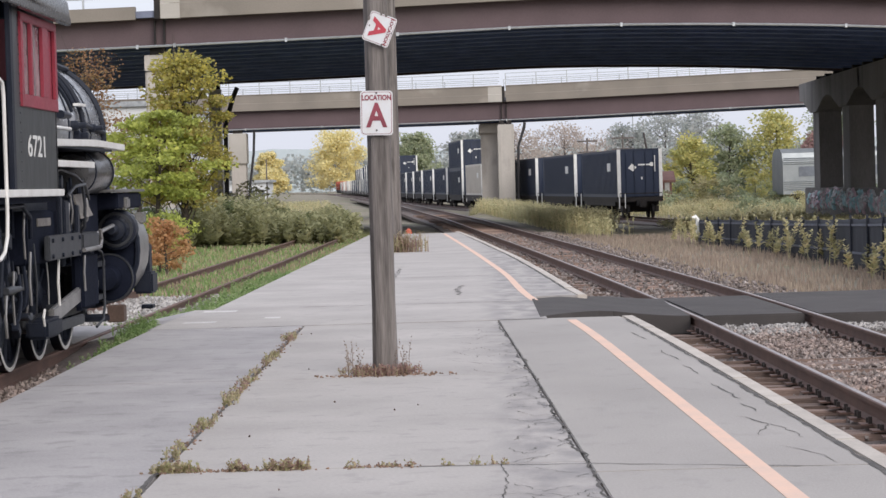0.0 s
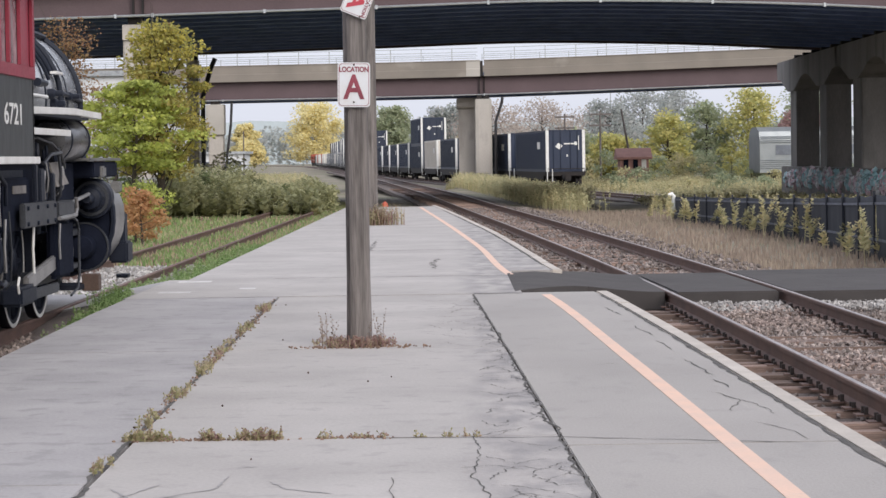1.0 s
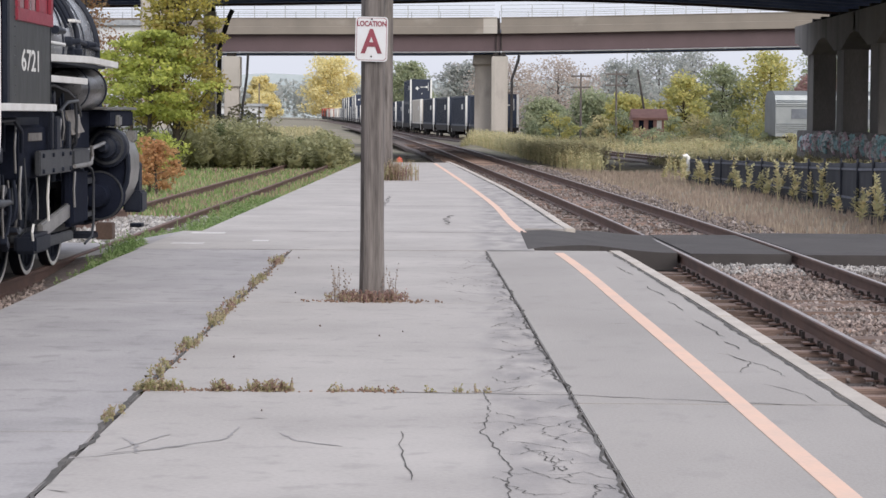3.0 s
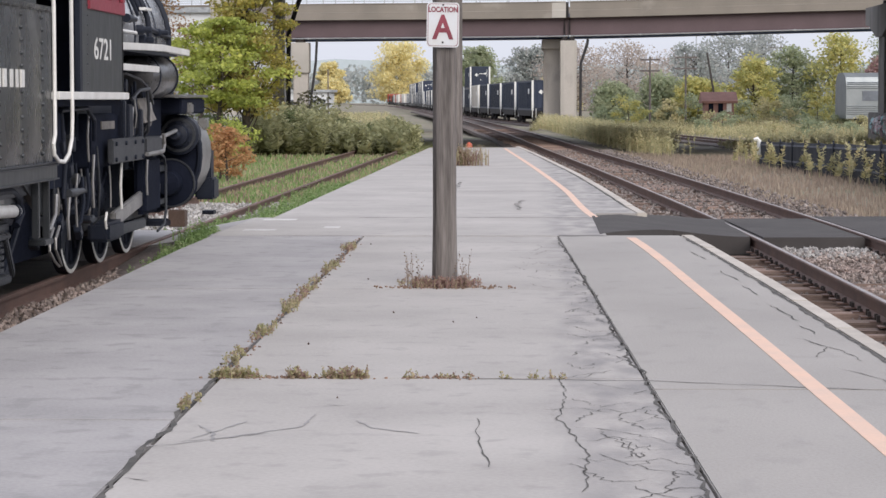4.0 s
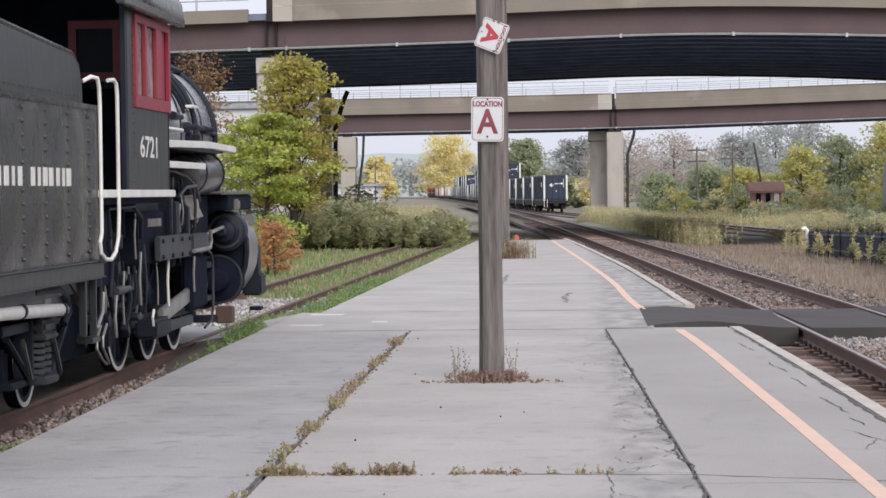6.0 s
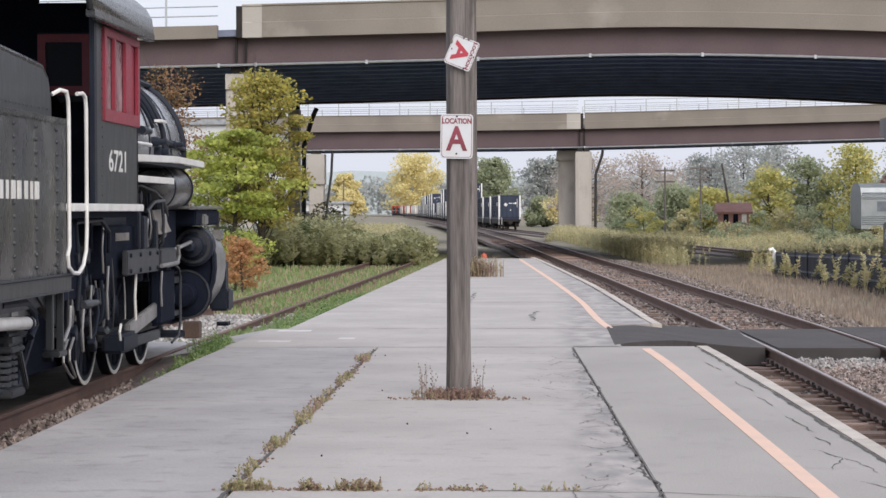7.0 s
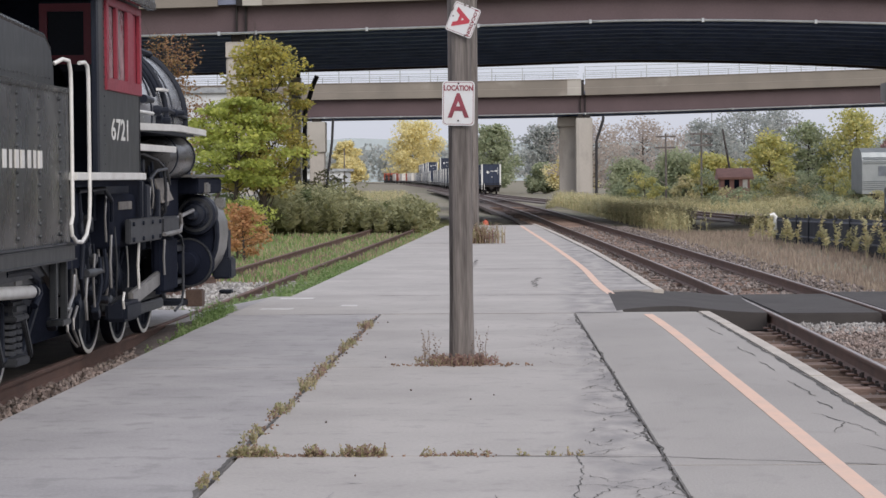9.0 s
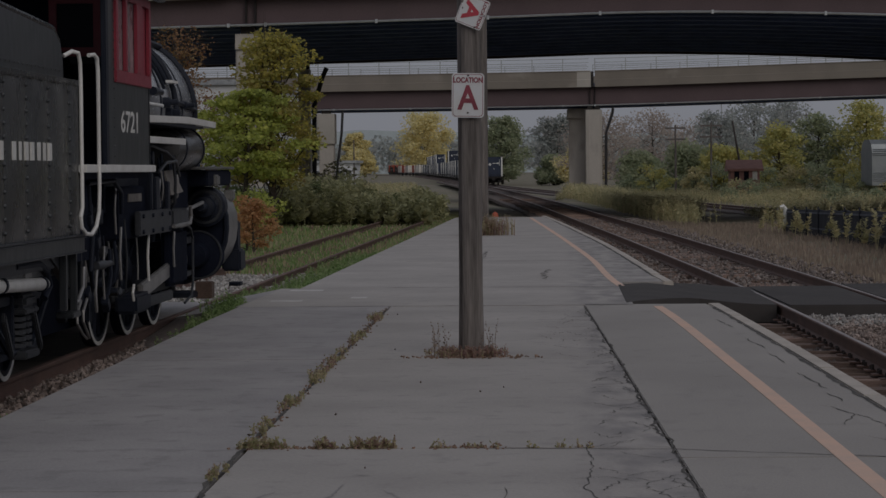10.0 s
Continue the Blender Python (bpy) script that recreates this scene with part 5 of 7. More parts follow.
        part("lubricator", Soup().box(sx * 1.2, sx * 1.36, 30.7, 31.0, 1.62, 1.76).box(sx * 1.28, sx * 1.4, 31.9, 32.15, 1.42, 1.56), M_JACKET, e, bevel=0.02)
        # hung plates and brackets ahead of the cab
        part("link_bracket", Soup().box(sx * 1.32, sx * 1.38, 24.95, 26.95, 1.15, 1.4), M_GREASE, e, "bolted grey bracket plate", bevel=0.012)
        for y in (25.1, 25.7, 26.3, 26.8):
            for z in (1.19, 1.35):
                part("bolt_head", Soup().lathe([(0, 0.026), (sx * 0.02, 0.024), (sx * 0.024, 0)], (sx * 1.38, y, z), "x", 6), M_BLACK, e)
        part("hanging_box", Soup().box(sx * 1.0, sx * 1.27, 24.3, 26.0, 1.12, 1.66), M_INSIDE, e, bevel=0.02)
        part("maker_plate", Soup().box(sx * 1.272, sx * 1.284, 24.85, 25.6, 1.5, 1.58), M_TAN, e, "small tan plate")
        part("crosshead_box", Soup().box(sx * 1.12, sx * 1.3, 27.6, 28.75, 1.2, 1.38), M_GREASE, e, bevel=0.02)
        part("box_lip", Soup().tube([(sx * 1.31, 27.55, 1.19), (sx * 1.31, 28.75, 1.2), (sx * 1.31, 28.85, 1.28), (sx * 1.31, 28.8, 1.4)], 0.024, 6), M_ROD, e, smooth=True)
        part("splash_plate", Soup().add([(sx * 1.3, 27.5, 1.54), (sx * 1.3, 28.35, 1.57), (sx * 1.22, 28.15, 1.82), (sx * 1.22, 27.5, 1.81), (sx * 1.28, 27.5, 1.54), (sx * 1.28, 28.35, 1.57), (sx * 1.2, 28.15, 1.82), (sx * 1.2, 27.5, 1.81)], [(0, 1, 2, 3), (7, 6, 5, 4), (0, 4, 5, 1), (1, 5, 6, 2), (2, 6, 7, 3), (3, 7, 4, 0)]), M_TAN, e, "dusty tan sheet")
        part("upper_back", Soup().box(sx * 0.8, sx * 1.1, 25.2, 30.0, 1.2, 1.8), M_INSIDE, e)
        for y0, y1, z0, z1 in ((26.2, 26.45, 1.38, 1.75), (27.0, 27.15, 1.3, 1.7), (25.9, 26.0, 1.4, 1.8)):
            part("combination_lever", Soup().box(sx * 1.3, sx * 1.34, y0, y1, z0, z1), M_BLACK, e, bevel=0.012)
        # side panel with a bright bent pipe round it
        part("dark_panel", Soup().box(sx * 1.1, sx * 1.24, 27.9, 29.0, 0.5, 1.15), M_INSIDE, e, bevel=0.04)
        part("sand_pipe", Soup().tube([(sx * 1.3, 27.95, 1.17), (sx * 1.3, 28.6, 1.18), (sx * 1.3, 28.88, 1.13), (sx * 1.3, 29.02, 1.02), (sx * 1.3, 29.0, 0.5), (sx * 1.3, 28.85, 0.35), (sx * 1.26, 28.6, 0.28)], 0.016, 8), M_GREASE, e, "dull steel bent pipe", smooth=True)
        for y, z0, z1, r, m_ in ((25.83, 0.66, 1.16, 0.015, M_TRIM), (24.2, 0.74, 1.26, 0.014, M_ROD), (23.95, 1.2, 1.68, 0.012, M_ROD), (27.55, 0.74, 1.13, 0.014, M_ROD), (24.9, 0.5, 0.66, 0.014, M_TRIM), (26.6, 1.42, 1.72, 0.014, M_ROD), (26.1, 1.42, 1.78, 0.014, M_GREASE), (23.3, 0.6, 1.1, 0.012, M_ROD), (22.9, 0.5, 0.9, 0.016, M_ROD)):
            part("drain_rod", Soup().tube([(sx * 1.31, y, z0), (sx * 1.31, y - 0.05, (z0 + z1) / 2), (sx * 1.31, y + 0.03, z1)], r, 6), m_, e, smooth=True)
        # guides, rods and wheels
        part("guide_bar", Soup().box(sx * 0.9, sx * 1.05, 28.4, 30.8, 0.92, 0.99).box(sx * 0.9, sx * 1.05, 28.4, 30.8, 0.52, 0.58), M_GREASE, e)
        part("crosshead", Soup().box(sx * 0.88, sx * 1.2, 28.7, 29.15, 0.6, 0.92), M_GREASE, e, bevel=0.03)
        part("main_rod", Soup().prism([(-0.03, -0.085), (0.03, -0.085), (0.03, 0.085), (-0.03, 0.085)], [(sx * 1.17, 26.1, 0.53), (sx * 1.17, 28.95, 0.77)]), M_ROD, e, "heavy bare steel main rod", bevel=0.015)
        part("rod_end", Soup().lathe([(0, 0.14), (sx * 0.07, 0.14), (sx * 0.09, 0.1), (sx * 0.09, 0)], (sx * 1.14, 28.95, 0.77), "x", 16), M_GREASE, e)
        part("side_rod", Soup().box(sx * 0.98, sx * 1.04, 25.4, 29.15, 0.44, 0.56), M_GREASE, e, bevel=0.012)
        part("crank_web", Soup().box(sx * 1.05, sx * 1.28, 25.25, 26.15, 0.34, 0.54), M_BLACK, e, bevel=0.03)
        part("rod_strap", Soup().box(sx * 1.18, sx * 1.24, 26.15, 27.9, 0.36, 0.47), M_GREASE, e, bevel=0.015)
        for y in (25.55, 27.28, 29.02):
            part("crank_pin", Soup().lathe([(0, 0.11), (sx * 0.14, 0.11), (sx * 0.16, 0.08), (sx * 0.16, 0)], (sx * 0.92, y, 0.5), "x", 16), M_GREASE, e)
            wheel_parts(e, sx * (GAUGE / 2 + 0.02), y, 0.72, sx, 15)
        part("frame_plate", Soup().box(sx * 0.52, sx * 0.6, 24.0, 32.2, 0.55, 1.35), M_BLACK, e)
        for y in (24.6, 26.4, 28.15):
            part("brake_hanger", Soup().box(sx * 0.8, sx * 0.92, y - 0.08, y + 0.08, 0.3, 1.2), M_BLACK, e, bevel=0.02)
        # pipes below the cab
        part("injector", Soup().lathe([(22.9, 0), (22.9, 0.035), (22.95, 0.042), (23.3, 0.042), (23.33, 0.03), (23.6, 0.03), (23.6, 0)], (sx * 1.31, 0, 0.93), "y", 14), M_GREASE, e, smooth=True)
        part("cab_pipe", Soup().tube([(sx * 1.32, 22.5, 1.7), (sx * 1.36, 23.6, 1.72), (sx * 1.36, 24.0, 1.6), (sx * 1.34, 24.1, 1.4)], 0.022, 8), M_BLACK, e, smooth=True)
        part("cab_pipe", Soup().tube([(sx * 1.3, 22.6, 1.75), (sx * 1.32, 22.7, 1.2), (sx * 1.32, 22.6, 0.9), (sx * 1.28, 22.9, 0.7)], 0.022, 8), M_BLACK, e, smooth=True)
        part("hose", Soup().tube([(sx * 1.36, 22.05, 0.95), (sx * 1.37, 21.95, 0.78), (sx * 1.37, 21.7, 0.66), (sx * 1.36, 21.5, 0.68)], 0.018, 8), M_ROD, e, "pale hose", smooth=True)
        for dy in (0.0, 0.28):
            part("hose", Soup().tube([(sx * 1.35, 21.95 + dy, 0.66), (sx * 1.36, 21.72 + dy, 0.56), (sx * 1.36, 21.7 + dy, 0.47), (sx * 1.36, 21.95 + dy * 0.8, 0.36), (sx * 1.35, 22.2 + dy * 0.4, 0.3)], 0.013, 6), M_ROD, e, "thin grey hose", smooth=True)
        part("end_step", Soup().box(sx * 1.2, sx * 1.45, 32.2, 32.7, 0.5, 0.78).box(sx * 1.25, sx * 1.45, 32.3, 32.6, 0.3, 0.35), M_BLACK, e, bevel=0.03)
        part("wood_block", Soup().box(sx * 1.22, sx * 1.42, 29.7, 29.95, 0.27, 0.47), M_BLOCK, e, bevel=0.01)
        part("brake_beam", Soup().box(sx * 0.9, sx * 1.25, 29.3, 30.0, 0.3, 0.36), M_BLACK, e)
    rnd = random.Random(77)
    for k in range(30):
        y = rnd.uniform(22.0, 24.6) if k % 2 else rnd.uniform(26.8, 28.4)
        x = rnd.uniform(1.12, 1.3)
        z0, z1 = (rnd.uniform(0.45, 0.9), rnd.uniform(1.0, 1.6)) if k % 2 else (rnd.uniform(1.35, 1.5), rnd.uniform(1.6, 2.0))
        dy = rnd.uniform(-0.12, 0.12)
        part("pipe", Soup().tube([(x, y, z1), (x + 0.02, y + dy * 0.3, (z0 + z1) / 2), (x, y + dy, z0 + 0.06), (x - 0.06, y + dy * 1.6, z0)], rnd.choice([0.01, 0.014, 0.02]), 6), (M_BLACK, M_GREASE, M_BLACK, M_ROD, M_BLACK)[k % 5], e, smooth=True)
    for k in range(36):
        y, z, x = rnd.uniform(21.9, 24.4), rnd.uniform(0.5, 1.6), rnd.uniform(1.08, 1.3)
        a, b, c = rnd.uniform(0.02, 0.05), rnd.uniform(0.03, 0.1), rnd.uniform(0.025, 0.08)
        part("fitting", Soup().box(x - a, x + a, y - b, y + b, z - c, z + c, Matrix.Translation((0, y, z)) @ pose(0, 0, 0, rnd.uniform(-40, 40), 0, 0) @ Matrix.Translation((0, -y, -z))), (M_BLACK, M_GREASE, M_BLACK)[k % 3], e, bevel=0.008)
    # pumps and pipes between the running boards
    part("under_board_pipe", Soup().tube([(1.28, 25.2, 2.0), (1.3, 26.2, 2.08), (1.3, 27.2, 2.02), (1.3, 27.9, 1.9), (1.28, 28.2, 1.75)], 0.015, 8), M_GREASE, e, smooth=True)
    part("under_board_pipe", Soup().tube([(1.3, 26.6, 1.8), (1.32, 27.0, 1.9), (1.32, 27.7, 1.92), (1.3, 28.0, 1.82)], 0.02, 8), M_GREASE, e, smooth=True)
    part("round_valve", Soup().lathe([(-0.1, 0), (-0.1, 0.13), (0.04, 0.13), (0.06, 0.08), (0.1, 0.07), (0.1, 0)], (1.2, 26.3, 1.95), "x", 18), M_BLACK, e, smooth=True)
    part("firebox", Soup().box(-0.72, 0.72, 24.2, 28.2, 0.9, 2.0), M_BLACK, e)
    part("ash_pan", Soup().box(-1.15, 1.15, 24.2, 26.2, 1.4, 1.78).box(-0.6, 0.6, 23.0, 26.5, 0.5, 0.95), M_BLACK, e)
    # added block that stops light passing through between the wheels
    part("light_block", Soup().box(-0.62, 0.62, 23.6, 32.0, 0.22, 1.2), M_INSIDE, e)
    part("pilot_beam", Soup().box(-1.4, 1.4, 32.3, 32.6, 0.75, 1.15), M_BLACK, e, bevel=0.02)
    part("front_coupler", Soup().box(-0.15, 0.15, 32.6, 33.2, 0.75, 1.0), M_BLACK, e, bevel=0.04)
    for y in (25.55, 27.28, 29.02):
        part("axle", Soup().lathe([(-0.75, 0.09), (0.75, 0.09)], (0, y, 0.72), "x", 12), M_BLACK, e)
    return e


def build_tender():
    t = thing("tender", "riveted black coal tender with white lettering bars and grab rails", "tender", at=(-5.69, 0, TOP))
    W, F, B = 1.44, 21.5, 13.2
    prof = [(-W, 1.25), (W, 1.25), (W, 2.58), (-W, 2.58)]
    part("tank", Soup().add([(x, y, z) for y in (B, F) for x, z in prof], [(0, 1, 2, 3), (7, 6, 5, 4), (0, 4, 5, 1), (1, 5, 6, 2), (2, 6, 7, 3), (3, 7, 4, 0)]), M_CAB, t, bevel=0.03)
    # coal boards: inset, sloped up to a rounded front corner
    for sx in (-1, 1):
        line = [(F - 0.03, 2.58), (F - 0.05, 2.78), (F - 0.14, 2.93), (F - 0.4, 3.03), (F - 3.3, 3.14), (F - 3.9, 3.32), (B + 0.5, 3.36), (B + 0.5, 2.58)]
        k = len(line)
        x0, x1 = sx * 1.25, sx * 1.32
        part("coal_board", Soup().add([(x0, y, z) for y, z in line] + [(x1, y, z) for y, z in line], [tuple(range(k)), tuple(range(2 * k - 1, k - 1, -1))] + [(i, (i + 1) % k, k + (i + 1) % k, k + i) for i in range(k)]), M_CAB, t, bevel=0.015)
        part("board_lip", Soup().tube([(sx * 1.29, y, z + 0.01) for y, z in line[2:7]], 0.03, 8), M_ROOF, t, smooth=True)
        part("deck_lip", Soup().box(sx * W - 0.02, sx * W + 0.03, B, F + 0.02, 2.55, 2.60), M_ROOF, t, bevel=0.01)
        for y in (21.05, 20.2, 19.35, 18.55, 17.7, 16.85, 16.0, 15.1, 14.2):
            for z in np.arange(1.34, 2.52, 0.105):
                r = Soup()
                r.lathe([(0, 0.021), (sx * 0.014, 0.015), (sx * 0.018, 0)], (sx * (W + 0.003), y, z), "x", 6)
                part("rivet", r, M_CAB, t)
        bays = [F - 0.02, 21.05, 20.2, 19.35, 18.55, 17.7, 16.85, 16.0, 15.1, 14.2, B + 0.02]
        for y1, y0 in zip(bays, bays[1:]):
            pl = Soup()
            for i in range(9):
                u = i / 8
                bow = 0.002 + 0.02 * math.sin(math.pi * u) ** 0.8
                pl.v += [(sx * (W + 0.001), y0 + (y1 - y0) * u, 1.26), (sx * (W + bow), y0 + (y1 - y0) * u, 1.5), (sx * (W + bow), y0 + (y1 - y0) * u, 2.3), (sx * (W + 0.001), y0 + (y1 - y0) * u, 2.55)]
            pl.f = [(4 * i + j, 4 * i + j + 1, 4 * i + j + 5, 4 * i + j + 4) for i in range(8) for j in range(3)]
            part("side_plate", pl, M_PLATE, t, smooth=True)
        r = Soup()
        for y in np.arange(B + 0.2, F - 0.2, 0.16):
            r.lathe([(0, 0.012), (sx * 0.008, 0.009), (sx * 0.01, 0)], (sx * 1.325, y, 2.68), "x", 5)
        tagged(part("rivet_strip", r, M_CAB, t), kind="stuff")
        # railway name: one plain white bar a letter
        y = 20.29
        for count in (7, 4, 3):
            for k in range(count):
                y -= 0.225
                if y > 13.6:
                    part("lettering_bar", Soup().box(sx * W, sx * (W + 0.024), y + 0.055, y + 0.055 + (0.115, 0.095, 0.125, 0.105)[k % 4], 1.9, 2.045), M_TRIM, t)
            y -= 0.2
        part("frame_rail", Soup().box(sx * 1.3, sx * 1.47, B, F + 0.05, 1.1, 1.25).box(sx * 1.15, sx * 1.3, B, F, 0.92, 1.1), M_CAB, t, bevel=0.015)
        part("white_pipe", Soup().tube([(sx * 1.18, 18.1, 0.95), (sx * 1.3, 18.2, 0.95), (sx * 1.3, 20.6, 0.87), (sx * 1.22, 20.7, 0.87)], [0.04, 0.055, 0.055, 0.04], 14), M_TRIM, t, "white lagged pipe", smooth=True)
        for y in (19.0, 20.5):
            part("pipe_clip", Soup().lathe([(y - 0.03, 0.057), (y - 0.03, 0.066), (y + 0.03, 0.066), (y + 0.03, 0.057)], (sx * 1.3, 0, 0.93 if y < 20 else 0.873), "y", 14), M_BLACK, t)
        part("curved_bracket", Soup().tube([(sx * 1.32, 19.4, 1.06), (sx * 1.32, 20.3, 1.05), (sx * 1.32, 20.62, 0.98), (sx * 1.32, 20.72, 0.85), (sx * 1.3, 20.6, 0.75)], 0.035, 8), M_BLACK, t, smooth=True)
        for z in (1.255, 1.235, 1.115):
            part("frame_lip", Soup().box(sx * 1.44, sx * 1.485, B, F + 0.06, z - 0.006, z + 0.006), M_GREASE, t)
        part("lower_beam", Soup().box(sx * 1.28, sx * 1.34, B, F - 0.2, 0.99, 1.09), M_GREASE, t, bevel=0.008)
        part("marking_plate", Soup().box(sx * 1.3, sx * 1.312, 19.85, 20.1, 0.95, 1.07), M_JACKET, t)
        part("front_step", Soup().box(sx * 1.3, sx * 1.45, 21.1, 21.45, 0.55, 0.6).box(sx * 1.36, sx * 1.42, 21.4, 21.45, 0.58, 1.25).box(sx * 1.36, sx * 1.42, 20.95, 21.02, 0.62, 1.12), M_CAB, t, bevel=0.008)
        part("rib_bracket", Soup().add([(sx * 1.3, 21.4, 1.1), (sx * 1.3, 20.6, 1.1), (sx * 1.3, 21.4, 0.8), (sx * 1.36, 21.4, 1.1), (sx * 1.36, 20.6, 1.1), (sx * 1.36, 21.4, 0.8)], [(0, 1, 2), (5, 4, 3), (0, 3, 4, 1), (1, 4, 5, 2), (2, 5, 3, 0)]), M_CAB, t)
        # grab rails: two uprights joined in a loop below
        part("grab_rail", Soup().tube([(sx * 1.44, 20.88, 2.79), (sx * 1.5, 20.94, 2.83), (sx * 1.535, 21.03, 2.82), (sx * 1.54, 21.08, 2.74), (sx * 1.54, 21.10, 2.6), (sx * 1.54, 21.10, 1.5), (sx * 1.54, 21.02, 1.42), (sx * 1.54, 21.06, 1.33), (sx * 1.54, 21.25, 1.27), (sx * 1.54, 21.5, 1.26), (sx * 1.54, 21.72, 1.32), (sx * 1.54, 21.86, 1.45), (sx * 1.54, 21.9, 1.65), (sx * 1.54, 21.9, 2.7), (sx * 1.54, 21.86, 2.81), (sx * 1.53, 21.78, 2.84), (sx * 1.5, 21.68, 2.83)], 0.018, 10), M_TRIM, t, "white grab rail looped below", smooth=True)
        # bogies
        for yc in (20.35, 15.2):
            bg = part("bogie", Soup().box(sx * 1.02, sx * 1.14, yc - 1.25, yc + 1.25, 0.72, 0.80).box(sx * 1.02, sx * 1.14, yc - 0.95, yc + 0.95, 0.28, 0.34).box(sx * 1.0, sx * 1.16, yc - 0.32, yc - 0.24, 0.3, 0.8).box(sx * 1.0, sx * 1.16, yc + 0.24, yc + 0.32, 0.3, 0.8), M_BLACK, t, bevel=0.01)
            for dy in (-0.85, 0.85):
                wheel_parts(t, sx * (GAUGE / 2 + 0.02), yc + dy, 0.44, sx, 8)
                part("axle_box", Soup().box(sx * 0.9, sx * 1.06, yc + dy - 0.13, yc + dy + 0.13, 0.3, 0.6), M_INSIDE, bg, bevel=0.03)
            for dy in (-0.12, 0.12):
                for q in range(5):
                    part("spring", Soup().lathe([(-0.018, 0.06), (-0.018, 0.085), (0.018, 0.085), (0.018, 0.06), (-0.018, 0.06)], (sx * 1.14, yc + dy, 0.38 + 0.055 * q), "z", 12), M_GREASE, bg)
            for z0, z1 in ((0.27, 0.34), (0.64, 0.69)):
                part("spring_seat", Soup().box(sx * 1.02, sx * 1.26, yc - 0.25, yc + 0.25, z0, z1), M_GREASE, bg, bevel=0.012)
            part("slotted_cap", Soup().box(sx * 1.06, sx * 1.25, yc - 0.22, yc + 0.22, 0.69, 0.8), M_GREASE, bg, bevel=0.03)
            for q in (-1, 1):
                part("swing_link", Soup().prism([(-0.02, -0.045), (0.02, -0.045), (0.02, 0.045), (-0.02, 0.045)], [(sx * 1.24, yc - 1.0 + 0.25 * (q + 1) * 2.2, 0.66), (sx * 1.24, yc - 0.72 + 0.25 * (q + 1) * 2.2, 0.34)]), M_GREASE, bg, bevel=0.01)
            part("bolster", Soup().box(sx * 0.3, sx * 1.2, yc - 0.2, yc + 0.2, 0.66, 0.84), M_BLACK, bg, bevel=0.02)
            part("brace", Soup().tube([(sx * 1.13, yc - 1.1, 0.7), (sx * 1.15, yc - 0.4, 0.33), (sx * 1.15, yc + 0.4, 0.33), (sx * 1.13, yc + 1.1, 0.7)], 0.03, 6), M_BLACK, bg)
    part("coal_floor", Soup().box(-1.3, 1.3, B + 0.4, F - 0.2, 2.5, 2.7), M_INSIDE, t)
    # dark block added to fill the dark vestibule between tender and cab
    part("vestibule_fill", Soup().box(-1.3, 1.3, 21.3, 22.7, 1.0, 1.75), M_INSIDE, t)
    # centre sill, broadened and extended downwards to block light under the tender
    part("sill_light_block", Soup().box(-1.1, 1.1, B, 22.4, 0.86, 1.24).box(-0.6, 0.6, B, 22.6, 0.2, 0.86), M_INSIDE, t)
    part("brake_cylinder", Soup().lathe([(17.3, 0.0), (17.3, 0.17), (18.2, 0.17), (18.25, 0)], (1.0, 0, 0.72), "y", 16), M_BLACK, t, smooth=True)


# ---- plants ----
L_AUTUMN = leafy("maple_leaves_turning", (0.24, 0.17, 0.07), (0.4, 0.32, 0.08), (0.33, 0.33, 0.085), (0.52, 0.44, 0.085), (0.58, 0.5, 0.1))
L_LIME = leafy("yellow_green_leaves", (0.22, 0.25, 0.06), (0.4, 0.45, 0.09), (0.6, 0.6, 0.12))
L_BROWN = leafy("rusty_leaves", (0.24, 0.13, 0.07), (0.34, 0.2, 0.085), (0.27, 0.22, 0.09))
L_ORANGE = leafy("orange_shrub_leaves", (0.4, 0.2, 0.08), (0.52, 0.29, 0.11), (0.44, 0.32, 0.13))
L_GREEN = leafy("green_leaves", (0.12, 0.155, 0.06), (0.19, 0.225, 0.085), (0.27, 0.285, 0.11))
L_OLIVE = leafy("olive_thicket_leaves", (0.25, 0.26, 0.12), (0.39, 0.39, 0.18), (0.54, 0.5, 0.24))
L_YELLOW = leafy("yellow_poplar_leaves", (0.72, 0.63, 0.25), (0.86, 0.77, 0.36), (0.64, 0.6, 0.28))
# next two: distance haze mixed into the leaf colours
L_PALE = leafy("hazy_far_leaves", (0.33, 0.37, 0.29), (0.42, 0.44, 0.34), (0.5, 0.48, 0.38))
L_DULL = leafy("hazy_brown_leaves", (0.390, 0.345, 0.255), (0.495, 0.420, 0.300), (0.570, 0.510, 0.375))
L_DRY = leafy("dry_grass", (0.26, 0.2, 0.135), (0.36, 0.285, 0.185), (0.47, 0.385, 0.24))
L_GRASS = leafy("green_grass_blades", (0.14, 0.22, 0.06), (0.24, 0.34, 0.1), (0.4, 0.42, 0.2))
L_TUFT = leafy("withered_tufts", (0.38, 0.23, 0.17), (0.3, 0.2, 0.14), (0.5, 0.42, 0.22), (0.3, 0.3, 0.11), (0.55, 0.46, 0.28))
# next four: foliage colours lifted and paled to stand for haze
L_FAR_GREEN = leafy("hazed_green_leaves", (0.25, 0.3, 0.16), (0.37, 0.41, 0.21), (0.5, 0.5, 0.28))
L_FAR_LIME = leafy("hazed_yellowing_leaves", (0.37, 0.39, 0.14), (0.54, 0.52, 0.17), (0.7, 0.6, 0.19))
L_FAR_RUST = leafy("hazed_rusty_leaves", (0.32, 0.21, 0.16), (0.42, 0.26, 0.2), (0.37, 0.29, 0.2))
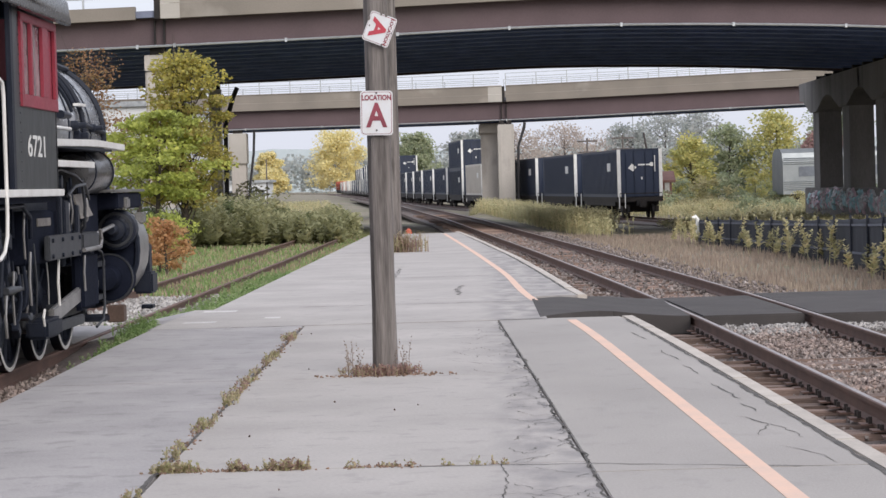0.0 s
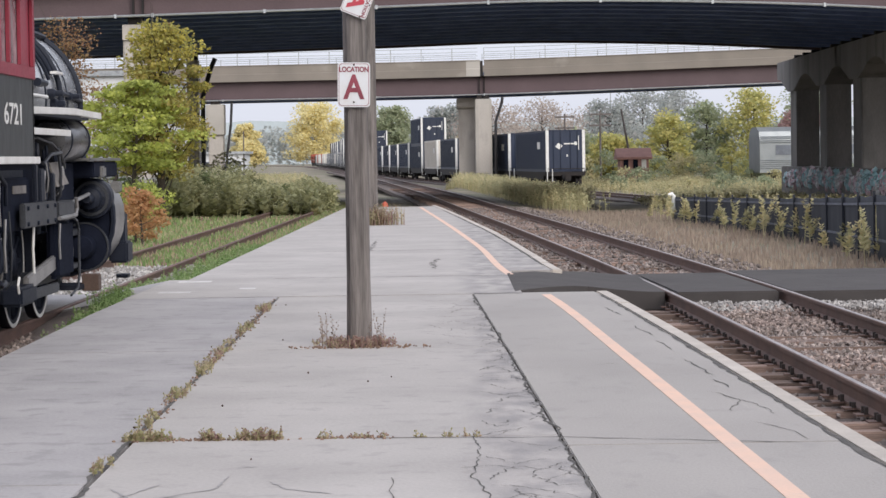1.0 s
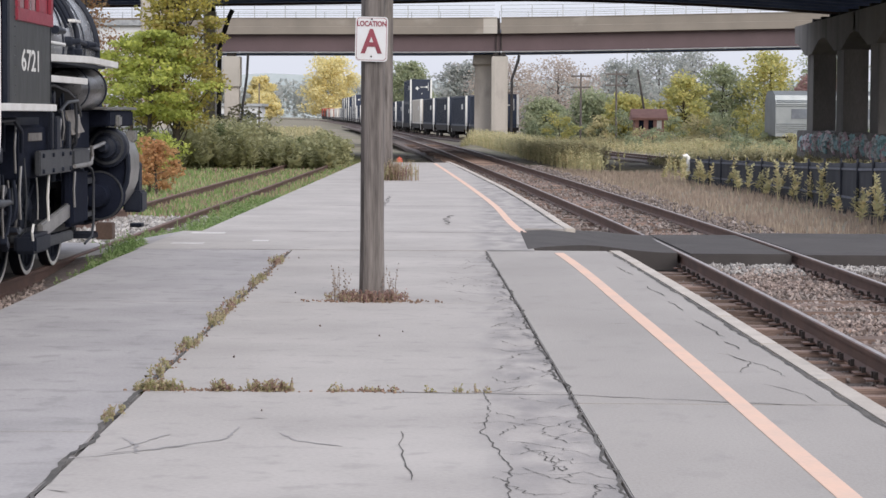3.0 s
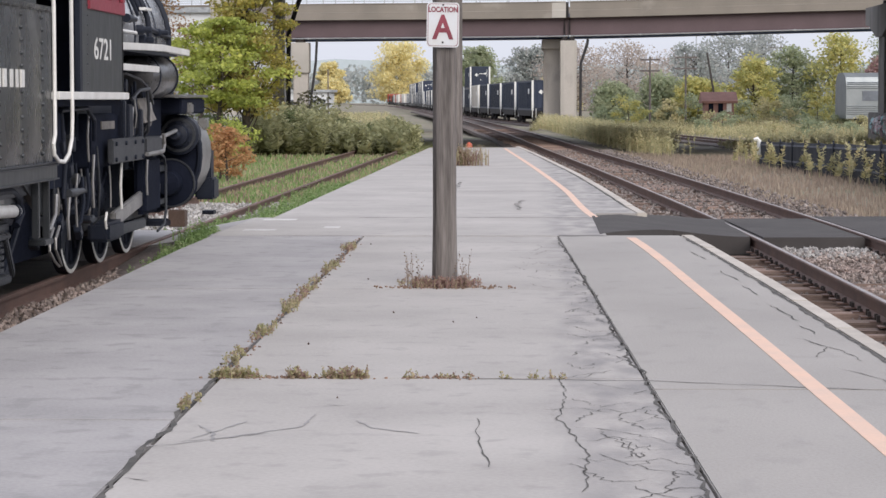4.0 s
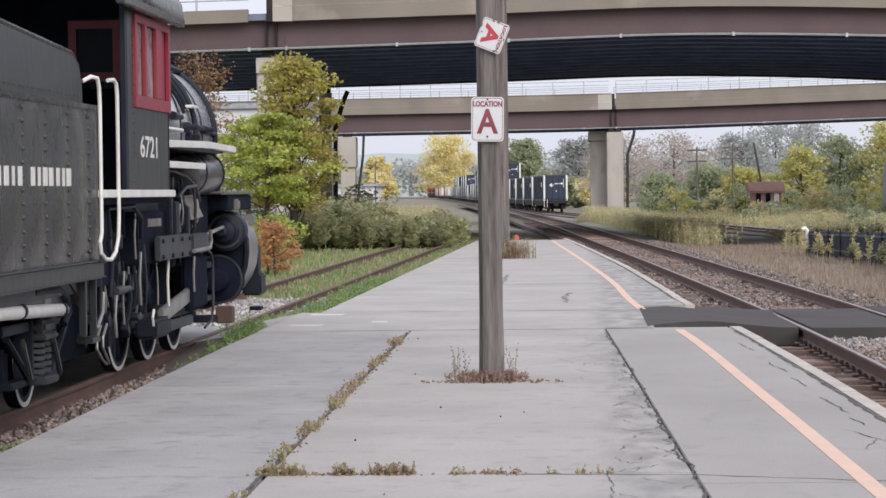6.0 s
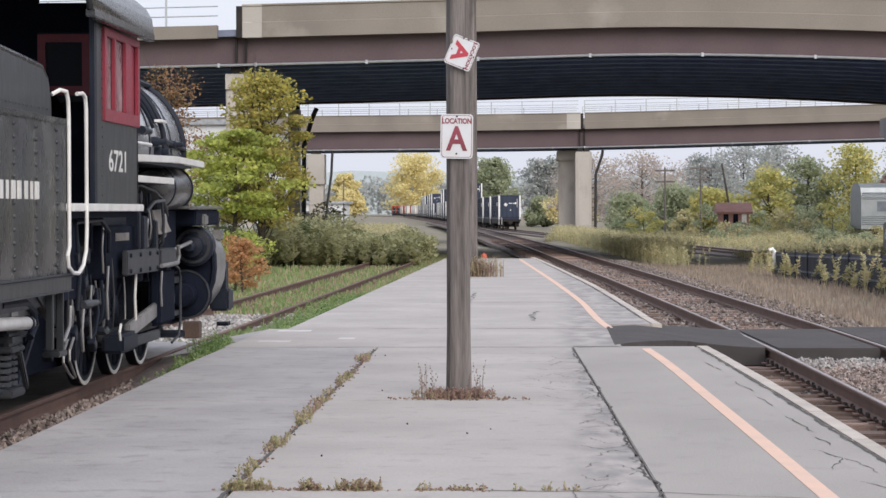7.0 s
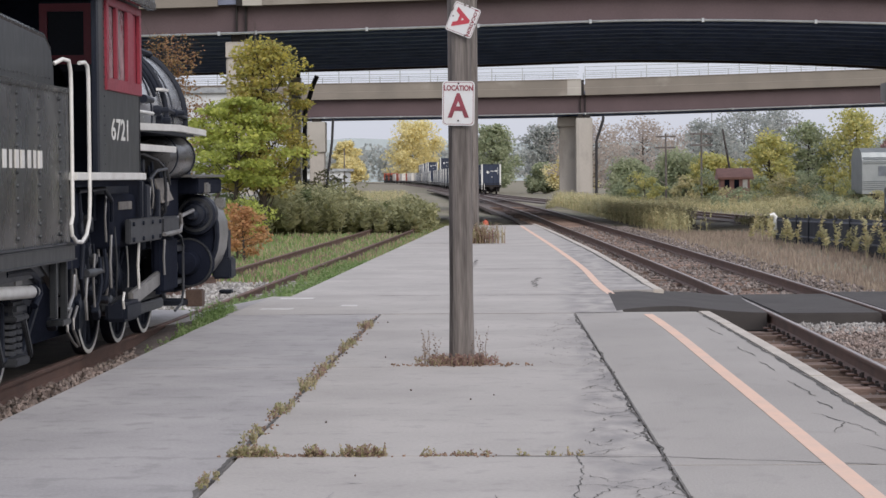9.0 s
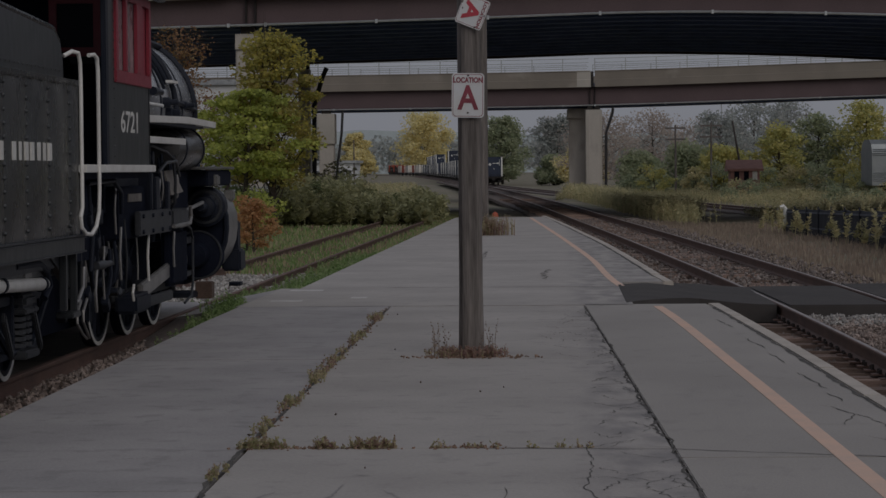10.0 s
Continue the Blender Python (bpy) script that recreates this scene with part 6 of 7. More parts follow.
L_FIELD = leafy("hazed_dry_weeds", (0.36, 0.35, 0.17), (0.54, 0.5, 0.23), (0.72, 0.6, 0.3))
M_LITTER = mat("leaf_litter_brown", (0.26, 0.17, 0.12), 0.95, (0.15, 0.1, 0.075), 6, 40, island=0.4)
M_BARK = mat("bark", (0.075, 0.06, 0.05), 0.95, (0.04, 0.032, 0.028), 5, 30, bump=0.8)


def leaves(s, rnd, centre, spread, count, size, droop=0.0):
    """Small folded leaves scattered about a centre."""
    for _ in range(count):
        g = Vector((rnd.gauss(0, 1), rnd.gauss(0, 1), rnd.gauss(0, 1))).normalized() * rnd.random() ** 0.55
        p = centre + Vector((g.x * spread[0], g.y * spread[1], g.z * spread[2]))
        a = Vector((rnd.uniform(-1, 1), rnd.uniform(-1, 1), rnd.uniform(-0.6, 0.6) - droop)).normalized()
        b = a.orthogonal().normalized()
        b = (b * math.cos(rnd.uniform(0, 6.3)) + a.cross(b) * math.sin(rnd.uniform(0, 6.3))).normalized()
        q = size * rnd.uniform(0.6, 1.3)
        s.add([p - a * q * 0.6, p + b * q * 0.35, p + a * q * 0.6, p - b * q * 0.35], [(0, 1, 2, 3)])


def tree(label, x, y, height, width, m, seed, clumps=26, per=110, leaf=0.16, low=0.25, trunk=0.16, lean=0.0, name="tree", bare=0, flat=0.6):
    """Tapered trunk, limbs to every clump, and a crown of leaf clumps with gaps."""
    rnd = random.Random(seed)
    g = thing(name, label, "tree" if name == "tree" else "shrub")
    g.location = (x, y, ground_z(x, y) - 0.05)
    top = Vector((lean * height, 0, height * 0.86))
    stem = Soup().tube([(0, 0, 0), (lean * height * 0.3, 0, height * 0.3), (lean * height * 0.6 + 0.1 * width * rnd.uniform(-1, 1) * 0.3, 0, height * 0.6), tuple(top)], [trunk * 1.25, trunk, trunk * 0.6, trunk * 0.15], 8)
    crown = Soup()
    for k in range(clumps):
        u = (k + 0.5) / clumps
        z = low + (1 - low) * (u * 0.93 + 0.04)
        shape = math.sin(math.pi * min(0.97, 0.16 + 0.80 * (z - low) / (1 - low))) ** 0.7
        a = k * 2.4 + rnd.uniform(-0.5, 0.5)
        r = width / 2 * shape * rnd.uniform(0.25, 0.95)
        c = Vector((r * math.cos(a) + lean * height * z, r * math.sin(a), height * z))
        sp = width * 0.2 * rnd.uniform(0.7, 1.3)
        leaves(crown, rnd, c, (sp, sp, sp * flat), per, leaf)
        z0 = height * max(0.12, z - 0.18)
        base = Vector((lean * z0, 0, z0))
        stem.tube([tuple(base), tuple((base + c) / 2 + Vector((0, 0, -0.03 * height))), tuple(c)], [trunk * 0.32, trunk * 0.2, trunk * 0.06], 5)
    for k in range(bare):
        a = rnd.uniform(0, 6.3)
        p = Vector((0.1 * width * math.cos(a), 0.1 * width * math.sin(a), height * rnd.uniform(0.6, 0.85)))
        q = p + Vector((rnd.uniform(-0.22, 0.22) * width, rnd.uniform(-0.2, 0.2) * width, height * rnd.uniform(0.12, 0.28)))
        stem.tube([tuple(p), tuple((p + q) / 2 + Vector((0.05, 0, 0))), tuple(q)], [trunk * 0.2, trunk * 0.14, trunk * 0.05], 4)
    part("trunk", stem, M_BARK, g, smooth=True)
    part("crown", crown, m, g)
    return g


def blades(name, label, where, count, height, m, seed, plume=0.0, width=0.012, category="weeds", dense=9):
    """Thin bent blades or stalks in clumps; plume: size of the leafy head."""
    rnd = random.Random(seed)
    s = Soup()
    for _ in range(count):
        x, y, z = where(rnd)
        h = height * rnd.uniform(0.35, 1.0) ** 0.8 * 1.3
        a = rnd.uniform(0, 6.3)
        d = Vector((math.cos(a), math.sin(a), 0))
        n = Vector((-d.y, d.x, 0))
        p = Vector((x, y, z))
        bend = h * rnd.uniform(0.05, 0.35)
        mid, tip = p + Vector((0, 0, h * 0.6)) + d * bend * 0.3, p + Vector((0, 0, h)) + d * bend
        w = width * rnd.uniform(0.7, 1.5)
        s.add([p - n * w, p + n * w, mid + n * w * 0.8, tip, mid - n * w * 0.8], [(0, 1, 2, 4), (4, 2, 3)])
        if plume:
            for q in range(dense):
                u = 0.3 + 0.7 * q / (dense - 1)
                c = p + Vector((0, 0, h * u)) + d * bend * u * u
                b = rnd.uniform(0, 6.3)
                o = Vector((math.cos(b), math.sin(b), rnd.uniform(-0.1, 0.9))) * plume * (1.25 - u * 0.75)
                t2 = Vector((-o.y, o.x, 0.02)) * 0.35
                s.add([c, c + o * 0.5 + t2, c + o, c + o * 0.5 - t2], [(0, 1, 2, 3)])
    ob = part(name, s, m)
    return tagged(ob, label, category, kind="stuff")


def build_plants():
    # near: weeds in the joints and round the poles
    def joint(r):
        k = r.random()
        if k < 0.5:
            x = r.choice([-1.9, -1.84, -1.78, -1.72, -1.45, -1.42, -1.24, -1.2, -1.16, -1.08]) + r.gauss(0, 0.035)
            if r.random() < 0.16:
                x = r.choice([-0.78, -0.74, -0.56, -0.5, -0.42, -0.22, -0.05, 0.08]) + r.gauss(0, 0.025)
                return x, 14.42 + r.gauss(0, 0.02), -0.03 - 0.02 * r.random()
            return x, 14.42 + r.gauss(0, 0.025), -0.01 - 0.03 * r.random()
        y = r.choice([13.15, 15.2, 15.7, 16.9, 17.3, 18.9, 19.3, 19.7, 20.4, 21.0, 21.9, 23.2, 24.0, 24.4, 26.6, 26.9, 27.2]) + r.gauss(0, 0.13)
        return SEAM_L(y) + r.gauss(0, 0.03), y, -0.02 * r.random()

    blades("joint_weeds", "low yellow and brown weeds growing in the slab joints", joint, 430, 0.065, L_TUFT, 21, 0.026, 0.004)

    def pole_foot(r):
        a, d = r.uniform(0, 6.3), abs(r.gauss(0.17, 0.08))
        return -0.87 + d * math.cos(a) * 1.15, 21.5 + d * math.sin(a) * 0.8, 0.0

    blades("pole_weeds", "dry brown weeds round the foot of the pole", pole_foot, 230, 0.075, L_TUFT, 22, 0.024, 0.004)

    def pole_tall(r):
        return -0.9 + r.choice([-1, 1]) * r.uniform(0.14, 0.27), 21.5 + r.uniform(-0.15, 0.2), 0.0

    blades("pole_weeds", "thin dead stalks beside the pole", pole_tall, 16, 0.24, L_DRY, 23, 0.025, 0.003)

    def pole2_foot(r):
        a, d = r.uniform(0, 6.3), abs(r.gauss(0.3, 0.2))
        return -1.93 + d * math.cos(a), 61.2 + d * math.sin(a), 0.0

    blades("pole_weeds", "weeds round the foot of the second pole", pole2_foot, 260, 0.4, L_TUFT, 24, 0.06, 0.01)

    def foot_litter(r):
        return -0.87 + r.gauss(0, 0.25), 21.42 + r.gauss(0, 0.07), 0.004

    stones("leaf_litter", "brown leaf litter at the foot of the pole", foot_litter, 200, 0.016, M_LITTER, 41)

    def joint_litter(r):
        if r.random() < 0.35:
            return r.choice([-1.8, -1.6, -1.45, -1.2, -0.75, -0.5]) + r.gauss(0, 0.08), 14.42 + r.gauss(0, 0.035), 0.002
        y = r.uniform(14.5, 29)
        return SEAM_L(y) + r.gauss(0, 0.03), y, 0.002

    stones("leaf_litter", "brown leaf litter lying in the slab joints", joint_litter, 420, 0.014, M_LITTER, 43)

    def bits(r):
        return r.uniform(-2.4, -0.4), r.uniform(13, 29), 0.008

    stones("debris_bits", "small dark leaves and chips lying on the platform", bits, 12, 0.012, M_BLOCK, 42)

    # siding: green along the edge and lawn ahead
    def edge_green(r):
        y = r.choice([r.uniform(16.0, 18.6), r.uniform(26, 31), r.uniform(27, 30.5)])
        return -3.9 - 0.008 * (y - 16) - abs(r.gauss(0, 0.16)), y, -0.33 + max(0, (y - 27) * 0.065)

    blades("edge_grass", "green grass along the platform edge by the siding", edge_green, 1500, 0.13, L_GRASS, 25, 0.05, 0.008, "grass")

    def lawn(r):
        y = 36 + 60 * r.random() ** 1.3
        x = -3.8 - 9 * r.random() ** 1.4
        if y < 46 and x > -7.3:
            y += 12
        return x, y, ground_z(x, y) + 0.08

    blades("lawn_grass", "patchy green and straw grass over the siding", lawn, 14000, 0.11, L_GRASS, 26, 0.0, 0.02, "grass")
    blades("lawn_weeds", "straw-coloured grass among the green", lawn, 8500, 0.12, L_TUFT, 27, 0.0, 0.018, "grass")

    def lawn_near(r):
        y = r.choice([r.uniform(34.4, 37.5), r.uniform(39, 54)])
        return -3.72 - abs(r.gauss(0, 0.45)), y, -0.36

    blades("edge_grass", "bright green weeds beside the platform end of the siding", lawn_near, 2100, 0.2, L_GRASS, 28, 0.07, 0.012, "grass")
    tagged(part("lawn", strip(fixed(-24), fixed(-3.69), 34.4, 120, -0.6, -0.395, 6), M_LAWN), "rough lawn of grass and earth beside the siding", "grass", kind="structure")

    # right: dry grass, goldenrod
    def dry(r):
        y = 39 + 60 * r.random() ** 1.2
        x = RIGHT_RAIL(y) + 2.4 + 7 * r.random() ** 1.2
        return x, y, ground_z(x, y) - 0.05

    blades("dry_grass", "brown dry grass beside the track", dry, 15000, 0.17, L_DRY, 29, 0.0, 0.014, "grass")

    def golden(r):
        while True:
            y = r.uniform(92, 190)
            x = r.uniform(RIGHT_RAIL(y) + 4.4, TRAIN(y) - 2.6)
            if x < min(TRAIN(y) - 2.5, r.gauss(0.051, 0.004) * y):
                return x, y, ground_z(x, y) - 0.06

    blades("goldenrod", "tall yellow-green goldenrod between the tracks", golden, 4200, 0.85, L_FIELD, 30, 0.17, 0.016)

    def field(r):
        y = r.uniform(130, 235)
        x = TRAIN(y) + 2.6 + 26 * r.random()
        return x, y, ground_z(x, y) - 0.06

    blades("goldenrod", "goldenrod and dry weeds over the waste ground", field, 7000, 0.65, L_FIELD, 31, 0.2, 0.016)

    def fence_weeds(r):
        y = r.uniform(44, 86)
        x = FENCE(y) + r.choice([-0.35, -0.25, 0.6, 1.0, 1.5]) + r.gauss(0, 0.25)
        return x, y, ground_z(x, y) - 0.05

    blades("goldenrod", "goldenrod standing along the black fence", fence_weeds, 105, 0.85, L_FIELD, 32, 0.15, 0.012, dense=44)

    def low_field(r):
        y = r.uniform(60, 130)
        x = r.uniform(9.2, 26)
        return x, y, ground_z(x, y) - 0.05

    blades("goldenrod", "weeds behind the fence", low_field, 3800, 0.42, L_FIELD, 33, 0.18, 0.016)

    def far_left(r):
        y = r.uniform(112, 420)
        return r.uniform(-0.16 * y, min(-5.0, RIGHT_RAIL(y) - 5)), y, ground_z(-20, y) - 0.06

    blades("rough_grass", "pale rough grass and weeds on the waste ground beyond the thicket", far_left, 5200, 0.6, L_FIELD, 36, 0.28, 0.02)

    # trees and shrubs: left
    tree("maple turning from green to yellow beside the bridge", -10.0, 85, 6.9, 3.6, L_AUTUMN, 51, 50, 240, 0.13, 0.22, 0.12, bare=26, flat=0.4)
    tree("lime-green lower boughs of a young maple", -10.75, 83.5, 4.9, 4.2, L_LIME, 52, 24, 290, 0.135, 0.38, 0.08, flat=0.24)
    tree("rusty brown tree behind the locomotive", -15.0, 96, 7.6, 4.0, L_BROWN, 53, 28, 150, 0.11, 0.3, 0.12, bare=8)
    tree("thin brown tree beside the white building", -13.2, 97, 5.2, 2.6, L_BROWN, 54, 18, 120, 0.1, 0.3, 0.1)
    tree("small orange-red shrub on the lawn", -7.55, 60, 1.45, 1.4, L_ORANGE, 55, 18, 110, 0.08, 0.25, 0.03, name="shrub")
    tree("orange shrub with bare stems", -7.9, 61.5, 1.2, 1.2, L_ORANGE, 56, 12, 100, 0.08, 0.2, 0.03, name="shrub")
    tree("bright green low bush", -9.6, 76, 1.5, 2.0, L_LIME, 57, 14, 90, 0.11, 0.2, 0.03, name="shrub")
    tree("green bush by the wire fence", -11.5, 88, 1.6, 2.6, L_GREEN, 58, 14, 90, 0.13, 0.1, 0.03, name="shrub")
    rnd = random.Random(60)
    for k in range(16):
        x = -10.3 + 5.3 * (k / 15) + rnd.uniform(-0.3, 0.2)
        tree("olive-green shrub in the thicket at the platform's end", x, 88 + 9 * rnd.random(), rnd.uniform(1.3, 1.9) * (0.72 if x > -8.2 else 1), rnd.uniform(1.5, 2.3), L_OLIVE if k % 4 else L_GREEN, 61 + k, 12, 120, 0.13, 0.05, 0.03, name="shrub")
    def thicket(r):
        x = r.choice([-10.2, -9.7, -9.1, -8.3, -7.9]) + r.gauss(0, 0.25)
        return x, r.uniform(86.5, 98), -0.5

    def low_thicket(r):
        x = r.uniform(-10.6, -4.8)
        return x, r.uniform(86.5, 98), -0.5

    blades("thicket_shoots", "feathery olive shoots rising from the thicket", thicket, 260, 1.55, L_OLIVE, 34, 0.3, 0.012, "shrubs", 36)
    blades("thicket_shoots", "low olive shoots of the thicket at the platform's end", low_thicket, 620, 1.0, L_OLIVE, 35, 0.28, 0.012, "shrubs", 36)
    for k in range(7):
        tree("olive shrub behind the thicket", -20 + 1.5 * k + rnd.uniform(-0.5, 0.5), 112 + 12 * rnd.random(), rnd.uniform(1.8, 2.6), 3.0, L_OLIVE, 90 + k, 10, 90, 0.16, 0.05, 0.03, name="shrub")
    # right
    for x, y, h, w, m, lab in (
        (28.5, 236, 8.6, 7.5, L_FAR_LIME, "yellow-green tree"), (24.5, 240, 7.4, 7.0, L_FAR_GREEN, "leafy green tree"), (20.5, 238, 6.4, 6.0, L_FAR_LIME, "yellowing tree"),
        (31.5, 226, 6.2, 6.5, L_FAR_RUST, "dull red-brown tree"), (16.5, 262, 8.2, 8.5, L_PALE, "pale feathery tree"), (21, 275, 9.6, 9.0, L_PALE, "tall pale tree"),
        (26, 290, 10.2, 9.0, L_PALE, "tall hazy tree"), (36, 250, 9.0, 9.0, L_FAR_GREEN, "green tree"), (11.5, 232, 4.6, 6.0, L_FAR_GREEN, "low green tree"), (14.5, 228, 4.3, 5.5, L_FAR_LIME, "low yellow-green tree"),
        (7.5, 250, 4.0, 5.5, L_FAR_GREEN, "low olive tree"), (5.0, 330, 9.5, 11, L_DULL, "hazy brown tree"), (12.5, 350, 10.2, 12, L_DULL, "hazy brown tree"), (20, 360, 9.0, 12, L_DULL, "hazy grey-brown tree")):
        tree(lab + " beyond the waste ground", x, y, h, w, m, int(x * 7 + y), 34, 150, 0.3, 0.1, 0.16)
    for k in range(16):
        x = 6 + 2.0 * k
        tree("bushy green and yellow undergrowth", x, 214 + 16 * rnd.random(), rnd.uniform(1.8, 3.2), 3.8, (L_FAR_GREEN, L_FAR_LIME, L_FAR_GREEN, L_FIELD)[k % 4], 120 + k, 10, 90, 0.24, 0.03, 0.04, name="shrub")
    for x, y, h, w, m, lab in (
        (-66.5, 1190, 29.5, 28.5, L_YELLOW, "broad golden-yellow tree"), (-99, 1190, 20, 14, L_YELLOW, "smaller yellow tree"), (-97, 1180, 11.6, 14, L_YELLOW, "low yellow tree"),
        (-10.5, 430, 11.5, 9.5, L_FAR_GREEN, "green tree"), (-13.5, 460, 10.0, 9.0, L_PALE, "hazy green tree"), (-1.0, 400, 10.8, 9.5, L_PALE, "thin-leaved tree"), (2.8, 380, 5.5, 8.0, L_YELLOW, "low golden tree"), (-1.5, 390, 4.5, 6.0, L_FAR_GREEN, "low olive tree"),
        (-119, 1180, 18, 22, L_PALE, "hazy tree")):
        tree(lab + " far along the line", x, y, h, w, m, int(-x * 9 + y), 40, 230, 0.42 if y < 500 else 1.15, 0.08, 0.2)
    for k in range(26):
        y = rnd.uniform(150, 210)
        x = TRAIN(y) + 5 + 24 * rnd.random()
        tree("scrubby olive bush on the waste ground", x, y, rnd.uniform(0.9, 1.7), rnd.uniform(1.8, 3.2), (L_FAR_GREEN, L_FIELD, L_FAR_GREEN)[k % 3], 300 + k, 8, 80, 0.16, 0.03, 0.03, name="shrub")
    # far woods, their haze carried by the leaf colour
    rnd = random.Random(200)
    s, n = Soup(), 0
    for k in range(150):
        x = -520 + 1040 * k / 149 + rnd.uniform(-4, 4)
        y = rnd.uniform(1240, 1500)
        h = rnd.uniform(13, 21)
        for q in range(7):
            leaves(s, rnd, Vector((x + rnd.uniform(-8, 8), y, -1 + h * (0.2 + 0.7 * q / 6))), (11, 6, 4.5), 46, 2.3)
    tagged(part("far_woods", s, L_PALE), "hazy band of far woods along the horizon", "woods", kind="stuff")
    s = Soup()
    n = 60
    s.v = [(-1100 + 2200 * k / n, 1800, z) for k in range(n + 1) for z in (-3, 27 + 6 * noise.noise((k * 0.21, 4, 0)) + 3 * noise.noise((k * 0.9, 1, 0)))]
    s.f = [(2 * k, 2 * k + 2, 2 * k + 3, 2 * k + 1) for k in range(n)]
    # distance haze is put into the hill's own colour, a pale blue-grey
    tagged(part("backdrop", s, mat("haze_painted_hill", (0.5, 0.56, 0.6), 1.0, (0.42, 0.48, 0.5), 0.02, 0.2, bump=0)), "hazy wooded hill far behind the railway", "hill", kind="structure")


# ---- fence, buildings, far things ----
FENCE = curve_x([(38, 7.7), (43, 7.95), (46.5, 8.05), (52, 8.2), (60, 8.1), (70, 7.6), (80, 7.05)])


def build_fence():
    f = thing("fabric_fence", "black fabric barrier fence on thin posts with grey straps", "fence")
    ys = [38.5 + 2.3 * k for k in range(19)]
    top = lambda y: float(np.interp(y, [40, 46.5, 52, 62, 80], [0.86, 0.82, 0.68, 0.5, 0.28]))
    for k, (a, b) in enumerate(zip(ys, ys[1:])):
        s = Soup()
        n, m = 8, 6
        for i in range(n + 1):
            y = a + (b - a) * i / n
            for j in range(m + 1):
                z0, z1 = ground_z(8, y) - 0.05, top(y) - 0.03 * math.sin(math.pi * i / n)
                s.v.append((FENCE(y) + 0.02 * math.sin(i * 2.1 + k) * math.sin(math.pi * j / m), y, z0 + (z1 - z0) * j / m))
        s.f = [(i * (m + 1) + j, i * (m + 1) + j + 1, (i + 1) * (m + 1) + j + 1, (i + 1) * (m + 1) + j) for i in range(n) for j in range(m)]
        ob = part("panel", s, M_FENCE, f, smooth=True)
        sol = ob.modifiers.new("thickness", "SOLIDIFY")
        sol.thickness = 0.012
    for y in ys:
        part("post", Soup().box(FENCE(y) - 0.06, FENCE(y) - 0.015, y - 0.03, y + 0.03, ground_z(8, y) - 0.2, top(y) + 0.07), M_FENCE, f)
    for q in (0.86, 0.3):
        part("strap", Soup().prism([(-0.035, -0.025), (-0.03, -0.025), (-0.03, 0.025), (-0.035, 0.025)], [(FENCE(y), y, ground_z(8, y) + (top(y) - ground_z(8, y)) * q) for y in np.arange(38.5, 80, 1.15)]), M_STRAP, f, "grey strap")
    tagged(part("pipe_marker", Soup().tube([(6.86, 79.5, 0.31), (6.96, 79.5, 0.36), (7.02, 79.5, 0.28), (7.02, 79.5, -0.25)], 0.07, 10), M_WHITE, smooth=True), "white bent pipe at the end of the fence", "pipe")


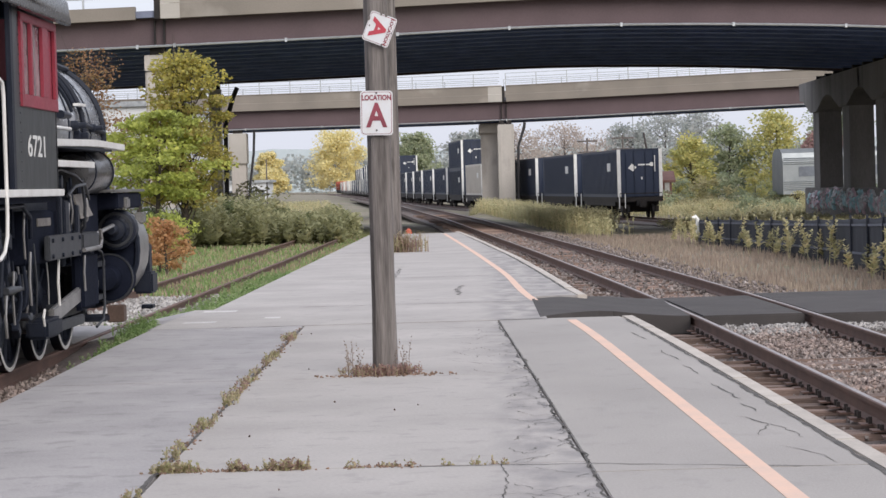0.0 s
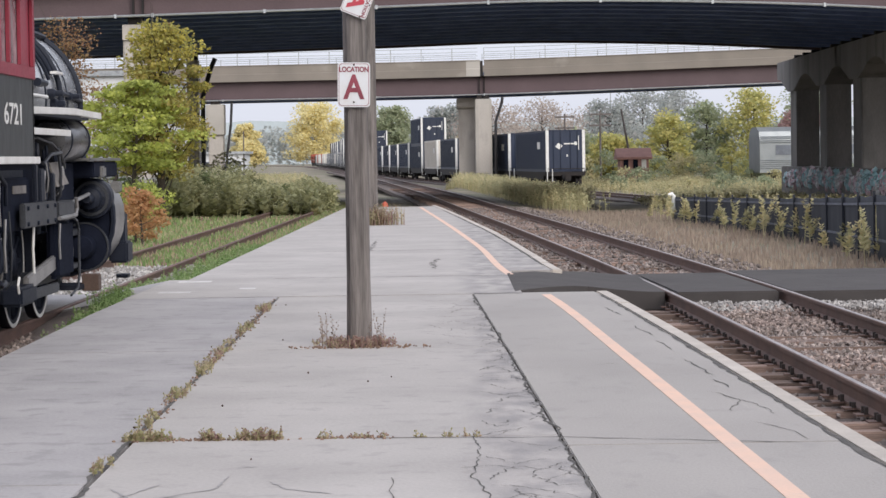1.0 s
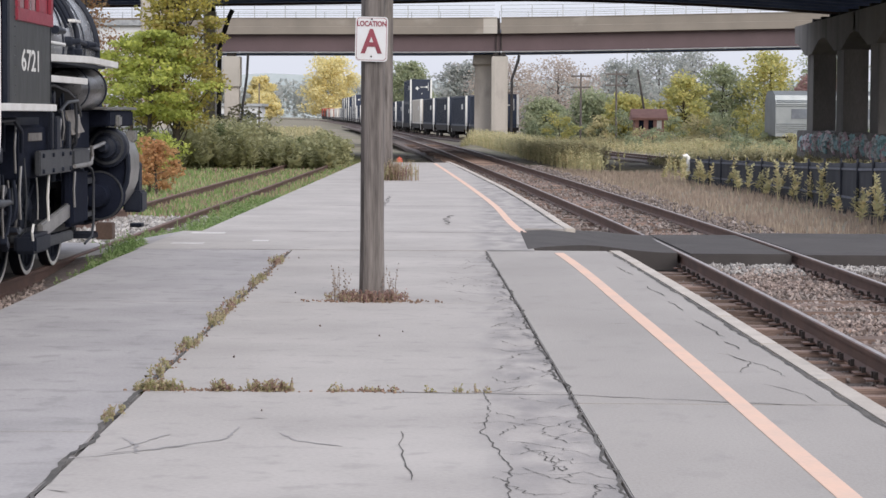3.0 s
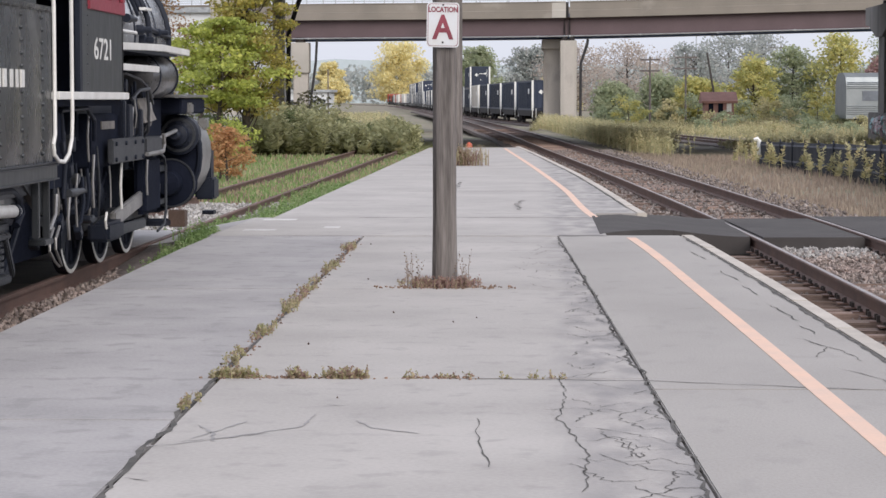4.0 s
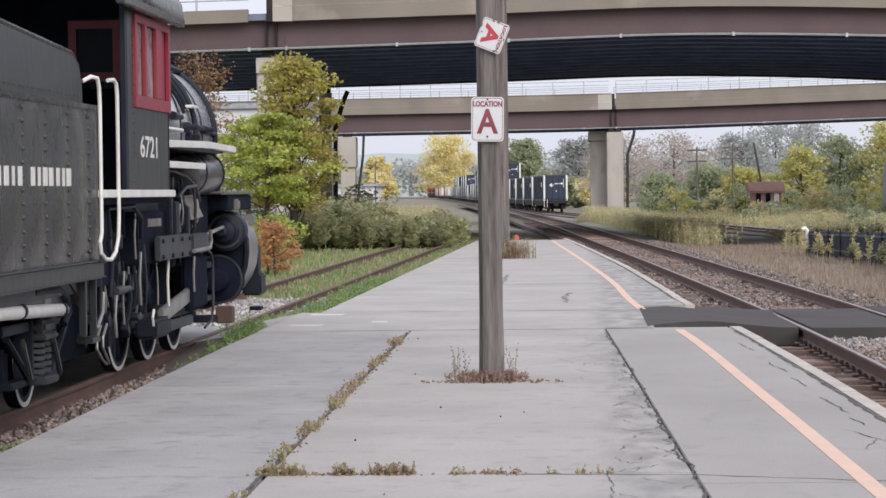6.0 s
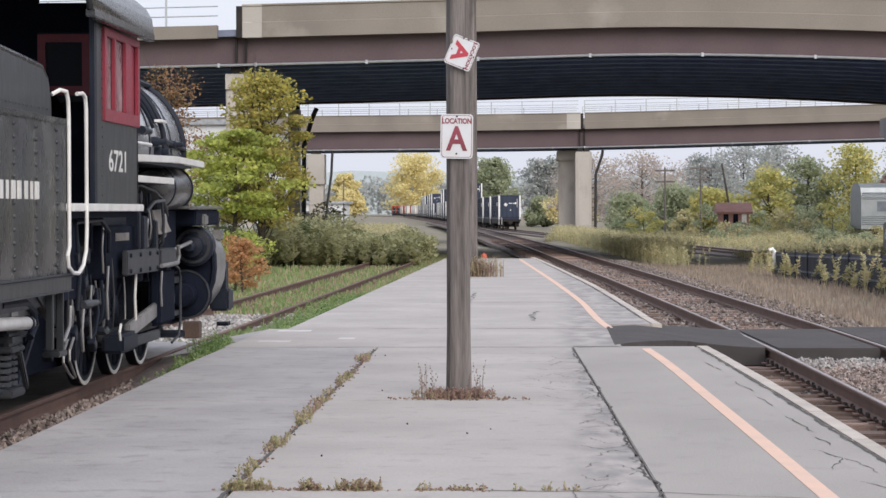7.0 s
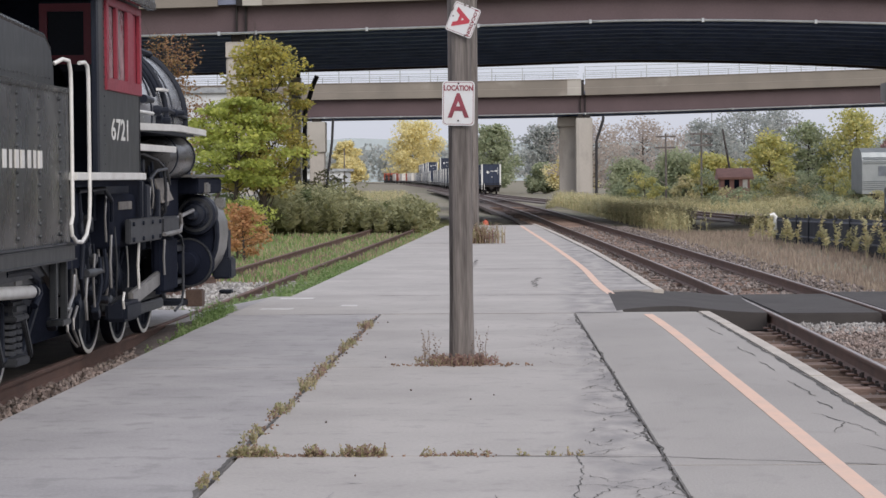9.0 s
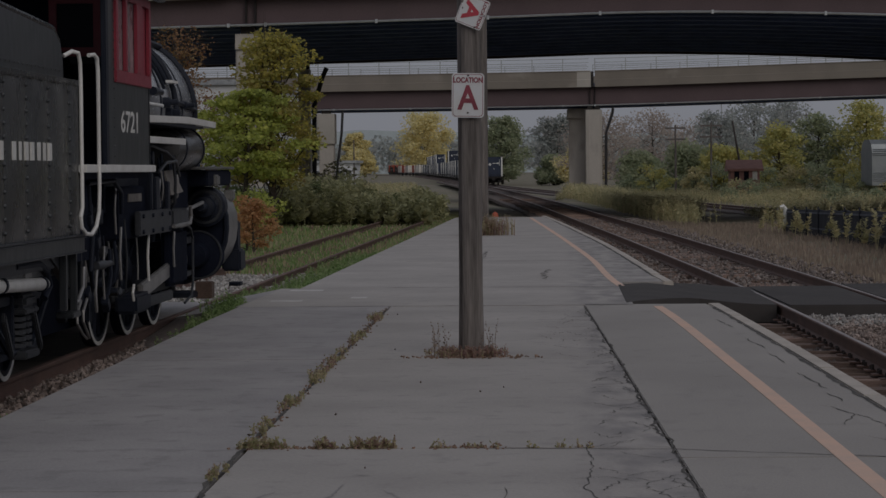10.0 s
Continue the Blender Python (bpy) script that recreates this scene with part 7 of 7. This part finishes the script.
def build_far():
    white = mat("white_sheet_wall", (0.66, 0.67, 0.68), 0.7, (0.56, 0.57, 0.58), 0.3, 8, bump=0.1)
    grey = mat("grey_flat_roof", (0.42, 0.44, 0.46), 0.8)
    brick = mat("red_brick_wall", (0.40, 0.22, 0.19), 0.9, (0.3, 0.17, 0.15), 1.5, 14)
    b = thing("warehouse", "long white metal-clad warehouse behind the trees", "building")
    part("wall", Soup().box(-60, -19.9, 165, 190, -1, 7.4), white, b)
    part("roof", Soup().box(-60.3, -19.6, 164.7, 190.3, 7.4, 7.75), grey, b)
    for k in range(9):
        part("wall_rib", Soup().box(-58 + 4.6 * k, -57.85 + 4.6 * k, 164.9, 165.02, -1, 7.4), grey, b)
    part("door", Soup().box(-25, -21.5, 164.9, 165.05, -1, 2.8), grey, b)
    b = thing("shed", "small red brick shed in the weeds", "building")
    part("wall", Soup().box(13.9, 16.3, 208, 211, -1, 1.35), brick, b)
    part("roof", Soup().prism([(-1.8, 1.5), (1.8, 1.5), (1.8, 1.7), (0, 2.45), (-1.8, 1.7)], [(13.6, 209.5, -0.25), (16.6, 209.5, -0.25)]), brick, b)
    for x in (14.2, 15.0, 15.7):
        part("window", Soup().box(x, x + 0.4, 207.93, 208.05, 0.5, 1.3), M_WHITE if x > 15.5 else M_INSIDE, b)
    for x0, x1, y, h, lab in ((-33.5, -27.8, 330, 2.6, "low pale roadside building"), (-62, -50, 420, 4.2, "pale office block far away"), (-1, 8, 520, 4.2, "white building far along the line"), (-47, -42, 380, 3.0, "small pale building by the line")):
        b = thing("building", lab, "building")
        part("wall", Soup().box(x0, x1, y, y + 10, -1, h), white, b)
        part("roof", Soup().box(x0 - 0.4, x1 + 0.4, y - 0.4, y + 10.4, h, h + 0.35), grey, b)
        for k in range(4):
            w = (x1 - x0) / 4
            part("window", Soup().box(x0 + w * (k + 0.25), x0 + w * (k + 0.75), y - 0.06, y + 0.05, 0.9, h - 1.0), M_WELL, b)
    # stainless passenger car
    steel = mat("fluted_stainless", (0.28, 0.3, 0.31), 0.45, (0.22, 0.24, 0.25), 1, 20, metal=0.5)
    c = thing("passenger_car", "parked stainless steel passenger car with fluted sides", "railway car")
    prof = [(-1.5, 0), (1.5, 0), (1.5, 2.5), (1.25, 3.15), (0.6, 3.5), (-0.6, 3.5), (-1.25, 3.15), (-1.5, 2.5)]
    part("body", Soup().prism(prof, [(23.2, 192, 0.1), (48, 196, 0.1)]), steel, c)
    for q in range(9):
        z = (0.35, 0.5, 0.65, 0.8, 0.95, 2.3, 2.45, 2.6, 2.75)[q] + 0.1
        part("flute", Soup().prism([(1.5, z - 0.035), (1.55, z), (1.5, z + 0.035)], [(23.25, 192, 0), (47.9, 195.97, 0)]), steel, c)
    for k in range(9):
        u = 0.05 + 0.1 * k
        x, y = 23.2 + 24.8 * u, 192 + 4 * u
        part("window", Soup().prism([(1.49, 1.35), (1.53, 1.35), (1.53, 2.1), (1.49, 2.1)], [(x, y, 0.1), (x + 1.3, y + 0.21, 0.1)]), M_WELL, c)
    for x, y in ((26, 192.5), (45, 195.5)):
        part("bogie", Soup().box(x - 1.6, x + 1.6, y - 1.3, y + 1.3, -0.9, 0.1), M_UNDER, c)
    # line poles, mast, cables
    def line_pole(label, x, y, h, arm, lean=0.0):
        p = thing("line_pole", label, "pole")
        p.location = (x, y, -0.95)
        part("shaft", Soup().tube([(0, 0, 0), (lean * h, 0, h)], [0.11, 0.08], 8), M_WOOD, p)
        if arm:
            for z in (0.3, 1.3):
                part("crossarm", Soup().box(lean * h - arm, lean * h + arm, -0.07, 0.07, h - z - 0.08, h - z + 0.08), M_WOOD, p)
                for k in (-0.9, -0.45, 0.45, 0.9):
                    part("insulator", Soup().lathe([(0, 0.05), (0.16, 0.04), (0.2, 0)], (lean * h + arm * k, 0, h - z + 0.08), "z", 6), M_GALV, p)
    line_pole("line pole with two crossarms", 10.1, 225, 6.4, 0.9)
    line_pole("line pole with two crossarms", 13.3, 225, 6.6, 1.0)
    line_pole("leaning old line pole", 15.5, 213, 6.5, 0, -0.17)
    line_pole("line pole behind the trees", 35.5, 300, 9.5, 1.5)
    line_pole("plain wooden pole far along the line", -27.8, 330, 6.6, 0)
    line_pole("line pole beyond the trees", 33, 340, 9.8, 1.5)
    tagged(part("radio_mast", Soup().tube([(29.8, 470, -1), (29.8, 470, 20.5)], 0.12, 5), M_GALV), "thin grey radio mast", "mast")
    # chain-link fence by the bridge, stakes and a hydrant
    cf = thing("wire_fence", "grey chain-link fence beside the bridge wall", "fence")
    for k in range(6):
        part("post", Soup().tube([(-13.2 + 0.9 * k, 99, -0.6), (-13.2 + 0.9 * k, 99, 1.0)], 0.035, 8), M_GALV, cf)
    for z in (0.98, 0.1):
        part("rail", Soup().tube([(-13.2, 99, z), (-8.7, 99, z)], 0.025, 6), M_GALV, cf)
    s = Soup()
    for k in range(60):
        x = -13.2 + 4.5 * k / 59
        s.box(x - 0.004, x + 0.004, 98.99, 99.01, -0.5, 0.98)
    part("wire_mesh", s, M_GALV, cf)
    tagged(part("marker_stake", Soup().box(-6.0, -5.86, 92.0, 92.1, -0.5, 0.12), M_BOX_RED, bevel=0.01), "short orange-red stake in the grass", "stake")
    h = thing("hydrant", "small red and white post at the platform's end", "post", at=(-2.45, 88, -0.45))
    part("body", Soup().lathe([(0, 0.0), (0, 0.12), (0.3, 0.11), (0.32, 0.0)], (0, 0, 0), "z", 12), M_WHITE, h)
    part("cap", Soup().lathe([(0.32, 0.0), (0.32, 0.13), (0.5, 0.1), (0.58, 0.0)], (0, 0, 0), "z", 12), M_BOX_RED, h)


# ---- assembly ----
build_ground()
PLATFORM = build_platform()
build_cracks(PLATFORM)
build_tracks()
build_crossing()
build_bridges()
build_poles()
build_train()
build_engine()
build_tender()
build_fence()
build_far()
build_plants()


def motions():
    for ob, k, z in MOVING:
        walk(ob, [(t, train_pose(k, t, z)) for t in (0.0, 1.0, 2.0, 3.0, 4.0, 5.0, 6.0, 7.0, 8.0, 9.0, 10.0)])


motions()
